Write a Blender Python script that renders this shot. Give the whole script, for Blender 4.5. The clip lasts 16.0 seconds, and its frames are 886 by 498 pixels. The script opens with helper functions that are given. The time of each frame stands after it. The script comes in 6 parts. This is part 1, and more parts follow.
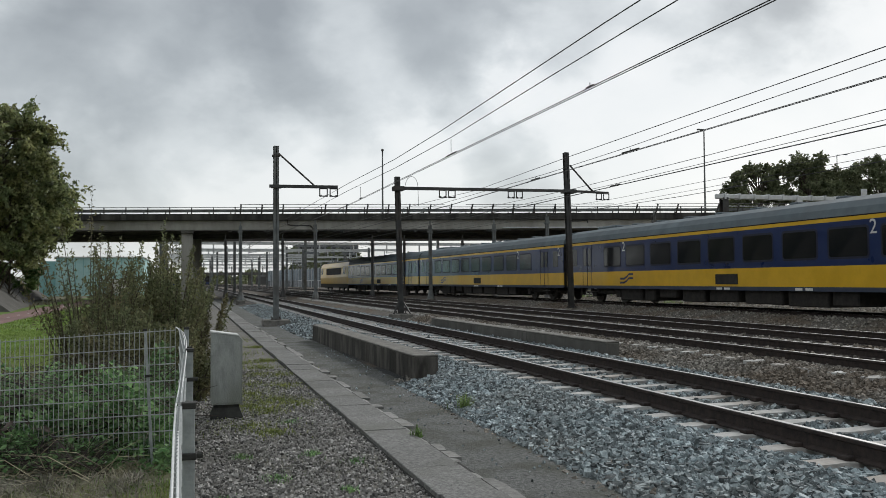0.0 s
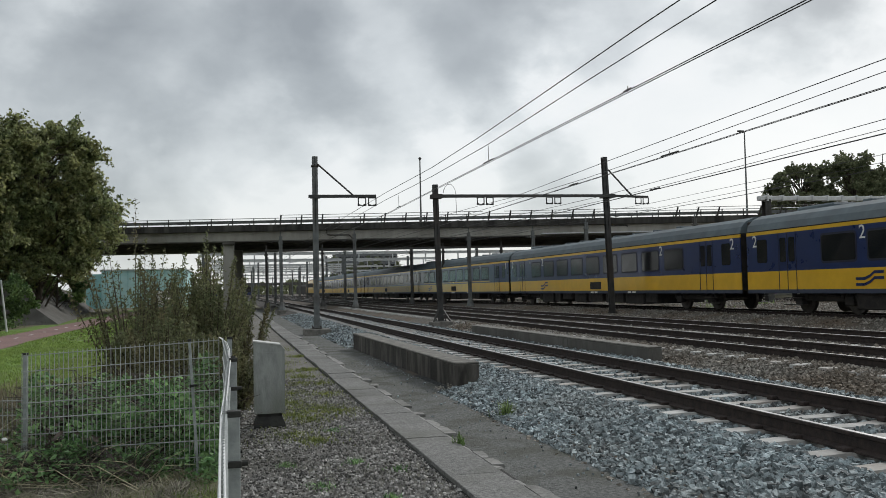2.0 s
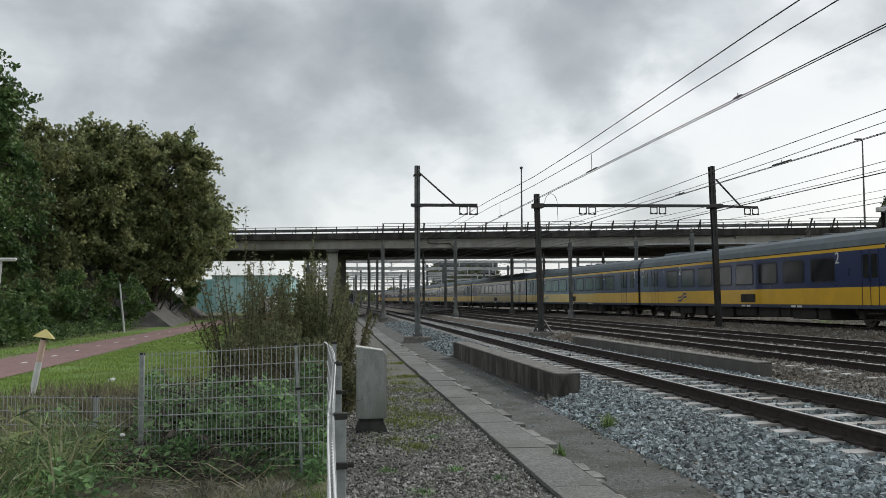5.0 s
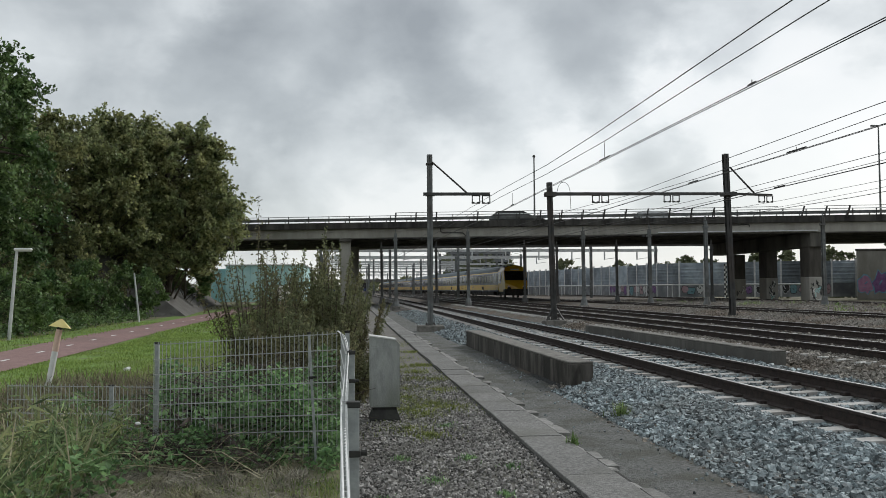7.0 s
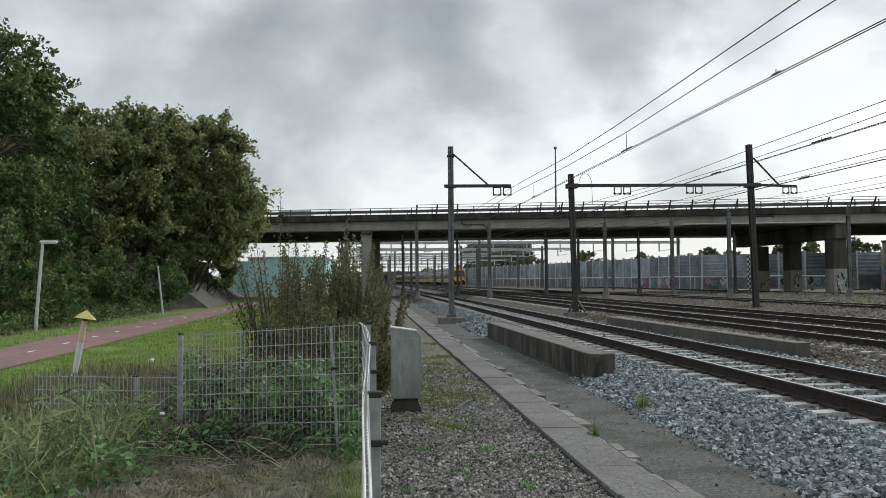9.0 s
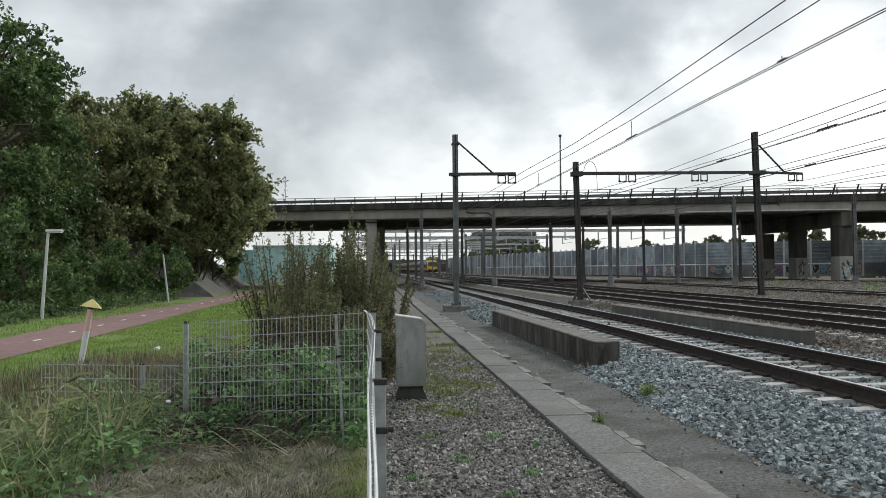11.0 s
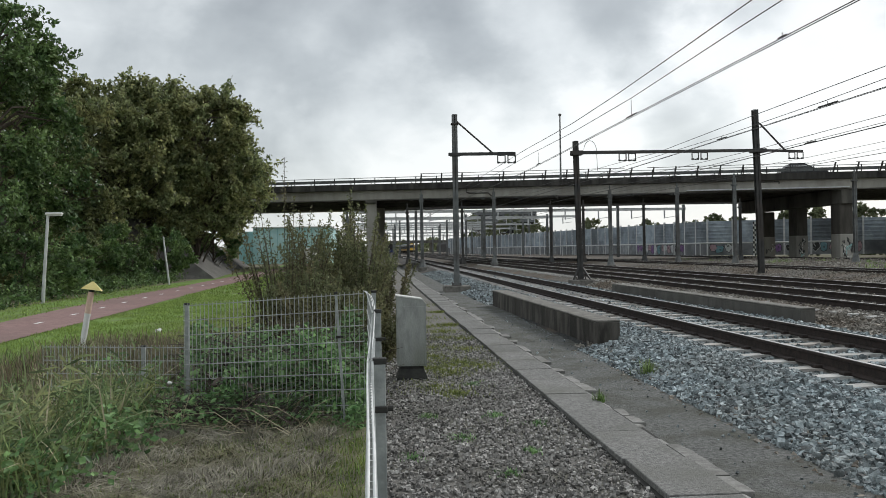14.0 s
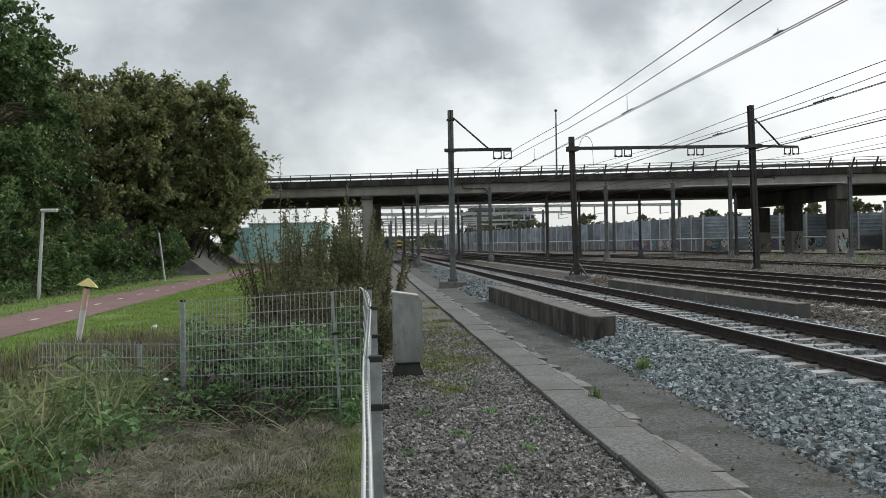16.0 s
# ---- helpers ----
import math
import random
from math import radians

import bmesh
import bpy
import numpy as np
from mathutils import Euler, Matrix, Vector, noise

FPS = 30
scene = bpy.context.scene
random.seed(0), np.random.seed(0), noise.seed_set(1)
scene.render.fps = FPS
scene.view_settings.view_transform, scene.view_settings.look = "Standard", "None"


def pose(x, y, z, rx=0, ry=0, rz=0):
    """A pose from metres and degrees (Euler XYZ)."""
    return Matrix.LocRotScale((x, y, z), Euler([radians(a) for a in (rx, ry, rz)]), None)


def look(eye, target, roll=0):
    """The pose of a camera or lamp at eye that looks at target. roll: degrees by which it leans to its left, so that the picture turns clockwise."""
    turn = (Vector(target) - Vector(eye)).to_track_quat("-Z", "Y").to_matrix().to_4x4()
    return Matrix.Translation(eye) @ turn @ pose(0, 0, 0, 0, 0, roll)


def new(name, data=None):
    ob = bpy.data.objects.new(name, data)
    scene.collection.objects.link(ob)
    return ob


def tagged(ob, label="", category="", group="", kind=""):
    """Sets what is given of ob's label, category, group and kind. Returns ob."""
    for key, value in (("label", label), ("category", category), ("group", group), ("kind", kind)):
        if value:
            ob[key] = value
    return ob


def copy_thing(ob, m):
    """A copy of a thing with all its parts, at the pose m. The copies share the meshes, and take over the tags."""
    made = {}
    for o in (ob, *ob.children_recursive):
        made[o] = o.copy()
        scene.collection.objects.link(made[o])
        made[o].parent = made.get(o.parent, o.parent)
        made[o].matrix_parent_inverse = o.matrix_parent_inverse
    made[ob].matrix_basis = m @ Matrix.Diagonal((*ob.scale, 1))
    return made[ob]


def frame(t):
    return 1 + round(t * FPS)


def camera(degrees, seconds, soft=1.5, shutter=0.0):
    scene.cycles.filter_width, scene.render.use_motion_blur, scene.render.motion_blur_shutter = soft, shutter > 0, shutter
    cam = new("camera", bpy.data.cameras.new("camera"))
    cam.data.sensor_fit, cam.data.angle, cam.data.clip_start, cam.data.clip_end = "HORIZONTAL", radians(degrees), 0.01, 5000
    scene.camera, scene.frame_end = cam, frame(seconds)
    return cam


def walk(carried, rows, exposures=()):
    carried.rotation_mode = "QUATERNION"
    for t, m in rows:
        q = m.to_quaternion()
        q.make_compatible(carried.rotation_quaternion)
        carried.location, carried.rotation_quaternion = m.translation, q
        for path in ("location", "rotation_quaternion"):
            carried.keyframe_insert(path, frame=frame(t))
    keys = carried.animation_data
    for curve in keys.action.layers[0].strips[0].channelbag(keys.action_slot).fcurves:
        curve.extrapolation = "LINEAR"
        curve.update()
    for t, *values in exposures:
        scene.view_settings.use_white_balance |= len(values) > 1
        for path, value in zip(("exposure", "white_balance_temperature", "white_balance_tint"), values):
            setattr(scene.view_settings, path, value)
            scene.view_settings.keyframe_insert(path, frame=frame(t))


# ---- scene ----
cam = camera(53.36, 16.0, 0.85)
PATH = [
    (0.0, 0.014, -0.002, 1.669, 92.071, 0.349, -16.106),
    (0.5, 0.013, -0.001, 1.670, 92.005, 0.184, -15.626),
    (1.0, 0.016, -0.001, 1.668, 92.186, 0.663, -15.356),
    (1.5, 0.012, -0.001, 1.668, 92.263, 1.075, -14.724),
    (2.0, 0.009, -0.002, 1.665, 92.590, 1.166, -13.556),
    (2.5, 0.005, 0.000, 1.663, 92.785, 0.964, -12.151),
    (3.0, 0.000, -0.000, 1.659, 92.966, 0.722, -10.279),
    (3.5, -0.005, 0.001, 1.657, 93.106, 0.462, -8.633),
    (4.0, -0.008, 0.005, 1.656, 93.423, 0.084, -7.594),
    (6.5, -0.011, 0.003, 1.655, 92.731, 0.332, -6.657),
    (7.0, -0.008, 0.003, 1.655, 92.563, 0.342, -6.252),
    (7.5, -0.008, 0.001, 1.651, 92.508, 0.502, -5.483),
    (8.0, -0.006, -0.001, 1.647, 92.424, 0.663, -5.098),
    (8.5, -0.008, -0.003, 1.646, 92.247, 0.592, -4.957),
    (9.0, -0.008, -0.002, 1.649, 92.061, 0.355, -4.879),
    (11.5, -0.008, -0.002, 1.644, 91.093, 0.400, -4.486),
    (12.0, -0.007, -0.002, 1.642, 90.873, 0.126, -4.372),
    (12.5, -0.009, 0.001, 1.643, 90.641, -0.053, -4.329),
    (13.0, -0.005, 0.002, 1.643, 90.390, 0.068, -4.301),
    (13.5, -0.002, 0.001, 1.642, 90.200, 0.430, -4.433),
    (14.0, -0.001, 0.001, 1.641, 90.033, 0.842, -4.546),
    (14.5, 0.001, 0.001, 1.643, 89.916, 1.061, -4.652),
    (15.0, -0.000, 0.001, 1.644, 89.829, 0.924, -4.712),
    (15.5, 0.001, 0.001, 1.644, 89.823, 0.932, -4.745),
    (16.0, 0.000, -0.000, 1.649, 89.750, 0.900, -4.800),
]
walk(cam, [(t, pose(*p)) for t, *p in PATH], [(0, 0.0), (4, 0.03), (9, 0.12), (12.5, 0.24), (14, 0.20), (15, 0.16), (16, 0.12)])

# ---- world, sun and exposure ----
scene.view_settings.exposure = 0.0


def tree_nodes(owner):
    owner.use_nodes = True
    owner.node_tree.nodes.clear()
    return owner.node_tree.nodes, owner.node_tree.links


def mth(N, L, op, a, b=0.0):
    n = N.new("ShaderNodeMath")
    n.operation = op
    for i, v in enumerate((a, b)):
        if isinstance(v, (int, float)):
            n.inputs[i].default_value = v
        else:
            L.new(v, n.inputs[i])
    return n.outputs[0]


def ramp(N, L, fac, stops):
    n = N.new("ShaderNodeValToRGB")
    e = n.color_ramp.elements
    while len(e) < len(stops):
        e.new(0.5)
    for i, (p, c) in enumerate(stops):
        e[i].position = p
        e[i].color = (*c, 1)
    L.new(fac, n.inputs[0])
    return n.outputs[0]


def mixc(N, L, fac, a, b):
    n = N.new("ShaderNodeMix")
    n.data_type = "RGBA"
    for i, v in ((0, fac), (6, a), (7, b)):
        if isinstance(v, (int, float)):
            n.inputs[i].default_value = v
        elif isinstance(v, tuple):
            n.inputs[i].default_value = (*v, 1)
        else:
            L.new(v, n.inputs[i])
    return n.outputs[2]


SUN_AZ, SUN_EL = 52.0, 34.0      # degrees clockwise from the tracks' direction, and up


def overcast_sky():
    w = bpy.data.worlds.new("overcast_sky")
    scene.world = w
    N, L = tree_nodes(w)
    tc = N.new("ShaderNodeTexCoord").outputs["Generated"]
    dome = N.new("ShaderNodeMapping")
    dome.inputs["Location"].default_value = CLOUD_SHIFT
    dome.inputs["Scale"].default_value = (1.0, 1.0, 1.5)
    L.new(tc, dome.inputs[0])

    def puff(scale, detail, rough, warp):
        n = N.new("ShaderNodeTexNoise")
        n.inputs["Scale"].default_value, n.inputs["Detail"].default_value = scale, detail
        n.inputs["Roughness"].default_value, n.inputs["Distortion"].default_value = rough, warp
        L.new(dome.outputs[0], n.inputs["Vector"])
        return mth(N, L, "SUBTRACT", n.outputs["Fac"], 0.5)

    ragged = N.new("ShaderNodeTexNoise")
    ragged.inputs["Scale"].default_value, ragged.inputs["Detail"].default_value, ragged.inputs["Roughness"].default_value = 6.0, 6.0, 0.55
    L.new(dome.outputs[0], ragged.inputs["Vector"])
    shift = N.new("ShaderNodeVectorMath")
    shift.operation = "MULTIPLY_ADD"
    L.new(ragged.outputs["Color"], shift.inputs[0])
    shift.inputs[1].default_value = (0.24, 0.24, 0.20)
    centred = N.new("ShaderNodeVectorMath")
    centred.operation = "SUBTRACT"
    L.new(tc, centred.inputs[0])
    centred.inputs[1].default_value = (0.12, 0.12, 0.10)
    L.new(centred.outputs[0], shift.inputs[2])

    def mass(az, el, k, amount):
        """A broad bank of cloud round a direction: positive is brighter."""
        n = N.new("ShaderNodeVectorMath")
        n.operation = "DOT_PRODUCT"
        a, e = radians(az), radians(el)
        n.inputs[1].default_value = (math.sin(a) * math.cos(e), math.cos(a) * math.cos(e), math.sin(e))
        unit = N.new("ShaderNodeVectorMath")
        unit.operation = "NORMALIZE"
        L.new(shift.outputs[0], unit.inputs[0])
        L.new(unit.outputs[0], n.inputs[0])
        return mth(N, L, "MULTIPLY", mth(N, L, "POWER", mth(N, L, "MAXIMUM", n.outputs["Value"], 0.0), k), amount)

    v = mth(N, L, "ADD", mth(N, L, "MULTIPLY", puff(4.6, 5, 0.5, 0.5), 0.50), mth(N, L, "MULTIPLY", puff(13, 6, 0.5, 0.4), 0.20))
    v = mth(N, L, "ADD", v, 0.577)
    for m in CLOUD_MASSES:
        v = mth(N, L, "ADD", v, mass(*m))
    cloud = ramp(N, L, v, [(0.30, (0.275, 0.295, 0.308)), (0.47, (0.40, 0.427, 0.44)), (0.62, (0.59, 0.62, 0.63)), (0.70, (0.735, 0.755, 0.758)), (0.84, (0.80, 0.807, 0.803))])
    air = N.new("ShaderNodeTexSky")
    air.sky_type, air.sun_disc = "NISHITA", False
    air.sun_elevation, air.sun_rotation = radians(SUN_EL), radians(SUN_AZ)
    airc = N.new("ShaderNodeVectorMath")
    airc.operation = "SCALE"
    airc.inputs["Scale"].default_value = 0.12
    L.new(air.outputs[0], airc.inputs[0])
    col = mixc(N, L, 0.90, airc.outputs[0], cloud)
    bg = N.new("ShaderNodeBackground")
    bg.inputs["Strength"].default_value = 1.14
    L.new(col, bg.inputs[0])
    out = N.new("ShaderNodeOutputWorld")
    L.new(bg.outputs[0], out.inputs[0])


CLOUD_SHIFT = (0.37, 1.9, 0.6)
CLOUD_MASSES = ((4.2, 14.2, 300, -0.25), (0.5, 17.5, 420, -0.10), (-6.5, 13.5, 420, -0.16), (-10, 9, 300, -0.10), (17, 16.5, 300, -0.24), (27, 17.5, 420, -0.14), (36, 17.5, 500, -0.30), (21.5, 8.3, 500, -0.15), (9, 9.5, 500, -0.05), (-18.5, 14.5, 700, 0.10), (-11, 17, 1500, 0.12), (22, 12, 700, 0.16), (14.5, 9, 700, 0.16), (0, 3, 60, 0.10), (17, 2.5, 60, 0.12), (40, 8, 24, 0.24), (-3, 14, 60, -0.05), (0, 90, 3, -0.05))
overcast_sky()
sun_data = bpy.data.lights.new("sun", "SUN")
sun_data.energy, sun_data.angle, sun_data.color = 1.75, radians(14), (1.0, 0.98, 0.955)
sun = new("sun", sun_data)
_a, _e = radians(SUN_AZ), radians(SUN_EL)
sun.matrix_basis = look((0, 0, 60), (-60 * math.sin(_a) * math.cos(_e), -60 * math.cos(_a) * math.cos(_e), 60 - 60 * math.sin(_e)))


# ---- materials ----
def mat(name, c1, c2, scale=4.0, rough=0.8, metal=0.0, bump=0.15, bscale=None, c3=None, s3=0.6, a3=0.5, island=0.0, objrand=0.0, coords="Object", stretch=(1, 1, 1), spec=0.4, trans=0.0, coat=0.0):
    """Two-scale noise colour between c1 and c2, a third tint c3 in larger patches, fine relief, and small differences from piece to piece."""
    m = bpy.data.materials.new(name)
    N, L = tree_nodes(m)
    tc = N.new("ShaderNodeTexCoord").outputs["Object"]
    if coords == "World":
        tc = N.new("ShaderNodeNewGeometry").outputs["Position"]
    mp = N.new("ShaderNodeMapping")
    mp.inputs["Scale"].default_value = stretch
    L.new(tc, mp.inputs[0])
    v = mp.outputs[0]

    def noise_fac(s, detail=6, rgh=0.6):
        n = N.new("ShaderNodeTexNoise")
        n.inputs["Scale"].default_value, n.inputs["Detail"].default_value, n.inputs["Roughness"].default_value = s, detail, rgh
        L.new(v, n.inputs["Vector"])
        return n.outputs["Fac"]

    f = noise_fac(scale)
    col = ramp(N, L, f, [(0.37, c1), (0.63, c2)])
    if c3:
        g = noise_fac(s3, 5)
        r = ramp(N, L, g, [(0.46, (0, 0, 0)), (0.62, (a3, a3, a3))])
        col = mixc(N, L, r, col, c3)
    if island or objrand:
        rnd = N.new("ShaderNodeNewGeometry").outputs["Random Per Island"] if island else N.new("ShaderNodeObjectInfo").outputs["Random"]
        amt = island or objrand
        hsv = N.new("ShaderNodeHueSaturation")
        L.new(mth(N, L, "ADD", mth(N, L, "MULTIPLY", rnd, 2 * amt), 1 - amt), hsv.inputs["Value"])
        L.new(col, hsv.inputs["Color"])
        col = hsv.outputs[0]
    b = N.new("ShaderNodeBsdfPrincipled")
    L.new(col, b.inputs["Base Color"])
    b.inputs["Metallic"].default_value = metal
    b.inputs["Specular IOR Level"].default_value = spec
    b.inputs["Coat Weight"].default_value, b.inputs["Coat Roughness"].default_value = coat, 0.12
    rr = mth(N, L, "ADD", mth(N, L, "MULTIPLY", f, 0.25), rough - 0.12)
    L.new(rr, b.inputs["Roughness"])
    if bump:
        bp = N.new("ShaderNodeBump")
        bp.inputs["Strength"].default_value, bp.inputs["Distance"].default_value = bump, 0.02
        L.new(noise_fac(bscale or scale * 5, 4), bp.inputs["Height"])
        L.new(bp.outputs[0], b.inputs["Normal"])
    out = N.new("ShaderNodeOutputMaterial")
    if trans:
        tl = N.new("ShaderNodeBsdfTranslucent")
        L.new(col, tl.inputs[0])
        mx = N.new("ShaderNodeMixShader")
        mx.inputs[0].default_value = trans
        L.new(b.outputs[0], mx.inputs[1])
        L.new(tl.outputs[0], mx.inputs[2])
        L.new(mx.outputs[0], out.inputs[0])
    else:
        L.new(b.outputs[0], out.inputs[0])
    return m


M_SOIL = mat("soil_and_grass", (0.115, 0.11, 0.07), (0.19, 0.185, 0.105), 3.0, 0.95, bump=0.5, bscale=40, c3=(0.14, 0.12, 0.085), s3=0.35, a3=0.8, coords="World")
M_LAWN = mat("mown_lawn", (0.1, 0.18, 0.035), (0.17, 0.27, 0.055), 1.6, 0.95, bump=0.5, bscale=50, c3=(0.11, 0.12, 0.04), s3=0.25, a3=0.6, coords="World")
M_GRAVEL = mat("gravel_path", (0.095, 0.09, 0.082), (0.22, 0.21, 0.193), 22.0, 0.95, bump=0.7, bscale=60, c3=(0.075, 0.075, 0.04), s3=0.7, a3=0.5, coords="World")
M_PEBBLE = mat("path_pebbles", (0.14, 0.134, 0.126), (0.40, 0.388, 0.37), 9.0, 0.9, bump=0.2, island=0.7, c3=(0.10, 0.094, 0.08), s3=0.9, a3=0.45, coords="World")
M_ASPHALT = mat("worn_asphalt", (0.066, 0.069, 0.066), (0.17, 0.172, 0.165), 26.0, 0.95, bump=0.8, bscale=70, c3=(0.06, 0.062, 0.045), s3=1.7, a3=0.75, coords="World")
M_REDPATH = mat("red_asphalt", (0.205, 0.125, 0.118), (0.275, 0.178, 0.165), 6.0, 0.95, bump=0.3, bscale=80, c3=(0.16, 0.11, 0.10), s3=0.2, a3=0.5, coords="World")
M_DUCT = mat("duct_cover_concrete", (0.115, 0.115, 0.11), (0.24, 0.237, 0.227), 34.0, 0.9, bump=0.6, bscale=70, c3=(0.13, 0.13, 0.115), s3=0.9, a3=0.7, objrand=0.12, coords="World")
M_MORTAR = mat("crumbled_pale_mortar", (0.20, 0.197, 0.185), (0.34, 0.333, 0.315), 9.0, 0.95, bump=0.4, bscale=60, coords="World")
M_EDGE = mat("pale_edging_concrete", (0.17, 0.168, 0.158), (0.29, 0.285, 0.27), 16.0, 0.9, bump=0.4, bscale=70, c3=(0.13, 0.128, 0.115), s3=1.8, a3=0.6, objrand=0.15, coords="World")
# near-black colour stands for the shade in the recess beside the duct covers
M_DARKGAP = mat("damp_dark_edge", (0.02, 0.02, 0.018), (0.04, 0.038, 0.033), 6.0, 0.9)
M_STONE = mat("ballast_stone", (0.10, 0.125, 0.132), (0.34, 0.39, 0.405), 14.0, 0.75, bump=0.35, bscale=60, c3=(0.19, 0.175, 0.15), s3=0.5, a3=0.3, island=0.8, coords="World")
# base darkened to paint the shade between loose stones; brown patches are its own
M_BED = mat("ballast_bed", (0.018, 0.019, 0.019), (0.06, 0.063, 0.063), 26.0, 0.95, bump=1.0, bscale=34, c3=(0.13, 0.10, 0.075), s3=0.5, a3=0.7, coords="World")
M_OLDSTONE = mat("old_brown_ballast", (0.15, 0.137, 0.118), (0.35, 0.33, 0.295), 12.0, 0.9, bump=0.3, island=0.45, c3=(0.12, 0.085, 0.055), s3=0.4, a3=0.6, coords="World")
M_OLDBED = mat("old_ballast_bed", (0.05, 0.043, 0.036), (0.16, 0.147, 0.128), 22.0, 0.95, bump=1.0, bscale=30, c3=(0.10, 0.07, 0.045), s3=0.4, a3=0.8, coords="World")
M_RUST = mat("rusty_rail", (0.021, 0.016, 0.0145), (0.052, 0.038, 0.033), 12.0, 0.75, metal=0.2, bump=0.2, coords="World")
M_RAILTOP = mat("polished_rail_head", (0.42, 0.41, 0.40), (0.58, 0.57, 0.55), 12.0, 0.32, metal=0.9, bump=0.05, coords="World", stretch=(1, 0.1, 1))
M_SLEEPER = mat("concrete_sleeper", (0.36, 0.357, 0.342), (0.51, 0.503, 0.485), 7.0, 0.9, bump=0.25, bscale=50, c3=(0.24, 0.19, 0.15), s3=1.0, a3=0.5, objrand=0.12, coords="World")
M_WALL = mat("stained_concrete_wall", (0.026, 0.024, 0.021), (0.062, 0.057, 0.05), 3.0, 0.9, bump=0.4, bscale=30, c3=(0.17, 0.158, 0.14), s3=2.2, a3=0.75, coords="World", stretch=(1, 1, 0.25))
M_KERB = mat("grey_kerb_wall", (0.085, 0.082, 0.074), (0.16, 0.155, 0.142), 3.0, 0.9, bump=0.4, bscale=30, c3=(0.06, 0.056, 0.05), s3=1.5, a3=0.6, coords="World", stretch=(1, 1, 0.3))
M_WALLTOP = mat("weathered_concrete_cap", (0.11, 0.106, 0.095), (0.21, 0.2, 0.18), 6.0, 0.9, bump=0.4, bscale=40, coords="World")
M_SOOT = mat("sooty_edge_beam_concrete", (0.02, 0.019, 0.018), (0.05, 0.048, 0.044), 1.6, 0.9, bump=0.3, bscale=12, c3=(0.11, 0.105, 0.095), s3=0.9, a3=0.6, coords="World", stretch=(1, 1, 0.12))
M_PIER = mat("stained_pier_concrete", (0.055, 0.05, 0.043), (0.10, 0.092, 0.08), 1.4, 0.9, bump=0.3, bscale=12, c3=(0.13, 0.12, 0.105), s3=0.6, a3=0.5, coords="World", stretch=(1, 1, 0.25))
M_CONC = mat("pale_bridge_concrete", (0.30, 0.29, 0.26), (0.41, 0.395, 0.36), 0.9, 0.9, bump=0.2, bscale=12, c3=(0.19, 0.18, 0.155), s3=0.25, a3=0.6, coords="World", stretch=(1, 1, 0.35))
# dirty concrete whose dark base also holds the shade under the deck
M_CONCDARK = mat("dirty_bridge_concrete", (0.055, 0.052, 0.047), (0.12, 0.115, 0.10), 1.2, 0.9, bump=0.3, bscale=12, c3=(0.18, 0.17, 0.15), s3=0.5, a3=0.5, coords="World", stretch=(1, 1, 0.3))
M_STEEL = mat("grey_galvanised_mast", (0.12, 0.13, 0.13), (0.2, 0.212, 0.21), 3.0, 0.6, metal=0.4, bump=0.1, c3=(0.075, 0.06, 0.05), s3=0.9, a3=0.5, coords="World")
M_STEELDK = mat("dark_painted_steel", (0.038, 0.039, 0.039), (0.072, 0.072, 0.069), 3.0, 0.6, metal=0.2, bump=0.1, c3=(0.06, 0.04, 0.03), s3=0.8, a3=0.4, coords="World")
M_STEELLT = mat("pale_galvanised_steel", (0.48, 0.49, 0.49), (0.62, 0.63, 0.63), 2.0, 0.5, metal=0.3, bump=0.1, coords="World")
M_WIRE = mat("weathered_copper_wire", (0.06, 0.06, 0.06), (0.11, 0.105, 0.10), 3.0, 0.6, metal=0.5, bump=0)
M_ZINC = mat("galvanised_fence", (0.27, 0.295, 0.29), (0.42, 0.445, 0.435), 9.0, 0.55, metal=0.15, bump=0.15, c3=(0.20, 0.22, 0.215), s3=6.0, a3=0.7)
M_ZINCWIRE = mat("galvanised_mesh_wire", (0.30, 0.318, 0.312), (0.45, 0.47, 0.46), 9.0, 0.55, metal=0.4, bump=0)
M_CABLE = mat("white_plastic_cable", (0.62, 0.63, 0.62), (0.75, 0.76, 0.75), 9.0, 0.5, bump=0)
M_CABINET = mat("grey_cabinet_polyester", (0.25, 0.262, 0.25), (0.36, 0.372, 0.355), 16.0, 0.7, bump=0.25, bscale=80, c3=(0.17, 0.185, 0.15), s3=4.0, a3=0.6, stretch=(1, 1, 0.35))
M_CABTOP = mat("bleached_cabinet_lid", (0.50, 0.50, 0.48), (0.62, 0.62, 0.60), 9.0, 0.7)
M_PLINTH = mat("black_plinth", (0.025, 0.025, 0.024), (0.05, 0.05, 0.045), 8.0, 0.8)
M_BARK = mat("tree_bark", (0.05, 0.04, 0.03), (0.11, 0.09, 0.07), 6.0, 0.95, bump=0.6, stretch=(1, 1, 0.3))
M_LEAF = mat("oak_leaves", (0.135, 0.175, 0.078), (0.315, 0.34, 0.16), 0.9, 0.5, bump=0, island=0.6, c3=(0.25, 0.215, 0.08), s3=0.45, a3=0.35, coords="World", trans=0.48)
M_LEAF2 = mat("fresh_green_leaves", (0.06, 0.12, 0.04), (0.16, 0.235, 0.08), 0.9, 0.6, bump=0, island=0.6, c3=(0.03, 0.055, 0.02), s3=0.5, a3=0.5, coords="World", trans=0.28)
M_LEAF3 = mat("willow_leaves", (0.13, 0.15, 0.075), (0.24, 0.25, 0.13), 2.0, 0.75, bump=0, island=0.45, c3=(0.12, 0.085, 0.05), s3=1.0, a3=0.6, coords="World", trans=0.38)
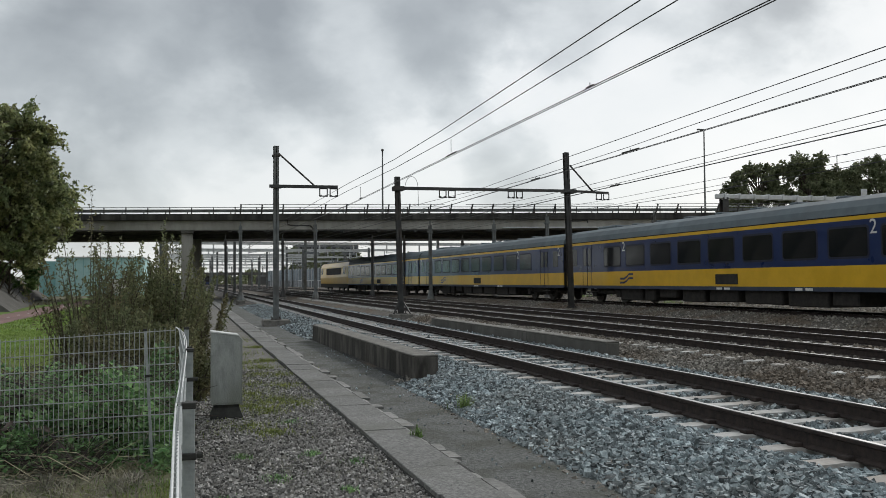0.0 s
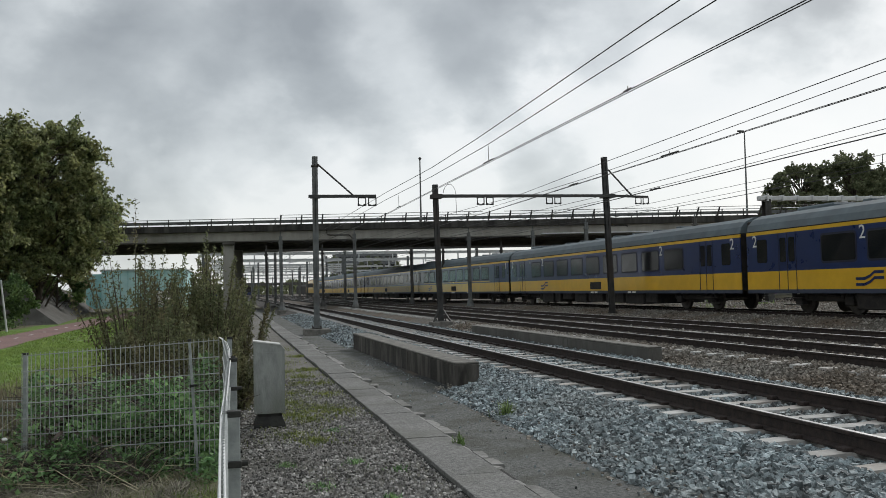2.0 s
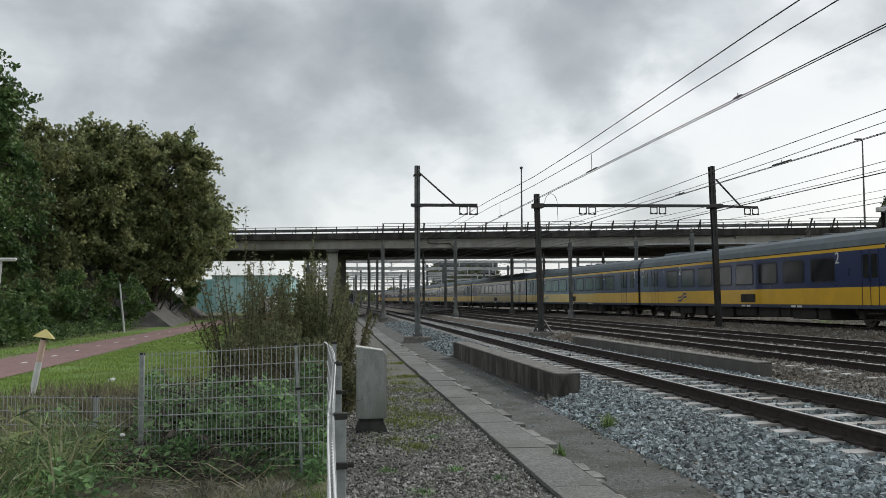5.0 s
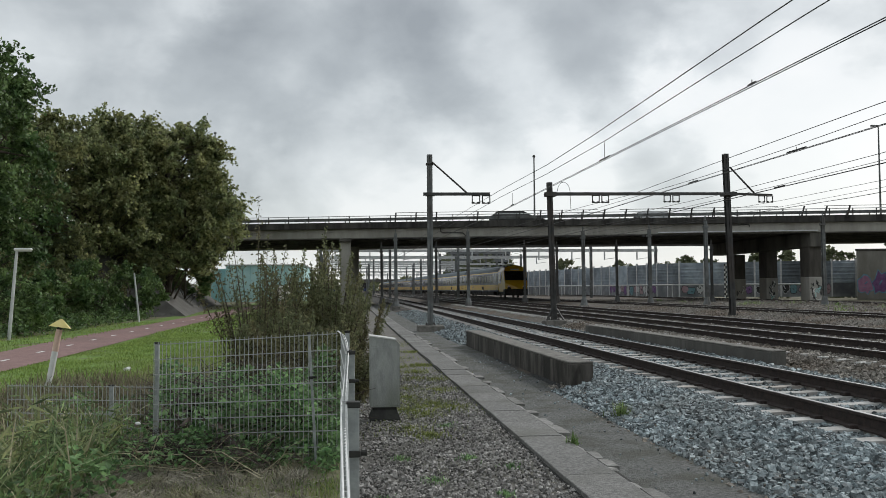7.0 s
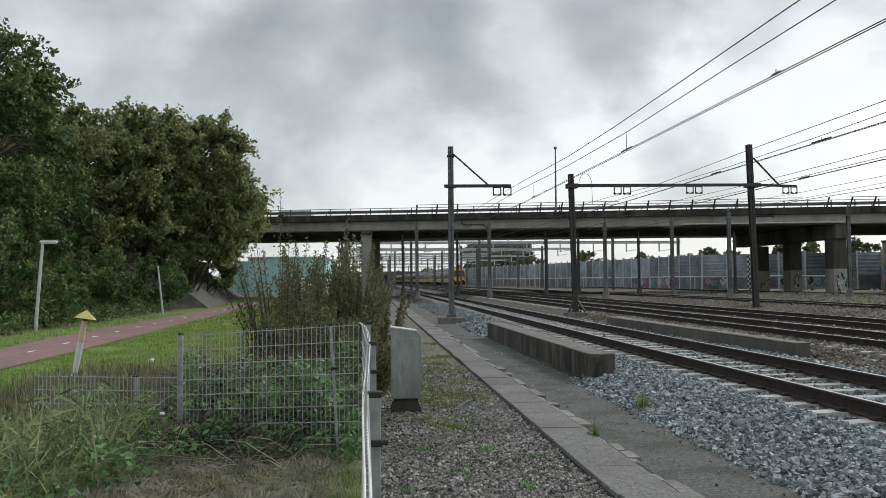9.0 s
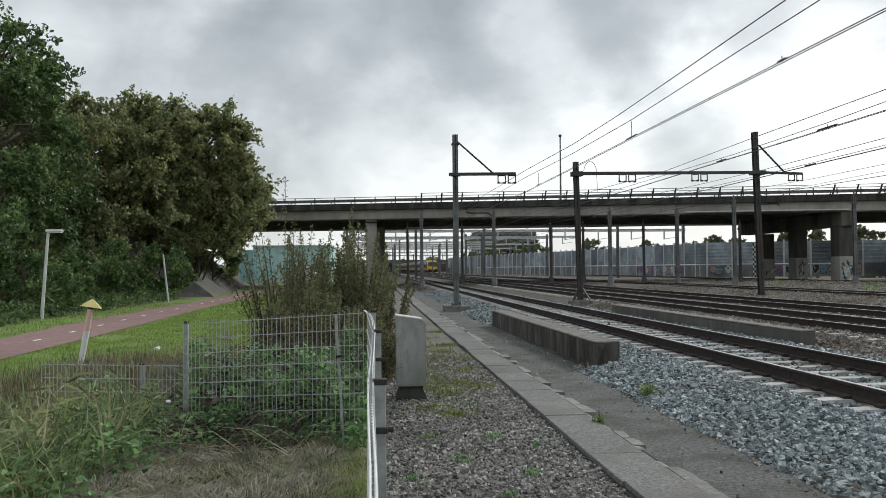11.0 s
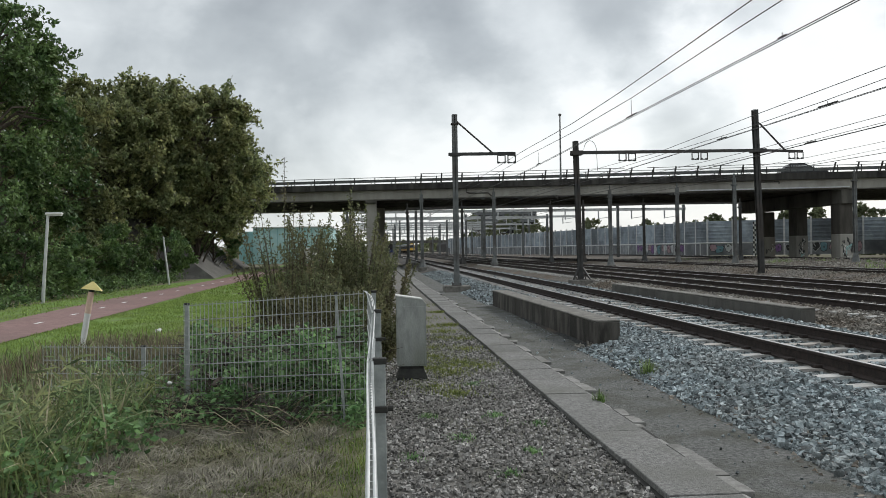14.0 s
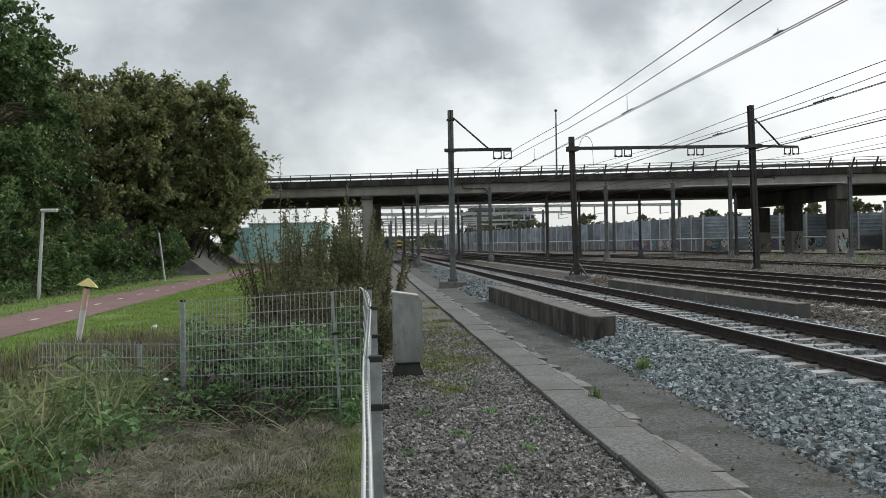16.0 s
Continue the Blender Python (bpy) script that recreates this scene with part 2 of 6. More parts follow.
M_LEAFFAR = mat("distant_leaves", (0.10, 0.12, 0.06), (0.19, 0.205, 0.115), 0.5, 0.85, bump=0, island=0.4, coords="World", trans=0.2)
M_NETTLE = mat("bramble_leaves", (0.10, 0.21, 0.085), (0.27, 0.42, 0.18), 7.0, 0.5, bump=0, island=0.6, c3=(0.08, 0.13, 0.055), s3=1.8, a3=0.5, coords="World", trans=0.45)
M_GRASS = mat("long_grass", (0.11, 0.185, 0.06), (0.27, 0.35, 0.14), 2.2, 0.75, bump=0, island=0.55, c3=(0.24, 0.23, 0.09), s3=1.3, a3=0.2, coords="World", trans=0.4)
M_HAY = mat("dry_grass", (0.15, 0.14, 0.108), (0.37, 0.345, 0.275), 3.0, 0.9, bump=0, island=0.6, c3=(0.17, 0.165, 0.06), s3=1.1, a3=0.5, coords="World", trans=0.15)
M_REED = mat("reed_blades", (0.11, 0.165, 0.075), (0.25, 0.31, 0.15), 2.5, 0.7, bump=0, island=0.55, c3=(0.40, 0.37, 0.17), s3=2.6, a3=0.5, coords="World", trans=0.4)
M_STRAW = mat("bleached_straw", (0.36, 0.32, 0.20), (0.56, 0.51, 0.36), 3.0, 0.8, bump=0, island=0.35, coords="World", trans=0.2)
M_WITHER = mat("withered_weeds", (0.13, 0.12, 0.075), (0.26, 0.235, 0.15), 2.0, 0.9, bump=0, island=0.45, c3=(0.17, 0.11, 0.085), s3=1.4, a3=0.6, coords="World", trans=0.15)
M_DEADDK = mat("withered_dark_stems", (0.042, 0.035, 0.031), (0.115, 0.095, 0.08), 3.0, 0.9, bump=0, island=0.5, coords="World")
M_DEAD = mat("dead_stems", (0.10, 0.085, 0.07), (0.27, 0.235, 0.19), 3.0, 0.9, bump=0, island=0.4, coords="World")
M_MOSSY = mat("mossy_short_grass", (0.125, 0.16, 0.042), (0.26, 0.29, 0.09), 3.0, 0.9, bump=0, island=0.5, coords="World", trans=0.2)
M_LAWNBLADE = mat("lawn_blades", (0.16, 0.235, 0.048), (0.27, 0.36, 0.095), 1.5, 0.85, bump=0, island=0.35, coords="World", trans=0.2)
M_WHITE = mat("white_paint", (0.62, 0.62, 0.60), (0.74, 0.74, 0.72), 5.0, 0.7)
M_YELLOW = mat("train_yellow", (0.66, 0.385, 0.018), (0.76, 0.45, 0.025), 1.5, 0.35, bump=0.02, coat=0.6, c3=(0.60, 0.35, 0.02), s3=0.5, a3=0.4)
M_BLUE = mat("train_blue", (0.009, 0.022, 0.088), (0.015, 0.032, 0.115), 1.5, 0.3, bump=0.015, spec=0.4, coat=0.65, c3=(0.02, 0.03, 0.09), s3=0.5, a3=0.4)
M_ROOF = mat("train_roof_grey", (0.085, 0.11, 0.125), (0.13, 0.165, 0.18), 1.2, 0.6, bump=0.1, c3=(0.09, 0.10, 0.11), s3=0.4, a3=0.6)
M_UNDER = mat("sooty_underframe", (0.012, 0.011, 0.010), (0.035, 0.030, 0.026), 4.0, 0.8, bump=0.3)
M_TRAINGREY = mat("train_skirt_blue_grey", (0.03, 0.04, 0.07), (0.05, 0.06, 0.09), 3.0, 0.6)
M_GLASSDK = mat("tinted_window", (0.010, 0.012, 0.015), (0.022, 0.022, 0.024), 1.0, 0.12, bump=0, spec=0.55, coat=0.2)
M_WHEEL = mat("steel_wheel", (0.05, 0.045, 0.04), (0.10, 0.09, 0.08), 5.0, 0.5, metal=0.6)
M_TEAL = mat("turquoise_cladding", (0.19, 0.40, 0.41), (0.26, 0.48, 0.49), 1.0, 0.6, bump=0.05)
M_TEALLT = mat("pale_turquoise_cladding", (0.36, 0.58, 0.58), (0.46, 0.66, 0.66), 1.0, 0.6, bump=0.05)
M_BARRIER = mat("grey_blue_barrier_panel", (0.19, 0.225, 0.26), (0.30, 0.345, 0.38), 0.8, 0.7, bump=0.1, c3=(0.08, 0.09, 0.10), s3=0.3, a3=0.6, objrand=0.45, coords="World")
M_SIGNY = mat("yellow_sign_paint", (0.70, 0.60, 0.22), (0.80, 0.70, 0.32), 8.0, 0.6)
M_ORANGE = mat("faded_orange_band", (0.62, 0.42, 0.33), (0.72, 0.54, 0.45), 9.0, 0.7)
M_CARDK = mat("dark_car_paint", (0.015, 0.016, 0.018), (0.03, 0.031, 0.034), 2.0, 0.3, bump=0)
M_CARLT = mat("silver_car_paint", (0.40, 0.41, 0.42), (0.52, 0.53, 0.54), 2.0, 0.35, metal=0.3, bump=0)
M_TYRE = mat("tyre_rubber", (0.012, 0.012, 0.012), (0.03, 0.03, 0.03), 8.0, 0.85)
M_BRICKB = mat("grey_office_cladding", (0.12, 0.13, 0.14), (0.2, 0.21, 0.22), 0.4, 0.7, coords="World")


# ---- builders ----
def quad_box(bm, x0, y0, z0, x1, y1, z1, bev=0.0):
    vs = [bm.verts.new((x, y, z)) for x, y, z in ((x0, y0, z0), (x1, y0, z0), (x1, y1, z0), (x0, y1, z0), (x0, y0, z1), (x1, y0, z1), (x1, y1, z1), (x0, y1, z1))]
    fs = [bm.faces.new([vs[i] for i in q]) for q in ((3, 2, 1, 0), (4, 5, 6, 7), (0, 1, 5, 4), (1, 2, 6, 5), (2, 3, 7, 6), (3, 0, 4, 7))]
    if bev:
        bmesh.ops.bevel(bm, geom=list({e for f in fs for e in f.edges}), offset=bev, segments=1, affect="EDGES", profile=0.5)
    return vs


def bar(bm, a, b, r=0.03, sides=6, r2=None):
    """A round or square bar from a to b."""
    a, b = Vector(a), Vector(b)
    d = (b - a).normalized()
    u = d.orthogonal().normalized() if abs(d.z) < 0.99 else Vector((1, 0, 0))
    if abs(d.z) < 0.99:
        u = d.cross(Vector((0, 0, 1))).normalized()
    w = d.cross(u)
    r2 = r if r2 is None else r2
    ph = math.pi / sides
    rings = []
    for p, rr in ((a, r), (b, r2)):
        rings.append([bm.verts.new(p + rr * (math.cos(ph + 2 * math.pi * i / sides) * u + math.sin(ph + 2 * math.pi * i / sides) * w)) for i in range(sides)])
    for i in range(sides):
        j = (i + 1) % sides
        bm.faces.new((rings[0][i], rings[0][j], rings[1][j], rings[1][i]))
    bm.faces.new(rings[0][::-1])
    bm.faces.new(rings[1])


def extrude_profile(bm, prof, path, closed=False):
    """A profile of (offset across, height) swept along points (x, y, z) that run mainly along y."""
    rows = []
    for p in path:
        rows.append([bm.verts.new((p[0] + o, p[1], p[2] + h)) for o, h in prof])
    n = len(prof)
    for a, b in zip(rows, rows[1:]):
        for i in range(n if closed else n - 1):
            j = (i + 1) % n
            bm.faces.new((a[i], a[j], b[j], b[i]))
    if closed:
        bm.faces.new(rows[0][::-1])
        bm.faces.new(rows[-1])


def mesh_of(bm, name, material):
    bmesh.ops.recalc_face_normals(bm, faces=bm.faces)
    me = bpy.data.meshes.new(name)
    bm.to_mesh(me)
    bm.free()
    me.materials.append(material)
    return me


def part(name, bm, material, parent=None, label="", smooth=False):
    ob = new(name, mesh_of(bm, name, material) if isinstance(bm, bmesh.types.BMesh) else bm)
    if smooth:
        for p in ob.data.polygons:
            p.use_smooth = True
    if parent:
        ob.parent = parent
    if label:
        ob["label"] = label
    return ob


def thing(name, label, category, group="", kind="", at=(0, 0, 0), rz=0.0):
    ob = new(name)
    ob.matrix_basis = pose(*at, 0, 0, rz)
    return tagged(ob, label, category, group, kind)


def raw_mesh(name, verts, faces, material):
    """A joined mesh from numpy arrays, faces all with the same number of corners."""
    me = bpy.data.meshes.new(name)
    verts, faces = np.asarray(verts, dtype=np.float32), np.asarray(faces, dtype=np.int32)
    k = faces.shape[1]
    me.vertices.add(len(verts))
    me.vertices.foreach_set("co", verts.ravel())
    me.loops.add(faces.size)
    me.loops.foreach_set("vertex_index", faces.ravel())
    me.polygons.add(len(faces))
    me.polygons.foreach_set("loop_start", np.arange(0, faces.size, k, dtype=np.int32))
    me.polygons.foreach_set("loop_total", np.full(len(faces), k, dtype=np.int32))
    me.polygons.foreach_set("use_smooth", np.zeros(len(faces), dtype=bool))
    me.update(calc_edges=True)
    me.validate()
    me.materials.append(material)
    return me


def B():
    return bmesh.new()


# ---- ground and setting ----
Z_RAIL1, Z_RAIL2, Z_RAIL4 = 0.36, 0.50, 0.56        # rail heads
TRACKS = {1: (6.01, Z_RAIL1), 2: (10.15, Z_RAIL2), 3: (13.6, Z_RAIL2), 4: (20.6, Z_RAIL4), 5: (37.6, Z_RAIL2)}
GAUGE = 1.505


def ground_z(x, y):
    if x > -0.2:
        return -0.03
    z = -0.03 - 0.10 * min(1, (-0.2 - x) / 3)
    if x < -2.2 and y < 14:
        z -= 0.25 * min(1, (-2.2 - x) / 2.5) * min(1, max(0, (14 - y) / 3)) * min(1, max(0, (x + 5.2) / 1.6))
    return z


def build_ground():
    xs = [-3000, -800, -250, -90, -50, -30] + [-22 + 0.5 * i for i in range(46)] + [3, 20, 40, 80, 250, 800, 3000]
    ys = [-3000, -600, -150, -40, -12, -4] + [0.5 * i for i in range(61)] + [34, 38, 44, 52, 62, 75, 95, 130, 200, 400, 900, 3000]
    nv = [(x, y, ground_z(x, y) + (0.03 * noise.noise((x * 0.9, y * 0.9, 0)) if -22 < x < 0.3 and 0 < y < 32 else 0)) for y in ys for x in xs]
    w = len(xs)
    f = [(j * w + i, j * w + i + 1, (j + 1) * w + i + 1, (j + 1) * w + i) for j in range(len(ys) - 1) for i in range(w - 1)]
    g = new("ground", raw_mesh("ground", nv, f, M_SOIL))
    for p in g.data.polygons:
        p.use_smooth = True
    tagged(g, "uneven soil with rough grass and dry patches", "ground", kind="structure")


def sheet(name, pts_left, pts_right, z, material, label, category):
    """A strip of ground between two lines of (x, y)."""
    bm = B()
    a = [bm.verts.new((x, y, z)) for x, y in pts_left]
    b = [bm.verts.new((x, y, z)) for x, y in pts_right]
    for i in range(len(a) - 1):
        bm.faces.new((a[i], b[i], b[i + 1], a[i + 1]))
    return tagged(part(name, bm, material), label, category, kind="structure")


build_ground()
sheet("gravel_path", [(0.0, -12), (0.0, 3), (0.02, 9), (0.15, 14), (0.5, 40), (0.8, 90)], [(1.86, -12), (1.86, 3), (1.86, 9), (1.86, 14), (1.84, 40), (2.1, 90)], 0.0, M_GRAVEL, "trodden gravel path with moss and weeds", "path")
sheet("pavement", [(2.38, -12), (2.38, 30), (2.38, 90)], [(3.75, -12), (3.75, 30), (3.4, 90)], 0.004, M_ASPHALT, "worn grey service path beside the ballast", "path")
BIKE = [(-7.3, -60, -9.3), (-7.4, 10, -9.4), (-7.46, 18, -9.45), (-7.5, 24, -9.75), (-7.6, 29, -10.05), (-7.72, 34, -10.3), (-7.85, 40, -10.3), (-7.95, 48, -10.2), (-7.95, 62, -10.2), (-7.8, 90, -10.1), (-7.8, 140, -10.2)]
sheet("lawn", [(b, y) for a, y, b in [(0, -60, -13), (0, 10, -12.5), (0, 30, -12.1), (0, 40, -12.0), (0, 62, -11.6), (0, 140, -12)]], [(a, y) for a, y in [(-4.9, -60), (-4.9, 10), (-4.4, 30), (-4.0, 40), (-3.6, 62), (-3.6, 140)]], -0.118, M_LAWN, "short green lawn beside the cycle path", "lawn")
sheet("cycle_path", [(b, y) for a, y, b in BIKE], [(a, y) for a, y, b in BIKE], -0.10, M_REDPATH, "reddish asphalt cycle path with a dashed centre line", "cycle path")
bm = B()
for i in range(34):
    y = 11.0 + i * 3.05
    xa = np.interp(y, [b[1] for b in BIKE], [(b[0] + b[2]) / 2 for b in BIKE])
    xb = np.interp(y + 0.55, [b[1] for b in BIKE], [(b[0] + b[2]) / 2 for b in BIKE])
    q = [bm.verts.new(v) for v in ((xa - 0.06, y, -0.094), (xa + 0.06, y, -0.094), (xb + 0.06, y + 0.55, -0.094), (xb - 0.06, y + 0.55, -0.094))]
    bm.faces.new(q)
tagged(part("lane_marking", bm, M_WHITE), "white dashed centre line on the cycle path", "marking", kind="structure")


def build_bed(name, prof, y0, y1, step, material, label):
    """A ballast bed: a cross profile with rough relief along the tracks."""
    ys = np.concatenate([np.arange(y0, 2, 8.0) if y0 < 0 else np.array([]), np.arange(max(y0, 2), 30, step), np.arange(30, 90, step * 4), np.arange(90, y1 + 1, 30)])
    px, pz = [p[0] for p in prof], [p[1] for p in prof]
    xs = np.concatenate([np.arange(px[0], min(px[-1], 24.0), 0.09), np.arange(24.0, px[-1] + 0.01, 1.0)]) if px[-1] > 24 else np.arange(px[0], px[-1] + 0.01, 0.09)
    vs, w = [], len(xs)
    for y in ys:
        for x in xs:
            z = float(np.interp(x, px, pz))
            vs.append((x, y, z + 0.018 * noise.noise((x * 7, y * 7, 1)) + 0.025 * noise.noise((x * 1.3, y * 0.7, 5))))
    f = [(j * w + i, j * w + i + 1, (j + 1) * w + i + 1, (j + 1) * w + i) for j in range(len(ys) - 1) for i in range(w - 1)]
    return tagged(new(name, raw_mesh(name, vs, f, material)), label, "track bed", kind="structure")


BED1 = [(3.28, -0.03), (3.52, 0.02), (4.12, 0.145), (4.5, 0.165), (4.78, 0.14), (4.95, 0.11), (7.0, 0.105), (7.3, 0.15), (7.9, 0.15)]
BED2 = [(7.85, 0.09), (8.3, 0.12), (8.9, 0.27), (9.2, 0.31), (15.2, 0.31), (16.0, 0.22), (18.0, 0.26), (18.9, 0.43), (22.0, 0.43), (23.4, 0.28), (35.4, 0.22), (36.0, 0.34), (39.2, 0.34), (41.0, 0.05)]
build_bed("track_bed_near", BED1, 2.0, 620, 0.12, M_BED, "crushed-stone ballast bed of the near track, darkened as shade between the stones")
build_bed("track_bed_far", BED2, -200, 620, 0.30, M_OLDBED, "brown weathered ballast bed of three tracks")


T4_LINE = ((-200, 20.6), (50, 20.6), (75, 19.9), (90, 19.2), (165, 17.6), (290, 16.0), (424, 14.6), (640, 12.6))


def track_x(k, y):
    if k != 4:
        return TRACKS[k][0]
    return float(np.interp(y, [p[0] for p in T4_LINE], [p[1] for p in T4_LINE]))


def build_track(k, y_stop=620):
    cx, zt = TRACKS[k]
    t = thing("railway_track", "rusty rails with bright heads on concrete sleepers" if k == 1 else "rusty rails on ballasted sleepers", "track", "railway tracks", "structure")
    path = [(0, y, 0) for y in (-200, -6, 20, 50, 60, 75, 82, 90, 110, 150, 165, 220, 290, 350, 424, y_stop)]
    for s in (-1, 1):
        x = s * GAUGE / 2
        bm = B()
        extrude_profile(bm, [(-0.075, zt - 0.172), (-0.075, zt - 0.155), (-0.014, zt - 0.135), (-0.010, zt - 0.045), (-0.034, zt - 0.034), (-0.034, zt - 0.008), (-0.026, zt - 0.003),
                             (0.026, zt - 0.003), (0.034, zt - 0.008), (0.034, zt - 0.034), (0.010, zt - 0.045), (0.014, zt - 0.135), (0.075, zt - 0.155), (0.075, zt - 0.172)], [(track_x(k, y) + x, y, 0) for _, y, _ in path], True)
        rail = part("rail", bm, M_RUST, t)
        bm = B()
        extrude_profile(bm, [(-0.026, zt - 0.002), (-0.022, zt), (0.022, zt), (0.026, zt - 0.002)], [(track_x(k, y) + x, y, 0) for _, y, _ in path])
        part("rail_head", bm, M_RAILTOP, rail, "bright polished running surface")
    return t


TRACK_OBS = {k: build_track(k) for k in TRACKS}


def sleeper_mesh():
    bm = B()
    prof = [(-1.29, -0.10, 0.0), (-0.95, -0.10, 0.012), (-0.4, -0.10, -0.02), (0.4, -0.10, -0.02), (0.95, -0.10, 0.012), (1.29, -0.10, 0.0)]
    rows = []
    for x, _, z in prof:
        rows.append([bm.verts.new(v) for v in ((x, -0.14, -0.2), (x, -0.105, z), (x, 0.105, z), (x, 0.14, -0.2))])
    for a, b in zip(rows, rows[1:]):
        for i in range(3):
            bm.faces.new((a[i], a[i + 1], b[i + 1], b[i]))
    bm.faces.new(rows[0])
    bm.faces.new(rows[-1][::-1])
    return mesh_of(bm, "sleeper", M_SLEEPER)


SLEEPER = sleeper_mesh()
bm = B()
for s in (-1, 1):
    for d in (-1, 1):
        x = s * GAUGE / 2 + d * 0.105
        quad_box(bm, x - 0.045, -0.06, -0.005, x + 0.045, 0.06, 0.045, 0.008)
CLIPS = mesh_of(bm, "rail_clip", M_RUST)
for k, (cx, zt) in TRACKS.items():
    for i in range(150 if k == 1 else 110):
        if k == 5:
            break
        y = 3.4 + 0.655 * i + 0.02 * math.sin(i * 2.3)
        s = part("sleeper", SLEEPER, None, TRACK_OBS[k])
        s.matrix_basis = pose(track_x(k, y) + 0.02 * math.sin(i * 1.7), y, zt - 0.172, 0, 0, 0.4 * math.sin(i * 3.1))
        if k == 1 and i < 60:
            c = part("rail_clip", CLIPS, None, s)
            c.location = (cx - s.location.x, 0, 0)


def stones(name, n, xr, yr, zfun, size, material, label, seed, skip=None, power=1.0):
    """Loose angular stones lying on a surface, joined into one mesh."""
    rng = np.random.default_rng(seed)
    base = np.array([(a, b, c) for a in (-0.62, 0.62) for b in (-0.62, 0.62) for c in (-0.62, 0.62)])
    faces = np.array([(0, 1, 3), (0, 3, 2), (4, 6, 7), (4, 7, 5), (0, 4, 5), (0, 5, 1), (2, 3, 7), (2, 7, 6), (0, 2, 6), (0, 6, 4), (1, 5, 7), (1, 7, 3)])
    u = rng.random(n)
    x = xr[0] + (xr[1] - xr[0]) * rng.random(n)
    y = yr[0] + (yr[1] - yr[0]) * u ** power
    if skip is not None:
        keep = ~skip(x, y, rng)
        x, y = x[keep], y[keep]
    n = len(x)
    z = zfun(x, y)
    sc = size * (0.55 + 0.9 * rng.random((n, 1, 1)) ** 1.5) * (0.65 + 0.7 * rng.random((n, 1, 3)))
    v = np.repeat(base[None], n, 0) * (0.55 + 0.8 * rng.random((n, len(base), 3)))
    ang = rng.random((n, 3)) * 6.283
    ca, sa = np.cos(ang), np.sin(ang)
    v = v * sc
    vx = v[..., 0] * ca[:, None, 0] - v[..., 1] * sa[:, None, 0]
    vy = v[..., 0] * sa[:, None, 0] + v[..., 1] * ca[:, None, 0]
    vz = v[..., 2]
    vy, vz = vy * ca[:, None, 1] - vz * sa[:, None, 1], vy * sa[:, None, 1] + vz * ca[:, None, 1]
    out = np.stack([vx + x[:, None], vy + y[:, None], vz + (z + size * 1.5 * rng.random(n))[:, None]], -1).reshape(-1, 3)
    ff = (faces[None] + (np.arange(n) * len(base))[:, None, None]).reshape(-1, 3)
    return tagged(new(name, raw_mesh(name, out, ff, material)), label, "stones", kind="stuff")


def bed_z(prof):
    px, pz = [p[0] for p in prof], [p[1] for p in prof]
    return lambda x, y: np.interp(x, px, pz)


def on_rail1(x, y, rng):
    d = np.abs(np.abs(x - 6.01) - GAUGE / 2)
    ph = ((y - 3.4) / 0.655) % 1.0
    on_sleeper = (np.abs(x - 6.01) < 1.2) & (np.minimum(ph, 1 - ph) * 0.655 < 0.135)
    return (d < 0.10) | on_sleeper | ((y > 13.9) & (y < 25.4) & (x < 3.98))


stones("ballast_stones", 38000, (3.25, 5.2), (4.5, 15), bed_z(BED1), 0.030, M_STONE, "blue-grey crushed ballast stones on the shoulder", 1, on_rail1, 1.2)
stones("ballast_stones", 15000, (5.2, 7.9), (4.5, 18), bed_z(BED1), 0.033, M_STONE, "blue-grey crushed ballast stones between the rails", 2, on_rail1, 1.2)
stones("ballast_stones", 30000, (3.25, 7.9), (15, 60), bed_z(BED1), 0.034, M_STONE, "grey crushed ballast stones along the near track", 3, on_rail1, 1.5)
stones("old_ballast_stones", 22000, (7.6, 9.4), (7, 36), bed_z(BED2), 0.030, M_OLDSTONE, "brownish weathered ballast stones", 4, None, 1.4)
stones("old_ballast_stones", 34000, (9.4, 24), (11, 60), bed_z(BED2), 0.032, M_OLDSTONE, "brownish weathered ballast stones between tracks", 5, lambda x, y, rng: np.min([np.abs(np.abs(x - TRACKS[k][0]) - GAUGE / 2) for k in (2, 3, 4)], axis=0) < 0.11, 1.4)
stones("old_ballast_stones", 24000, (24, 40), (28, 92), bed_z(BED2), 0.06, M_OLDSTONE, "coarse dirty ballast stones beside the far tracks", 8, lambda x, y, rng: np.abs(np.abs(x - 37.6) - GAUGE / 2) < 0.14, 1.2)
stones("toe_stones", 2600, (3.12, 3.62), (4.5, 14.6), bed_z(BED1), 0.024, M_OLDSTONE, "brown stones spilled at the foot of the ballast", 9, lambda x, y, rng: rng.random(len(x)) > (x - 3.0) / 0.7, 1.2)
stones("path_pebbles", 24000, (0.08, 1.82), (3.4, 17), lambda x, y: 0 * x - 0.004, 0.0145, M_PEBBLE, "small grey pebbles of the gravel path", 6, None, 1.3)


stones("scattered_chips", 900, (2.46, 3.4), (4.5, 22), lambda x, y: 0 * x + 0.004, 0.012, M_STONE, "loose stone chips scattered on the service path", 7, lambda x, y, rng: rng.random(len(x)) > ((x - 2.4) / 1.0) ** 3 + 0.08, 1.2)


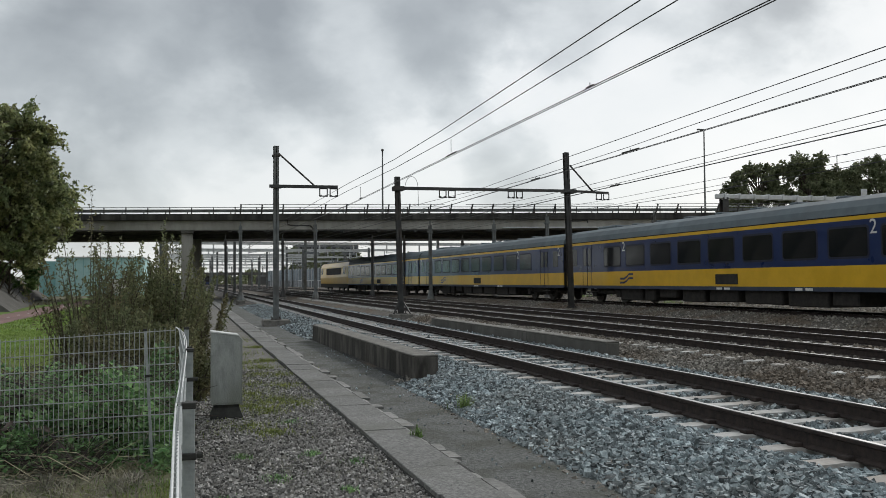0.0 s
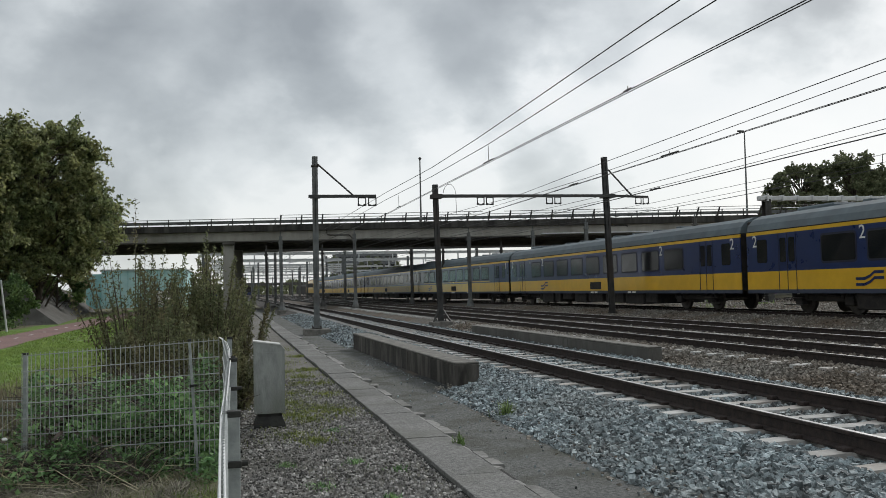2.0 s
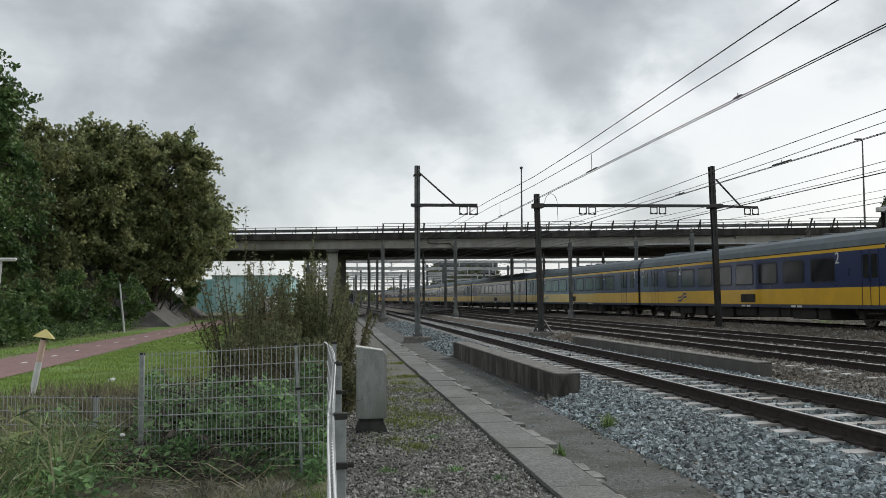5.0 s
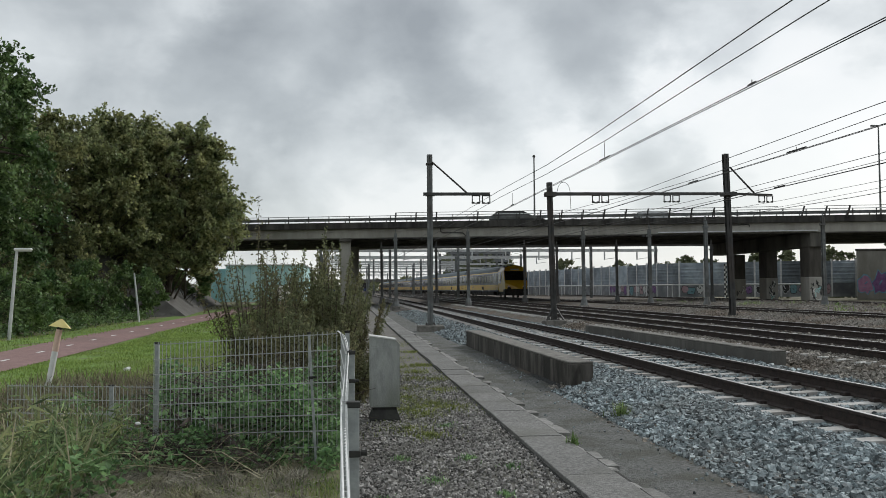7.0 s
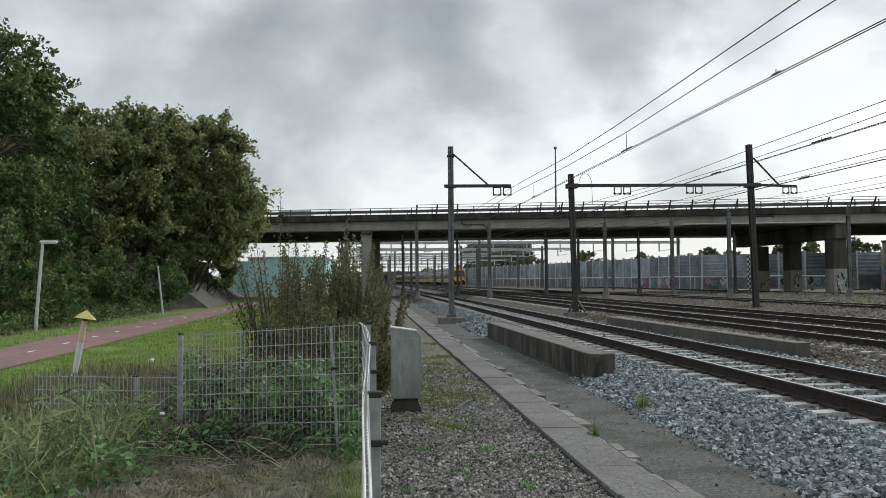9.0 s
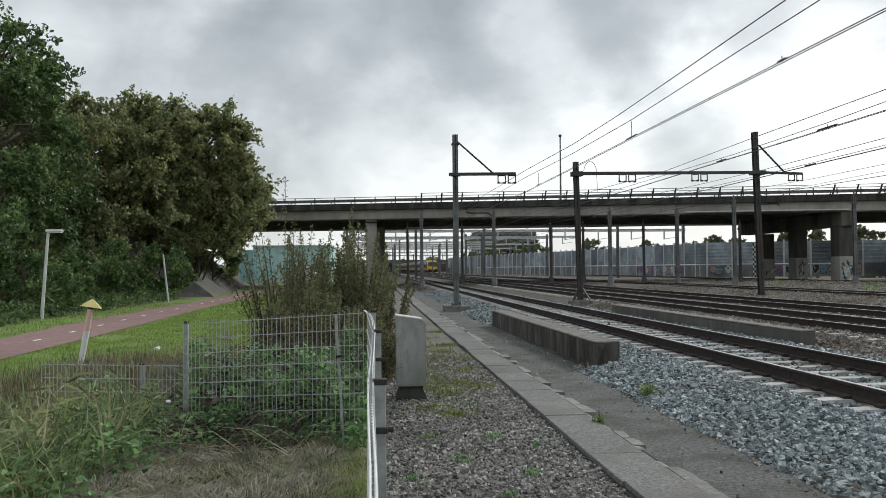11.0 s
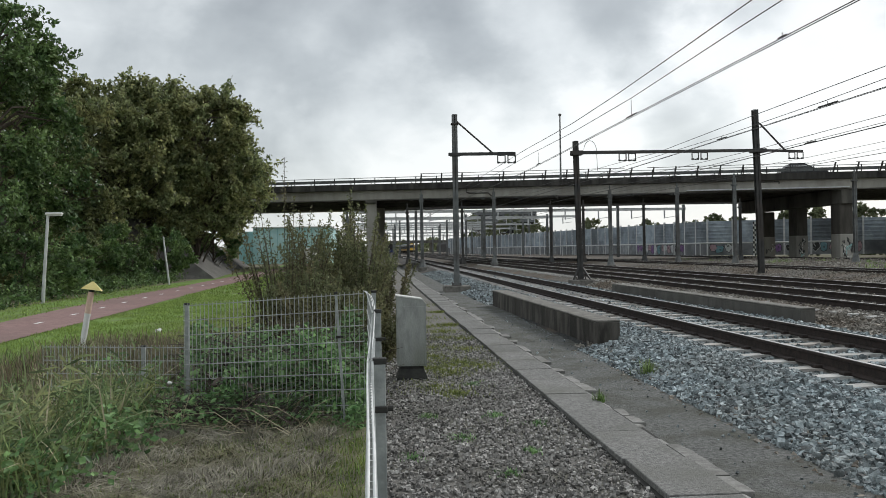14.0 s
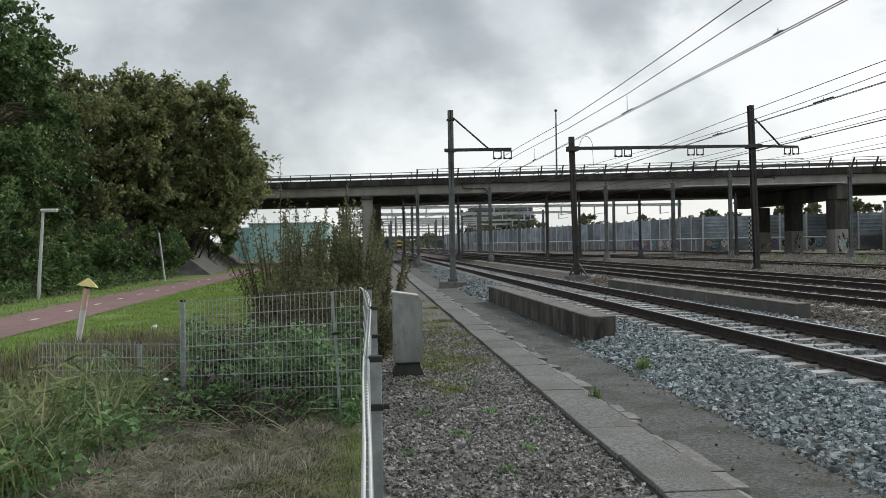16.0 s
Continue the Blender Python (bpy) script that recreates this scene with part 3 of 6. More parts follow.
# concrete duct covers along the path
bm = B()
# dark box: its colour paints the shaded gap left and right of the covers
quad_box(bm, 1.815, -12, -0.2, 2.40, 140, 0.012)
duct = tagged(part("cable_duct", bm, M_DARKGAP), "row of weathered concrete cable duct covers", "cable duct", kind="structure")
rng = random.Random(4)
covers = []
for v in range(3):
    bm = B()
    vs = quad_box(bm, -0.243, 0.004, -0.04, 0.243, 0.996, 0.05, 0.005)
    covers.append(mesh_of(bm, "duct_cover", M_DUCT))
for i in range(92):
    c = part("duct_cover", covers[i % 3], None, duct)
    c.matrix_basis = pose(2.09 + rng.uniform(-0.012, 0.012), 2.5 + i, -0.004 + rng.uniform(-0.004, 0.006), rng.uniform(-0.15, 0.15), rng.uniform(-0.4, 0.4), rng.uniform(-0.35, 0.35))
rng = random.Random(14)
y = 2.5
while y < 60:
    # a stretch of ragged mortar spilled along the covers' edge
    l = rng.uniform(1.6, 3.2) if y < 20 else 7.0
    m = max(6, int(l / 0.07)) if y < 20 else 24
    bm = B()
    lo, hi, flat = [], [], []
    for k in range(m + 1):
        yy = y + l * k / m
        wv = 0.05 + 0.07 * noise.noise((yy * 1.1, 4.0, 0)) + 0.05 * noise.noise((yy * 4.3, 1.0, 0)) + 0.025 * noise.noise((yy * 13, 2.0, 0))
        if k in (0, m):
            wv = 0.012
        wv = max(0.012, wv)
        hi.append(bm.verts.new((2.333, yy, 0.034)))
        flat.append(bm.verts.new((2.338 + 0.75 * wv, yy, 0.028 + 0.006 * noise.noise((yy * 9, 7.0, 0)))))
        lo.append(bm.verts.new((2.343 + wv, yy, 0.0)))
    for k in range(m):
        bm.faces.new((hi[k], flat[k], flat[k + 1], hi[k + 1]))
        bm.faces.new((flat[k], lo[k], lo[k + 1], flat[k + 1]))
    part("mortar_edge", bm, M_MORTAR, duct, "crumbled pale mortar along the covers")
    y += l + rng.uniform(0.02, 0.5)


SLABS = [(5.55, 5.94), (5.98, 6.95), (7.86, 8.16), (8.2, 8.56), (9.7, 10.25), (10.28, 10.8), (11.3, 11.55)]
y = 12.2
while y < 34:
    l = rng.uniform(0.3, 1.1)
    SLABS.append((y, y + l))
    y += l + rng.choice((0.02, 0.03, 0.6, 1.3))
for ya, yb in SLABS:
    # thin cast slabs, chipped at their outer edge
    bm = B()
    w = rng.uniform(0.10, 0.145)
    n = max(3, int((yb - ya) / 0.12))
    lo = [bm.verts.new((2.336, ya + (yb - ya) * k / n, 0.0)) for k in range(n + 1)]
    hi = [bm.verts.new((2.336, ya + (yb - ya) * k / n, 0.044)) for k in range(n + 1)]
    ed = [2.336 + w + rng.uniform(-0.012, 0.008) - (0.03 if k in (0, n) and rng.random() < 0.4 else 0) for k in range(n + 1)]
    top = [bm.verts.new((ed[k], ya + (yb - ya) * k / n, 0.040)) for k in range(n + 1)]
    out = [bm.verts.new((ed[k] + 0.006, ya + (yb - ya) * k / n, 0.0)) for k in range(n + 1)]
    for k in range(n):
        for p, q in ((lo, hi), (hi, top), (top, out)):
            bm.faces.new((p[k], q[k], q[k + 1], p[k + 1]))
    for k in (0, n):
        bm.faces.new((lo[k], hi[k], top[k], out[k]))
    part("edge_slab", bm, M_EDGE, duct, "pale chipped edging slab")


def retaining_wall(name, x0, y0, x1, y1, ztop, thick, label, face):
    w = tagged(new(name), label, "wall", kind="structure")
    d = Vector((x1 - x0, y1 - y0, 0))
    n = max(1, round(d.length / 3.6))
    ang = math.degrees(math.atan2(d.y, d.x)) - 90
    for i in range(n):
        a = Vector((x0, y0, 0)) + d * (i / n)
        L = d.length / n
        bm = B()
        quad_box(bm, 0, 0.006, -0.15, thick, L - 0.006, ztop - 0.035, 0.012)
        s = part("wall_section", bm, face, w)
        s.matrix_basis = pose(a.x, a.y, 0, 0, 0, ang)
        bm = B()
        quad_box(bm, -0.006, 0.006, ztop - 0.035, thick + 0.006, L - 0.006, ztop, 0.012)
        c = part("wall_cap", bm, M_WALLTOP, w)
        c.matrix_basis = pose(a.x, a.y, 0, 0, 0, ang)


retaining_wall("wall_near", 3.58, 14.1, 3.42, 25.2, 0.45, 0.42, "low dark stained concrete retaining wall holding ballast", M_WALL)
retaining_wall("wall_between_tracks", 7.95, 15.9, 7.75, 28.2, 0.45, 0.30, "low concrete kerb wall between two tracks", M_KERB)
MASTS_GREY = ((3.66, 66, 5.8), (9.13, 66, 5.95), (17.5, 64, 5.85), (22.6, 64, 6.0), (26.15, 62, 6.5), (34.1, 60, 6.6))
MASTS_DARK = ((3.07, 78, 5.4), (7.78, 76.5, 5.4), (15.5, 76, 5.4), (18.4, 76, 5.42), (23.65, 75.5, 5.45), (31.7, 74, 5.4))


# ---- bridge ----
BR_O, BR_ANG = Vector((-0.2, 85.0, 0)), math.degrees(math.atan2(-10.0, 41.6))
bridge = thing("road_bridge", "long concrete road viaduct crossing the tracks", "bridge", at=BR_O, rz=BR_ANG)
BR_L0, BR_L1, BR_W = -240, 240, 24.0


def bridge_part(name, material, boxes, label="", bev=0.0):
    bm = B()
    for b in boxes:
        quad_box(bm, *b, bev)
    return part(name, bm, material, bridge, label)


bridge_part("girder", M_CONC, [(BR_L0, 0.35, 6.5, BR_L1, 0.75, 7.46)], "pale concrete edge girder")
bridge_part("girder", M_CONC, [(BR_L0, BR_W - 0.75, 6.5, BR_L1, BR_W - 0.35, 7.46)], "pale concrete edge girder")
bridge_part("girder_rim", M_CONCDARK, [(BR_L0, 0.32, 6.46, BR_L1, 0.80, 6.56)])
# inner girders and deck: underside shade is put into the dark colour
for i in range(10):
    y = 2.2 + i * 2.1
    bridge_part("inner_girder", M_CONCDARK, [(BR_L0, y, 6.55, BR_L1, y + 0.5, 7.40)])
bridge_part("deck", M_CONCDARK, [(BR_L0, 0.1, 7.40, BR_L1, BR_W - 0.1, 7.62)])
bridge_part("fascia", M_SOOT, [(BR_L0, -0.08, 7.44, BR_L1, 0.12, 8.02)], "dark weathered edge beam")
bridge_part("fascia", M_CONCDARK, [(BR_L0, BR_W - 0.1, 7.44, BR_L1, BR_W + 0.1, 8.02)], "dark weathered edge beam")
bm = B()
quad_box(bm, 0, 0.30, 7.98, 0.07, 0.40, 8.42)
cbp = mesh_of(bm, "crash_barrier_post", M_STEELDK)
for x in range(-60, 100, 2):
    part("crash_barrier_post", cbp, None, bridge).location = (x, 0, 0)
bridge_part("crash_barrier", M_STEEL, [(BR_L0, 0.27, 8.18, BR_L1, 0.33, 8.46)], "steel crash barrier rail")
bridge_part("crash_barrier", M_STEELDK, [(BR_L0, BR_W - 0.5, 8.18, BR_L1, BR_W - 0.44, 8.46)], "steel crash barrier rail")
bm = B()
for z in (8.62,):
    bar(bm, (BR_L0, 0.0, z), (BR_L1, 0.0, z), 0.035)
part("handrail", bm, M_STEELLT, bridge, "pale galvanised handrail")
post = B()
quad_box(post, -0.04, -0.05, 7.9, 0.04, 0.03, 8.64)
post = mesh_of(post, "railing_post", M_STEELDK)
for i in range(100):
    part("railing_post", post, None, bridge).location = (-73.5 + 2 * i, 0, 0)
# leaning screen posts over the tracks
bm = B()
quad_box(bm, -0.065, -0.05, 0, 0.065, 0.05, 1.05)
scr = mesh_of(bm, "screen_post", M_STEELDK)
for i in range(30):
    x = 5.0 + i * 1.95
    if i in (3, 16, 17, 18, 22):
        continue
    s = part("screen_post", scr, None, bridge)
    s.matrix_basis = pose(x, -0.16, 7.85, 10, 6 + 0.35 * i, 0)
bm = B()
bar(bm, (5.0, -0.32, 8.86), (24, -0.32, 8.84), 0.025)
bar(bm, (26, -0.32, 8.82), (40, -0.32, 8.84), 0.025)
bar(bm, (44, -0.32, 8.84), (62, -0.32, 8.86), 0.025)
part("screen_rail", bm, M_STEELDK, bridge)
# the pipe on the girder, and the pale cable tray
bm = B()
for a, b in (((9.3, 0.28, 7.4), (9.3, 0.28, 7.05)), ((9.3, 0.28, 7.05), (9.6, 0.28, 6.95)), ((9.6, 0.28, 6.95), (11.4, 0.28, 6.93)), ((11.4, 0.28, 6.93), (11.7, 0.28, 6.6))):
    bar(bm, a, b, 0.05)
for a, b in (((35.6, 0.28, 7.15), (35.8, 0.28, 7.28)), ((35.8, 0.28, 7.28), (37.6, 0.28, 7.3)), ((37.6, 0.28, 7.3), (37.6, 0.28, 7.1))):
    bar(bm, a, b, 0.05)
part("drain_pipe", bm, M_STEELDK, bridge)
bridge_part("cable_tray", M_STEELLT, [(29.5, -0.05, 6.62, 43.5, 0.30, 6.72)], "pale steel cable tray")
bm = B()
rings = []
for i in range(49):
    x = 4 + i * 0.575
    z = 6.42 + 0.05 * math.sin(i * 0.5) - 0.03 * (i % 2)
    rings.append([bm.verts.new((x, 0.2 + 0.03 * math.cos(a), z + 0.03 * math.sin(a))) for a in (0.0, 1.57, 3.14, 4.71)])
for p, q in zip(rings, rings[1:]):
    for k in range(4):
        bm.faces.new((p[k], p[(k + 1) % 4], q[(k + 1) % 4], q[k]))
bm.faces.new(rings[0][::-1])
bm.faces.new(rings[-1])
part("hanging_cable", bm, M_STEELDK, bridge)
for i in range(8):
    bridge_part("junction_box", M_STEELDK, [(4 + i * 3.45 - 0.15, 0.1, 6.3, 4 + i * 3.45 + 0.15, 0.3, 6.5)])


def pier(X, cols, cap_z0, z1, material, plinth=False, w=0.6, deep=1.7):
    """A row of columns along the tracks under a cross beam; X and cols are places in the world."""
    inv = bridge.matrix_basis.inverted()
    bm = B()
    # cap in the same dark colour, under-deck shade included
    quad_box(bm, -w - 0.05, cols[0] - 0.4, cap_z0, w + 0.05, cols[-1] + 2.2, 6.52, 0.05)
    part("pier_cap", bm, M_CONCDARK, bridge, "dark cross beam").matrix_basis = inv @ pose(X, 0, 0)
    for k, y in enumerate(cols):
        bm = B()
        quad_box(bm, -w, y, -0.1, w, y + deep, cap_z0 + 0.05, 0.08)
        part("pier_column", bm, material, bridge, "concrete pier column").matrix_basis = inv @ pose(X + 0.09 * (y - cols[0]), 0, 0)
        if plinth:
            bm = B()
            quad_box(bm, -w - 0.12, y - 0.15, 0.0, w - 0.05, y + 1.4, 2.5, 0.04)
            part("painted_plinth", bm, M_CONC, bridge, "pale plinth with scrawled paint").matrix_basis = inv @ pose(X + 0.09 * (y - cols[0]), 0, 0)


pier(-0.1, (85.6, 96.0), 6.2, 6.5, M_CONC, w=0.52, deep=0.9)
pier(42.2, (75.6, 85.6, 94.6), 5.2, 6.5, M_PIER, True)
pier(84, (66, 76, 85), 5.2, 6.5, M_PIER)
pier(-33, (93.5, 104), 6.2, 6.5, M_CONC)
# graffiti strokes on the plinths
rngg = random.Random(8)
for col, n in ((M_WHITE, 10), (M_TEALLT, 5), (M_CARDK, 16)):
    for i in range(n):
        k = rngg.randrange(3)
        y0 = (75.6, 85.6, 94.6)[k]
        bm = B()
        y, z = rngg.uniform(-0.5, 0.4), rngg.uniform(0.6, 1.9)
        pts = [(0, y + rngg.uniform(-0.25, 0.25), z + rngg.uniform(-0.4, 0.4)) for _ in range(4)]
        for a, b in zip(pts, pts[1:]):
            bar(bm, (a[1], -0.17, a[2]), (b[1], -0.17, b[2]), 0.035, 4)
        part("graffiti", bm, col, bridge, "scrawled paint stroke").matrix_basis = bridge.matrix_basis.inverted() @ pose(42.2 + 0.09 * (y0 - 75.6), y0, 0)
# paved slope at the left end, from the cycle path up to the deck
bm = B()
inv = bridge.matrix_basis.inverted()
foot = [(-10.7, 61, -0.15), (-12.4, 80, -0.15), (-14.6, 95, -0.15), (-15.4, 112, -0.15)]
crest = [(-20.2, 67, 6.3), (-21.6, 82, 6.3), (-24.0, 96, 6.3), (-24.8, 112, 6.3)]
back = [(-48, 67, 6.3), (-48, 82, 6.3), (-48, 96, 6.3), (-48, 112, 6.3)]
rows = [[bm.verts.new(inv @ Vector(p)) for p in line] for line in (foot, crest, back)]
for p, q in zip(rows, rows[1:]):
    for k in range(3):
        bm.faces.new((p[k], p[k + 1], q[k + 1], q[k]))
corner = bm.verts.new(inv @ Vector((-48, 59, -0.15)))
bm.faces.new((rows[0][0], rows[1][0], rows[2][0], corner))
part("abutment_slope", bm, M_KERB, bridge, "paved concrete slope under the deck")


# ---- masts and portals ----
def h_column(bm, x, y, z0, x2, y2, z1, w=0.11, flange=0.02):
    """A steel H column, leaning a little."""
    n = 2
    for (a0, a1, b0, b1) in ((-w, w, -w, -w + flange), (-w, w, w - flange, w), (-0.012, 0.012, -w, w)):
        vs = []
        for (cx, cy, z) in ((x, y, z0), (x2, y2, z1)):
            vs.append([bm.verts.new((cx + p, cy + q, z)) for p, q in ((a0, b0), (a1, b0), (a1, b1), (a0, b1))])
        for i in range(4):
            j = (i + 1) % 4
            bm.faces.new((vs[0][i], vs[0][j], vs[1][j], vs[1][i]))
        bm.faces.new(vs[1])


def insulators(parent, x, y, z):
    """A pair of small closed hanging frames, each with two round insulators at its foot."""
    for dx in (0.0, 0.40):
        bm = B()
        for q in (0, 0.29):
            bar(bm, (x + dx + q, y, z), (x + dx + q, y, z - 0.31), 0.024)
        bar(bm, (x + dx - 0.02, y, z - 0.02), (x + dx + 0.31, y, z - 0.02), 0.022)
        bar(bm, (x + dx - 0.02, y, z - 0.31), (x + dx + 0.31, y, z - 0.31), 0.02)
        hanger = part("hanger", bm, M_STEELDK, parent)
        for q in (0.035, 0.255):
            bm = B()
            for k, rr in enumerate((0.034, 0.044, 0.034)):
                bar(bm, (x + dx + q - 0.06 + 0.04 * k, y, z - 0.30), (x + dx + q - 0.032 + 0.04 * k, y, z - 0.30), rr, 8)
            part("insulator", bm, M_PLINTH, hanger)


def footing(parent, x, y, z, w, h):
    bm = B()
    quad_box(bm, x - w, y - w, z - 0.4, x + w, y + w, z + h, 0.03)
    part("footing", bm, M_WALLTOP, parent, "concrete footing block")
    bm = B()
    quad_box(bm, x - 0.19, y - 0.19, z + h, x + 0.19, y + 0.19, z + h + 0.03)
    for a, b in ((-0.15, -0.15), (0.15, -0.15), (-0.15, 0.15), (0.15, 0.15)):
        bar(bm, (x + a, y + b, z + h), (x + a, y + b, z + h + 0.1), 0.02)
    part("base_plate", bm, M_STEELDK, parent)


def stay(parent, a, b, r=0.03):
    bm = B()
    bar(bm, a, b, r)
    part("stay", bm, M_STEELDK, parent)


def beam(parent, a, b, h=0.09, material=None):
    bm = B()
    a, b = Vector(a), Vector(b)
    if h < 0.1:
        bar(bm, a, b, 0.05 + h * 0.9, 4)
        part("beam", bm, material or M_STEELDK, parent)
        return
    bar(bm, a + Vector((0, 0, h)), b + Vector((0, 0, h)), 0.045, 4)
    bar(bm, a - Vector((0, 0, h)), b - Vector((0, 0, h)), 0.045, 4)
    n = max(2, int((b - a).length / 0.5))
    for i in range(n):
        p, q = a.lerp(b, i / n), a.lerp(b, (i + 1) / n)
        bar(bm, p + Vector((0, 0, h * (1 if i % 2 else -1))), q - Vector((0, 0, h * (1 if i % 2 else -1))), 0.03, 4)
    part("beam", bm, material or M_STEELDK, parent)


Y1 = 34.0
mast = thing("catenary_mast", "grey steel catenary mast with a stayed arm on a concrete footing", "mast", "catenary masts")
bm = B()
h_column(bm, 3.22, Y1, 0.1, 3.22, Y1, 6.86, 0.102)
part("column", bm, M_STEEL, mast)
footing(mast, 3.22, Y1, 0.0, 0.5, 0.24)
beam(mast, (2.95, Y1 - 0.2, 5.30), (5.55, Y1 - 0.2, 5.32), 0.035)
stay(mast, (3.3, Y1 - 0.2, 6.55), (4.65, Y1 - 0.2, 5.36), 0.035)
bm = B()
quad_box(bm, 3.08, Y1 - 0.15, 6.46, 3.36, Y1 + 0.15, 6.52)
part("clamp", bm, M_STEELDK, mast)
bm = B()
quad_box(bm, 3.04, Y1 - 0.2, 5.25, 3.42, Y1 + 0.15, 5.36)
part("clamp", bm, M_STEELDK, mast)
insulators(mast, 4.86, Y1 - 0.2, 5.27)

Y2, Y3 = 34.5, 40.0
portal = thing("catenary_portal", "dark steel portal spanning tracks with a stayed arm", "mast", "catenary masts")
bm = B()
h_column(bm, 8.22, Y2, 0.2, 8.08, Y2, 5.87, 0.10)
part("column", bm, M_STEELDK, portal)
bm = B()
h_column(bm, 18.14, Y3, 0.2, 17.92, Y3, 7.97, 0.12)
part("column", bm, M_STEELDK, portal)
footing(portal, 8.22, Y2, 0.1, 0.42, 0.27)
footing(portal, 18.14, Y3, 0.2, 0.35, 0.1)
A3 = (18.0, Y3 - 0.3, 6.04)
beam(portal, (7.85, Y2 - 0.25, 5.38), A3, 0.045)
beam(portal, A3, (20.4, Y3 + 0.4, 6.06), 0.03)
stay(portal, (18.0, Y3 - 0.3, 7.3), (19.45, Y3 + 0.2, 6.1), 0.045)
bm = B()
quad_box(bm, 7.9, Y2 - 0.28, 5.30, 8.32, Y2 + 0.18, 5.47)
part("clamp", bm, M_STEELDK, portal)
bm = B()
quad_box(bm, 17.72, Y3 - 0.34, 5.95, 18.32, Y3 + 0.22, 6.13)
part("clamp", bm, M_STEELDK, portal)
for x in (10.15, 13.75):
    k = (x - 7.85) / (18.0 - 7.85)
    insulators(portal, x - 0.02 + (x - 10.15) * 0.055, Y2 - 0.25 + k * (Y3 - Y2), 5.34 + k * 0.66)
insulators(portal, 19.6, Y3 + 0.1, 6.0)
bm = B()
for a in (-0.35, 0.35):
    bar(bm, (8.2 + a, Y2 - 0.3, 0.35), (8.2, Y2, 1.0), 0.04, 4)
part("strut", bm, M_STEELDK, portal)


def simple_mast(x, y, z, w, material, label, group, arm=0.0):
    m = thing("catenary_mast", label, "mast", group)
    bm = B()
    h_column(bm, x + 0.04, y, -0.05, x, y, z, w)
    part("column", bm, material, m)
    bm = B()
    quad_box(bm, x - 0.3, y - 0.3, -0.1, x + 0.34, y + 0.3, 0.35, 0.03)
    part("footing", bm, M_WALLTOP, m)
    bm = B()
    bar(bm, (x + 0.03, y, 0.35), (x + 0.03, y, 0.95), 0.30, 8, 0.15)
    part("foot", bm, material, m, "flared steel foot")
    bm = B()
    quad_box(bm, x - w - 0.06, y - w - 0.06, z - 0.55, x + w + 0.06, y + w + 0.06, z - 0.42)
    part("clamp", bm, material, m)
    bm = B()
    bar(bm, (x, y, z), (x, y, z + 0.35), 0.05)
    part("spike", bm, material, m)
    return m


for x, y, z in MASTS_GREY:
    simple_mast(x, y, z, 0.115, M_STEEL, "grey steel catenary mast standing before the viaduct", "masts before the viaduct")
for x, y, z in MASTS_DARK:
    simple_mast(x, y, z, 0.095, M_STEELDK, "dark steel portal column under the viaduct", "portal columns")
pb = thing("catenary_portal", "dark steel portal beam under the viaduct", "portal")
for a, b in zip(MASTS_DARK, MASTS_DARK[1:]):
    beam(pb, (a[0], a[1], a[2] - 0.1), (b[0], b[1], b[2] - 0.1), 0.06)

# far portals of the yard
for y, x0, x1, n in ((122, -3.5, 44, 5), (150, -4, 30, 3), (160, -4, 38, 4), (174, -4, 24, 3), (190, -5, 34, 4), (208, -5, 26, 3), (228, -5, 36, 4), (275, -6, 36, 4), (335, -7, 38, 4)):
    p = thing("catenary_portal", "pale galvanised catenary portal of the yard", "portal", "yard portals")
    zt = 6.9 if y != 160 else 7.4
    bm = B()
    quad_box(bm, x0 - 0.3, y - 0.16, zt - 0.17, x1 + 0.3, y + 0.16, zt + 0.17, 0.03)
    quad_box(bm, x0 - 0.3, y - 0.22, zt + 0.17, x1 + 0.3, y + 0.22, zt + 0.20)
    part("beam", bm, M_STEELLT, p)
    for i in range(n + 1):
        bm = B()
        x = x0 + (x1 - x0) * i / n
        h_column(bm, x, y, 0, x, y, zt + 0.6, 0.17)
        part("column", bm, M_STEEL, p)
    for i in range(n * 2):
        bm = B()
        x = x0 + (x1 - x0) * (i + 0.4) / (n * 2)
        quad_box(bm, x, y - 0.1, zt - 1.3, x + 0.16, y + 0.1, zt)
        bar(bm, (x, y, zt - 1.25), (x + 1.8, y, zt - 1.0), 0.04)
        part("drop_arm", bm, M_STEELLT, p)


# ---- overhead wires ----
def wire(label, pts, r=0.012):
    bm = B()
    for a, b in zip(pts, pts[1:]):
        bar(bm, a, b, r, 5)
    return tagged(part("overhead_wire", bm, M_WIRE), label, "wire", "overhead wires")


CARRIER = {"near": ((-40, 6.2), (0, 5.62), (12, 5.53), (16.5, 5.45), (21, 5.38), (26, 5.36), (34, 5.50)),
           "second": ((-40, 5.6), (0, 5.25), (16.4, 5.14), (22.5, 5.09), (30.7, 4.98), (37, 5.14)),
           "third": ((-40, 5.5), (0, 5.2), (22, 5.04), (30, 5.02), (38, 5.12)),
           "fourth": ((-40, 6.0), (0, 5.8), (25, 5.72), (40, 5.75))}
AUXILIARY = {"near": ((-40, 5.8), (0, 5.32), (11, 5.23), (14, 5.19), (20, 5.08), (26, 5.09), (34, 5.22)),
             "second": ((-40, 5.6), (0, 5.15), (16.4, 4.90), (19, 4.85), (24, 4.81), (37, 4.90)),
             "third": ((-40, 5.2), (0, 4.95), (22, 4.85), (30, 4.85), (38, 4.90)),
             "fourth": ((-40, 5.6), (0, 5.5), (40, 5.45))}
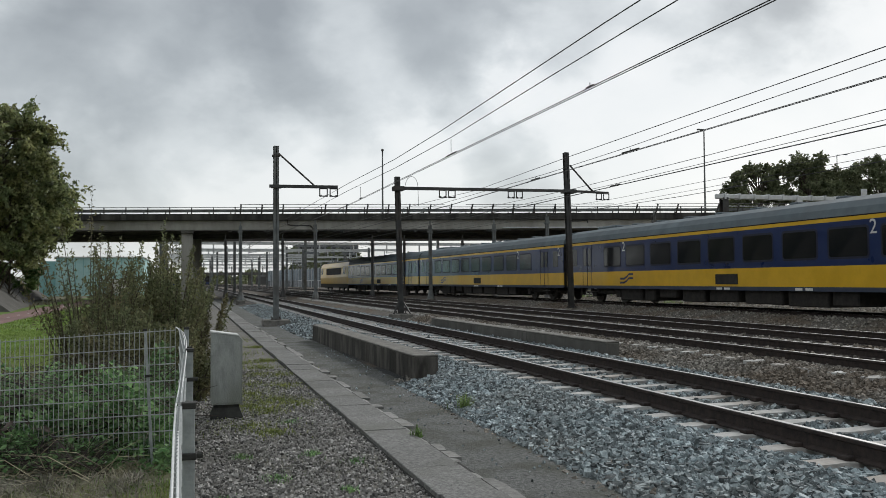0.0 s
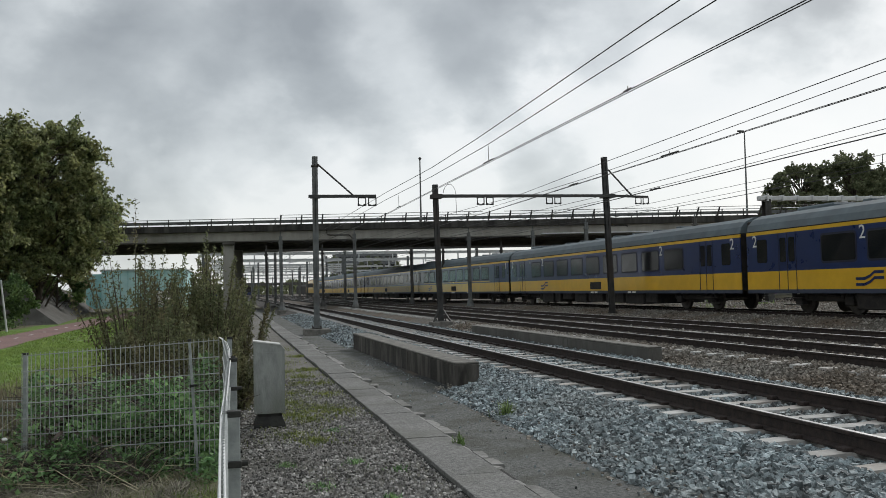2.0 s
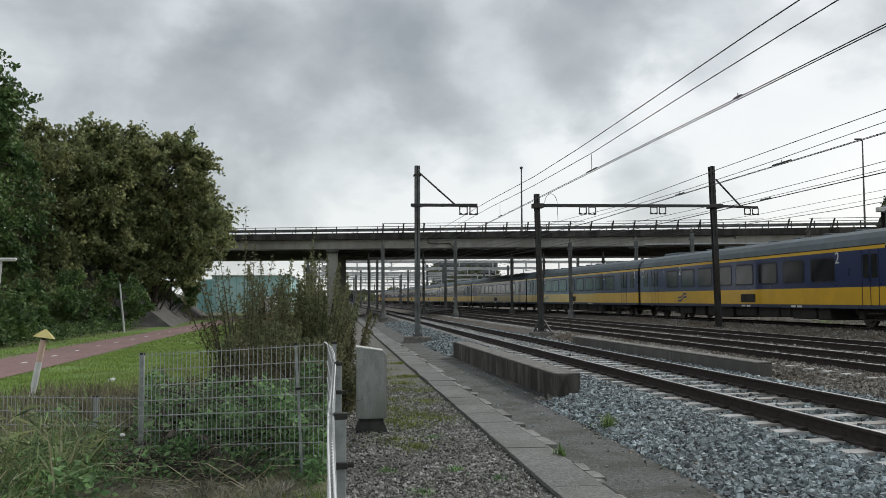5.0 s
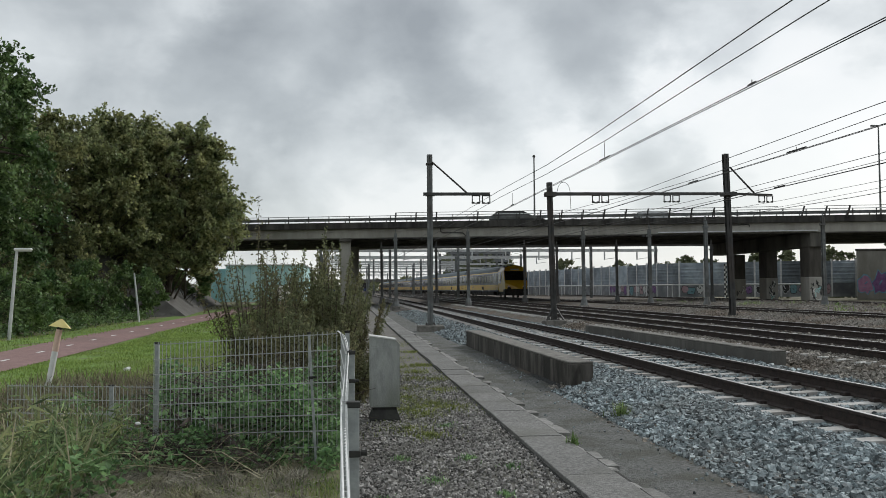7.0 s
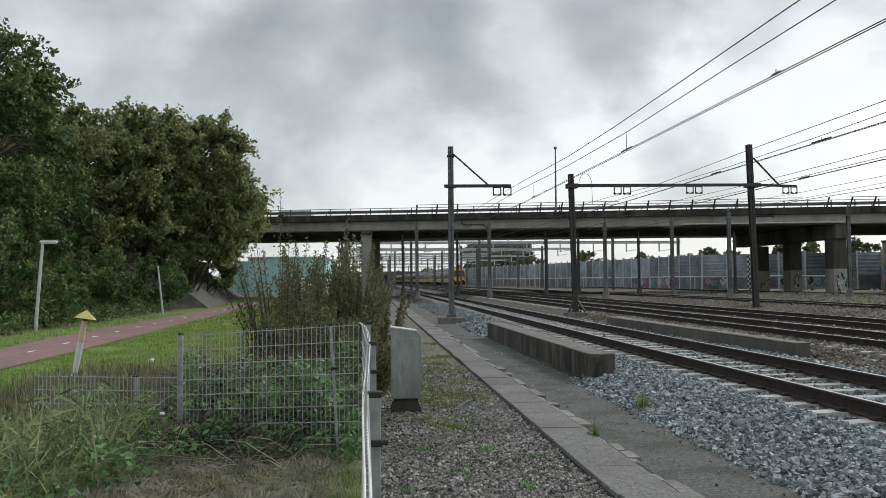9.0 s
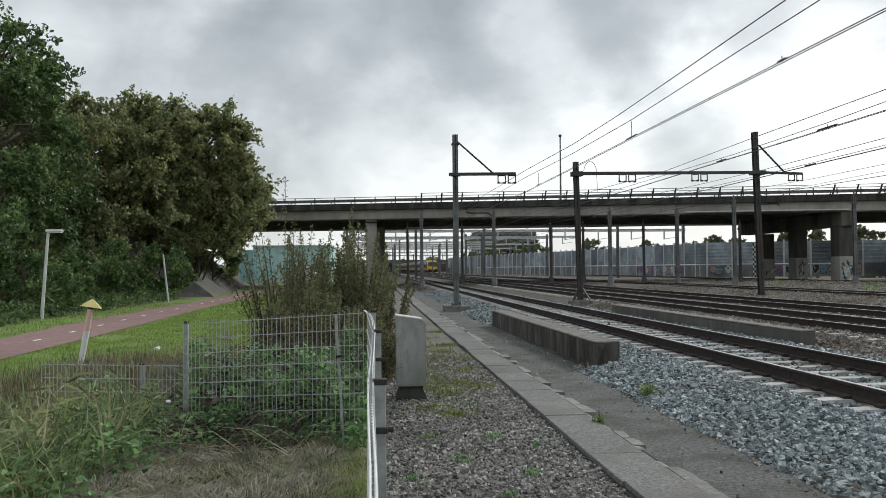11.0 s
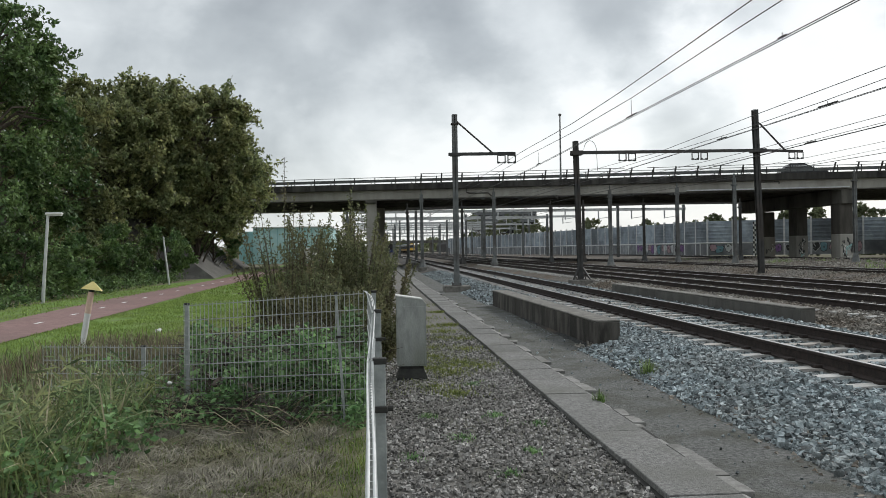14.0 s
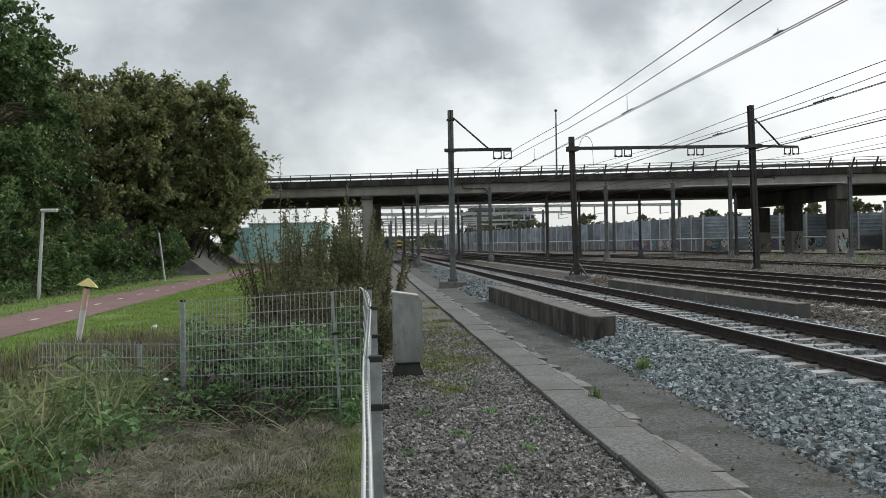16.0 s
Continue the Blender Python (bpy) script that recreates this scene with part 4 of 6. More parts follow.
DROPPERS = {"near": ((12.45, 0.09, 0.12), (20.0, 0.40, 0.40), (31.5, 0.45, 0.30)), "second": ((18.9, 0.10, 0.42), (24.9, 0.10, 0.34)), "third": ((26.4, 0.08, 0.34),), "fourth": ((30.0, 0.15, 0.3),)}


def height_on(line, y):
    return float(np.interp(y, [p[0] for p in line], [p[1] for p in line]))


for cx, zc, who in ((6.01, 4.65, "near"), (10.15, 4.72, "second"), (13.6, 4.78, "third"), (20.6, 5.28, "fourth")):
    far = cx > 20
    wire("black carrier cable over the %s track" % who, [(cx, y, z) for y, z in CARRIER[who]] + [(cx, 80, 6.4 if far else 5.9), (cx, 130, 6.3), (cx, 330, 6.4)], 0.010 if cx < 8 else 0.009)
    wire("black auxiliary cable over the %s track" % who, [(cx, y, z) for y, z in AUXILIARY[who]] + [(cx, 80, 6.1 if far else 5.5), (cx, 330, 6.0)], 0.009 if cx < 8 else 0.008)
    for dx in (-0.03, 0.03):
        wire("contact wire over the %s track" % who, [(cx + dx, -40, zc), (cx + dx, 34, zc), (cx + dx, 80, 5.9 if far else 5.2), (cx + dx, 330, 5.6)], 0.008)
    for y, drop, half in DROPPERS[who]:
        za = height_on(AUXILIARY[who], y)
        h = thing("wire_dropper", "short dropper with a clamp bar on the overhead wires", "dropper", "wire droppers")
        bm = B()
        bar(bm, (cx, y, zc + min(drop, za - zc)), (cx, y, zc), 0.007)
        part("rod", bm, M_WIRE, h)
        bm = B()
        bar(bm, (cx, y - half, zc + 0.03), (cx, y + half, zc + 0.03), 0.018)
        part("clamp_bar", bm, M_STEELDK, h)


# ---- train ----
PITCH, HW = 28.5, 1.40
LEN = PITCH - 0.45


def side_band(bm, x, y0, y1, z0, z1, t=0.02):
    quad_box(bm, x - t, y0, z0, x + t, y1, z1)


def ring(bm, prof, y0, y1, caps=True):
    a = [bm.verts.new((x, y0, z)) for x, z in prof]
    b = [bm.verts.new((x, y1, z)) for x, z in prof]
    n = len(prof)
    for i in range(n):
        j = (i + 1) % n
        bm.faces.new((a[i], a[j], b[j], b[i]))
    if caps:
        bm.faces.new(a[::-1])
        bm.faces.new(b)


ROOF = [(-1.40, 3.02), (-1.33, 3.26), (-1.12, 3.48), (-0.75, 3.64), (0, 3.72), (0.75, 3.64), (1.12, 3.48), (1.33, 3.26), (1.40, 3.02)]


def pane_mesh(name, w, h, material, r=0.09):
    bm = B()
    quad_box(bm, -0.02, -w / 2, -h / 2, 0.02, w / 2, h / 2)
    bmesh.ops.bevel(bm, geom=[e for e in bm.edges if abs(e.verts[0].co.x - e.verts[1].co.x) > 0.03], offset=r, segments=3, affect="EDGES", profile=0.5)
    return mesh_of(bm, name, material)


PANE = pane_mesh("window", 1.62, 0.86, M_GLASSDK)
PANE_S = pane_mesh("window", 0.62, 0.86, M_GLASSDK)
M_WINFRAME = mat("dark_window_frame", (0.012, 0.014, 0.03), (0.02, 0.022, 0.04), 3.0, 0.5)
FRAME = pane_mesh("window_frame", 1.76, 1.0, M_WINFRAME, 0.13)


def bogie(parent, y):
    b = new("bogie")
    b.parent = parent
    b.location = (0, y, 0)
    bm = B()
    for s in (-1, 1):
        quad_box(bm, s * 1.0 - 0.07, -1.75, 0.42, s * 1.0 + 0.07, 1.75, 0.66, 0.03)
        for d in (-1.28, 1.28):
            quad_box(bm, s * 1.05 - 0.12, d - 0.2, 0.3, s * 1.05 + 0.12, d + 0.2, 0.62, 0.03)
            bar(bm, (s * 1.08, d - 0.35, 0.5), (s * 1.08, d - 0.35, 0.78), 0.09, 8)
            bar(bm, (s * 1.08, d + 0.35, 0.5), (s * 1.08, d + 0.35, 0.78), 0.09, 8)
        quad_box(bm, s * 0.95 - 0.1, -0.5, 0.5, s * 0.95 + 0.1, 0.5, 0.85, 0.04)
        bar(bm, (s * 1.15, -0.9, 0.6), (s * 1.15, 0.9, 0.72), 0.04)
    quad_box(bm, -1.0, -0.35, 0.52, 1.0, 0.35, 0.70, 0.03)
    part("bogie_frame", bm, M_UNDER, b)
    for d in (-1.28, 1.28):
        bm = B()
        for s in (-1, 1):
            bar(bm, (s * 0.70, d, 0.46), (s * 0.83, d, 0.46), 0.46, 24)
            bar(bm, (s * 0.83, d, 0.46), (s * 0.86, d, 0.46), 0.30, 16)
        bar(bm, (-0.8, d, 0.46), (0.8, d, 0.46), 0.08, 8)
        part("wheelset", bm, M_WHEEL, b)


def digit(parent, text, x, y, z, size):
    c = bpy.data.curves.new("class_number", "FONT")
    c.body, c.size, c.extrude, c.align_x = text, size, 0.004, "CENTER"
    c.materials.append(M_WHITE)
    o = new("class_number", c)
    o.parent = parent
    o.matrix_basis = Matrix.Translation((x, y, z)) @ Euler((math.pi / 2, 0, -math.pi / 2)).to_matrix().to_4x4()
    return o


def emblem(parent, y, z):
    """A plain two-bar zigzag mark in blue."""
    bm = B()
    x = -HW - 0.026
    line = [(-0.62, 0.10), (-0.22, 0.10), (-0.02, -0.02), (0.22, -0.10), (0.62, -0.10)]
    for up in (0.09, -0.09):
        a = [bm.verts.new((x, y + p, z + q + up + 0.045)) for p, q in line]
        b = [bm.verts.new((x, y + p, z + q + up - 0.045)) for p, q in line]
        for k in range(len(line) - 1):
            bm.faces.new((a[k], a[k + 1], b[k + 1], b[k]))
    part("emblem", bm, M_BLUE, parent, "dark blue zigzag emblem")


def coach(label, cls, first=False, cab=False):
    c = thing("train_coach", label, "train coach", "coaches of the train")
    y0, y1 = 0.2, 0.2 + LEN
    ycab = y0 + 3.4 if cab else y0
    bm = B()
    ring(bm, [(-HW + 0.02, 0.80), (-HW + 0.02, 3.02), (HW - 0.02, 3.02), (HW - 0.02, 0.80)], ycab, y1)
    part("body_shell", bm, M_UNDER, c)
    bm = B()
    ring(bm, ROOF, ycab, y1)
    for k in range(3, 12):
        quad_box(bm, -0.28, k * 2.3 - 0.2, 3.66, 0.28, k * 2.3 + 0.25, 3.78, 0.03)
    roof = part("roof", bm, M_ROOF, c)
    bm = B()
    quad_box(bm, -0.55, y1 - 3.9, 3.55, 0.55, y1 - 1.9, 3.80, 0.06)
    part("roof_unit", bm, M_ROOF, roof)
    for nm, m, z0, z1 in (("yellow_panel", M_YELLOW, 0.84, 1.50), ("blue_panel", M_BLUE, 1.50, 2.86), ("yellow_stripe", M_YELLOW, 2.86, 2.98), ("skirt", M_TRAINGREY, 0.70, 0.84)):
        for s in (-1, 1):
            bm = B()
            side_band(bm, s * (HW - 0.005), ycab, y1, z0, z1)
            part(nm, bm, m, c)
    if first:
        bm = B()
        side_band(bm, -HW - 0.012, y0 + 4.2, y1 - 4.2, 1.58, 1.64, 0.015)
        part("class_stripe", bm, M_YELLOW, c, "thin yellow first class line")
    n = 9
    for i in range(n):
        y = y0 + 5.2 + i * (LEN - 10.4) / (n - 1)
        if cab and i == 0:
            continue
        for s in (-1, 1):
            f = part("window", FRAME, None, c)
            f.location = (s * (HW + 0.004), y, 2.20)
            p = part("pane", PANE, None, f, "dark tinted glass")
            p.location = (s * 0.006, 0, 0)
    for yd in ((y0 + 2.5, y1 - 2.5) if not cab else (y0 + 4.3, y1 - 2.5)):
        for s in (-1, 1):
            bm = B()
            x = s * (HW + 0.016)
            for a, b in (((yd - 0.5, 0.78), (yd - 0.5, 2.86)), ((yd + 0.5, 0.78), (yd + 0.5, 2.86)), ((yd, 0.78), (yd, 2.86))):
                bar(bm, (x, a[0], a[1]), (x, b[0], b[1]), 0.018, 4)
            d = part("door", bm, M_WINFRAME, c, "folding door with dark seams")
            for dy in (-0.25, 0.25):
                w = part("window", PANE_S, None, d)
                w.matrix_basis = Matrix.Translation((s * (HW + 0.008), yd + dy, 2.25)) @ Matrix.Diagonal((1, 0.55, 1, 1))
            bm = B()
            for z in (0.28, 0.52):
                quad_box(bm, s * 1.12 - 0.16, yd - 0.5, z, s * 1.12 + 0.16, yd + 0.5, z + 0.03)
            part("footstep", bm, M_WHEEL, c)
    for yw in (y0 + 1.0, y1 - 1.0):
        if cab and yw < 5:
            continue
        w = part("window", PANE_S, None, c)
        w.location = (-HW - 0.01, yw, 2.25)
    for yn in (y0 + 0.55, y1 - 0.55, y0 + 6.35, y1 - 6.35):
        if cab and yn < 4:
            continue
        digit(c, cls, -HW - 0.03, yn, 2.42, 0.62)
    emblem(c, y1 - 6.6, 1.17)
    bm = B()
    side_band(bm, -HW - 0.012, y0 + 13.0, y0 + 14.4, 0.92, 1.30, 0.02)
    part("grille", bm, M_UNDER, c, "black ventilation grille")
    bm = B()
    for i in range(4):
        quad_box(bm, -HW - 0.03, y0 + 9 + i * 0.5 + (3.5 if i > 1 else 0), 0.72, -HW - 0.012, y0 + 9.34 + i * 0.5 + (3.5 if i > 1 else 0), 0.80)
    part("small_lettering", bm, M_WHITE, c, "rows of tiny pale lettering")
    rg = random.Random(len(label))
    yy = y0 + 7.2
    while yy < y1 - 7.5:
        l = rg.uniform(0.8, 2.2)
        zb = rg.uniform(0.14, 0.34)
        bm = B()
        quad_box(bm, -1.25, yy, zb, 1.25, yy + l, 0.74, 0.04)
        part("underfloor_box", bm, M_UNDER, c)
        yy += l + rg.uniform(0.1, 0.45)
    for yb in (y0 + 4.0, y1 - 4.0):
        bogie(c, yb)
    bm = B()
    quad_box(bm, -1.15, y1 - 0.02, 0.75, 1.15, y1 + 0.36, 3.45, 0.05)
    part("gangway", bm, M_UNDER, c, "black rubber gangway bellows")
    if cab:
        prof0 = [(-1.36, 0.7), (-1.40, 1.7), (-1.40, 3.02), (-1.12, 3.48), (0, 3.70), (1.12, 3.48), (1.40, 3.02), (1.40, 1.7), (1.36, 0.7)]
        bm = B()
        a = [bm.verts.new((x, ycab, z)) for x, z in prof0]
        b = [bm.verts.new((x * 0.93, y0 + (0.15 if z < 1.9 else 0.15 + (z - 1.9) * 0.55), z)) for x, z in prof0]
        m2 = [bm.verts.new((x * 0.99, y0 + (0.9 if z < 1.9 else 0.9 + (z - 1.9) * 0.5), z)) for x, z in prof0]
        for r0, r1 in ((a, m2), (m2, b)):
            for i in range(len(prof0)):
                j = (i + 1) % len(prof0)
                bm.faces.new((r0[i], r0[j], r1[j], r1[i]))
        bm.faces.new(b)
        nose = part("cab_shell", bm, M_YELLOW, c, "yellow driving cab end")
        bm = B()
        ring(bm, [(-1.17, 3.44), (-0.6, 3.64), (0, 3.74), (0.6, 3.64), (1.17, 3.44), (0, 3.40)], y0 + 1.15, ycab + 0.05)
        part("cab_roof", bm, M_UNDER, nose, "sooty cab roof")
        for sx in (-1, 1):
            bm = B()
            quad_box(bm, sx * 1.405 - 0.02, y0 + 1.7, 1.62, sx * 1.405 + 0.02, ycab, 2.95)
            part("cab_side", bm, M_BLUE, nose, "dark blue cab side")
        bm = B()
        vs = [bm.verts.new(v) for v in ((-1.25, y0 + 0.16, 1.98), (1.25, y0 + 0.16, 1.98), (1.22, y0 + 0.75, 3.02), (-1.22, y0 + 0.75, 3.02))]
        bm.faces.new(vs)
        ws = part("windscreen", bm, M_GLASSDK, nose)
        ws.location.y = -0.012
        bm = B()
        quad_box(bm, -0.5, y0 + 0.80, 3.12, 0.5, y0 + 0.98, 3.28, 0.02)
        part("destination_sign", bm, M_WHITE, nose, "pale destination sign box")
        for sx in (-0.85, 0.85):
            bm = B()
            bar(bm, (sx, y0 + 0.05, 1.25), (sx, y0 + 0.2, 1.25), 0.12, 12)
            part("tail_lamp", bm, M_ORANGE, nose)
        bm = B()
        quad_box(bm, -1.34, y0 + 0.08, 0.30, 1.34, y0 + 1.9, 0.98, 0.05)
        for sx in (-0.87, 0.87):
            bar(bm, (sx, y0 + 0.3, 1.0), (sx, y0 - 0.3, 1.0), 0.09, 10)
            bar(bm, (sx, y0 - 0.25, 1.0), (sx, y0 - 0.3, 1.0), 0.22, 16)
        part("buffer_beam", bm, M_UNDER, nose)
        w = part("window", PANE_S, None, nose)
        w.location = (-HW - 0.03, y0 + 2.4, 2.3)
    return c


def locomotive():
    c = thing("locomotive", "yellow electric locomotive with dark cab windows and raised pantograph", "locomotive")
    y0, y1 = 0.2, 19.5
    prof = [(-1.40, 0.85), (-1.45, 1.6), (-1.40, 2.9), (-1.1, 3.4), (1.1, 3.4), (1.40, 2.9), (1.45, 1.6), (1.40, 0.85)]
    bm = B()
    rows = [[bm.verts.new((x * k, y, z)) for x, z in prof] for y, k in ((y0, 0.95), (y0 + 0.5, 1.0), (y1 - 0.9, 1.0), (y1, 0.9))]
    for a, b in zip(rows, rows[1:]):
        for i in range(8):
            bm.faces.new((a[i], a[(i + 1) % 8], b[(i + 1) % 8], b[i]))
    bm.faces.new(rows[0][::-1])
    bm.faces.new(rows[-1])
    part("body", bm, M_YELLOW, c)
    bm = B()
    for s in (-1, 1):
        quad_box(bm, s * 1.44 - 0.02, y0 + 4, 1.95, s * 1.44 + 0.02, y1 - 5.5, 2.75)
    part("side_grille", bm, M_UNDER, c, "dark ventilation grilles")
    bm = B()
    for s in (-1, 1):
        quad_box(bm, s * 1.425 - 0.03, y1 - 2.6, 2.0, s * 1.425 + 0.03, y1 - 1.5, 2.75)
        quad_box(bm, s * 1.425 - 0.03, y0 + 1.4, 2.0, s * 1.425 + 0.03, y0 + 2.5, 2.75)
    part("cab_window", bm, M_GLASSDK, c)
    bm = B()
    quad_box(bm, -1.15, y0 - 0.02, 2.0, 1.15, y0 + 0.04, 2.85)
    part("windscreen", bm, M_GLASSDK, c)
    bm = B()
    quad_box(bm, -1.3, y0, 0.35, 1.3, y1, 0.85, 0.05)
    part("underframe", bm, M_UNDER, c)
    bm = B()
    quad_box(bm, -0.9, y0 + 2.5, 3.4, 0.9, y1 - 3, 3.62, 0.05)
    part("roof_deck", bm, M_ROOF, c)
    bm = B()
    for s in (-0.5, 0.5):
        bar(bm, (s, y0 + 4, 3.6), (s, y0 + 5.6, 4.1), 0.04)
        bar(bm, (s, y0 + 5.6, 4.1), (s * 0.9, y0 + 4.2, 4.60), 0.03)
    bar(bm, (-0.85, y0 + 4.2, 4.62), (0.85, y0 + 4.2, 4.62), 0.04)
    part("pantograph", bm, M_STEELDK, c)
    for yb in (y0 + 4.2, y1 - 4.2):
        bogie(c, yb)
    return c


TX, TZ = TRACKS[4]
TRAIN = []
c2 = coach("blue and yellow second class coach with a grey roof", "2")
c1 = coach("blue and yellow first class coach with a thin yellow line", "1", True)
cc = coach("blue and yellow driving trailer with a yellow cab", "2", False, True)
J0 = 43.1
for k in range(-7, 2):
    y = J0 + k * PITCH
    if k == -7:
        o = cc
    elif k in (-5, -2):
        o = c1 if k == -5 else copy_thing(c1, pose(TX, y, TZ))
    else:
        o = c2 if k == 1 else copy_thing(c2, pose(TX, y, TZ))
    TRAIN.append((o, y))
TRAIN.append((locomotive(), J0 + 2 * PITCH))
SPEED = 36.3


# ---- fence, cabinet and small posts ----
fence = thing("mesh_fence", "galvanised double-bar mesh fence turning a corner", "fence")


def mesh_panel(x0, y0, x1, y1, z0, z1, label, n_h=8, step=0.05, drop=0.0):
    """A double-bar mesh panel between two places on the ground: upright wires and pairs of level ones."""
    a, b = Vector((x0, y0, 0)), Vector((x1, y1, 0))
    n = max(2, int((b - a).length / step))
    d = (b - a).normalized()
    o = Vector((-d.y, d.x, 0)) * 0.007

    def pair(z):
        bm = B()
        for s in (-1, 1):
            bar(bm, a + o * s + Vector((0, 0, z)), b + o * s + Vector((0, 0, z - drop)), 0.0055, 4)
        return bm

    f = part("fence_panel", pair(z1), M_ZINCWIRE, fence, label)
    bm = B()
    bar(bm, (0, 0, z0), (0, 0, z1 + 0.025), 0.0044, 4)
    rod = mesh_of(bm, "upright_wire", M_ZINCWIRE)
    for i in range(n + 1):
        p = a.lerp(b, i / n)
        part("upright_wire", rod, None, f).location = (p.x, p.y, -drop * i / n)
    for k in range(1, n_h):
        if z1 - k * 0.155 > z0:
            part("level_wire", pair(z1 - k * 0.155), M_ZINCWIRE, f)


def fence_post(x, y, z0, z1, w=0.03, d=0.02, lean=0.0, clips=(0.175, 0.575)):
    bm = B()
    quad_box(bm, -w, -d, z0, w, d, z1, 0.003)
    p = part("fence_post", bm, M_ZINC, fence)
    bm = B()
    quad_box(bm, -w - 0.004, -d - 0.004, z1 - 0.005, w + 0.004, d + 0.004, z1 + 0.018, 0.003)
    part("post_cap", bm, M_PLINTH, p, "dark plastic cap")
    for c in clips:
        bm = B()
        quad_box(bm, -w - 0.012, -d - 0.012, z1 - c - 0.012, w + 0.006, d + 0.006, z1 - c + 0.012, 0.003)
        bar(bm, (w, 0, z1 - c), (w + 0.028, 0, z1 - c), 0.011, 8)
        part("clamp", bm, M_PLINTH, p)
    p.matrix_basis = pose(x, y, 0, 0, lean, 0)


ZT = 1.225
mesh_panel(-0.006, 0.5, -0.016, 3.3, 0.05, ZT, "galvanised mesh fence panel seen edge on")
mesh_panel(-0.016, 3.4, -0.004, 5.75, 0.05, ZT, "galvanised mesh fence panel")
mesh_panel(-0.004, 5.85, -0.06, 8.55, 0.05, ZT, "galvanised mesh fence panel")
mesh_panel(-0.10, 8.62, -2.0, 9.5, 0.0, ZT, "galvanised mesh fence panel in front of brambles", 9, 0.05, 0.14)
mesh_panel(-2.08, 10.3, -3.9, 10.75, -0.45, 0.56, "lower galvanised mesh fence panel sunk in tall grass", 7)
for x, y, z0, z1 in ((0.018, 3.36, -0.1, ZT - 0.01), (0.024, 5.8, -0.1, ZT + 0.01), (0.0, 8.6, -0.1, ZT + 0.01), (0.02, 0.85, -0.1, ZT + 0.01)):
    fence_post(x, y, z0, z1, 0.022, 0.018)
fence_post(-0.30, 8.66, -0.1, ZT, 0.013, 0.012, -3.2, (0.42,))
fence_post(-1.98, 9.56, -0.4, ZT - 0.13, 0.022, 0.02, 0.0, ())
fence_post(-2.68, 10.5, -0.6, 0.56, 0.024, 0.02, 0.0, ())
def tube(bm, pts, r, sides=6):
    """One unbroken round tube through the points, which run mainly along y."""
    rows = [[bm.verts.new((x + r * math.cos(6.283 * k / sides), y, z + r * math.sin(6.283 * k / sides))) for k in range(sides)] for x, y, z in pts]
    for a, b in zip(rows, rows[1:]):
        for k in range(sides):
            j = (k + 1) % sides
            bm.faces.new((a[k], a[j], b[j], b[k]))
    bm.faces.new(rows[0][::-1])
    bm.faces.new(rows[-1])


pts = [(-0.008, 0.9, ZT + 0.03), (-0.010, 1.8, ZT + 0.024), (-0.018, 2.6, ZT + 0.018), (-0.022, 3.3, ZT + 0.0), (-0.012, 4.2, ZT + 0.004), (0.0, 5.6, ZT + 0.015), (-0.006, 7.0, ZT + 0.01), (-0.03, 8.0, ZT + 0.01), (-0.09, 8.55, ZT + 0.03)]
for dx in (-0.0055, 0.0055):
    bm = B()
    tube(bm, [(x + dx, y, z) for x, y, z in pts], 0.0032)
    tagged(part("cable", bm, M_CABLE, smooth=True), "thin white cable running along the fence top", "cable", "cables on the fence")


def cabinet():
    c = thing("trackside_cabinet", "grey trackside cabinet with a sloped pale lid on a black plinth", "cabinet", at=(0.47, 11.25, 0))
    bm = B()
    w, d = 0.185, 0.16
    vs = [bm.verts.new(v) for v in ((-w, -d, 0.18), (w, -d, 0.18), (w, d, 0.18), (-w, d, 0.18), (-w, -d, 1.06), (w * 0.75, -d, 1.01), (w, -d, 0.95), (w, d, 0.95), (w * 0.75, d, 1.01), (-w, d, 1.06))]
    for q in ((3, 2, 1, 0), (0, 1, 6, 5, 4), (1, 2, 7, 6), (2, 3, 9, 8, 7), (3, 0, 4, 9)):
        bm.faces.new([vs[i] for i in q])
    part("body", bm, M_CABINET, c)
    bm = B()
    lid = [(-w - 0.008, 1.062), (w * 0.75, 1.012), (w + 0.008, 0.950)]
    a = [bm.verts.new((x, -d - 0.01, z)) for x, z in lid] + [bm.verts.new((x, -d - 0.01, z + 0.014)) for x, z in lid[::-1]]
    b = [bm.verts.new((v.co.x, d + 0.01, v.co.z)) for v in a]
    bm.faces.new(a)
    bm.faces.new(b[::-1])
    for i in range(6):
        j = (i + 1) % 6
        bm.faces.new((a[i], b[i], b[j], a[j]))
    part("lid", bm, M_CABTOP, c, "bleached sloping lid")
    bm = B()
    rows = [[bm.verts.new((a * k, b * k, z)) for a, b in ((-w, -d), (w, -d), (w, d), (-w, d))] for k, z in ((1.06, -0.05), (1.04, 0.03), (0.80, 0.14), (0.80, 0.18))]
    for r0, r1 in zip(rows, rows[1:]):
        for i in range(4):
            bm.faces.new((r0[i], r0[(i + 1) % 4], r1[(i + 1) % 4], r1[i]))
    part("plinth", bm, M_PLINTH, c)
    bm = B()
    quad_box(bm, -w + 0.012, -d - 0.006, 0.2, w - 0.012, -d - 0.001, 0.93, 0.004)
    bar(bm, (w - 0.04, -d - 0.012, 0.6), (w - 0.04, -d, 0.6), 0.012, 8)
    part("door", bm, M_CABINET, c)


cabinet()


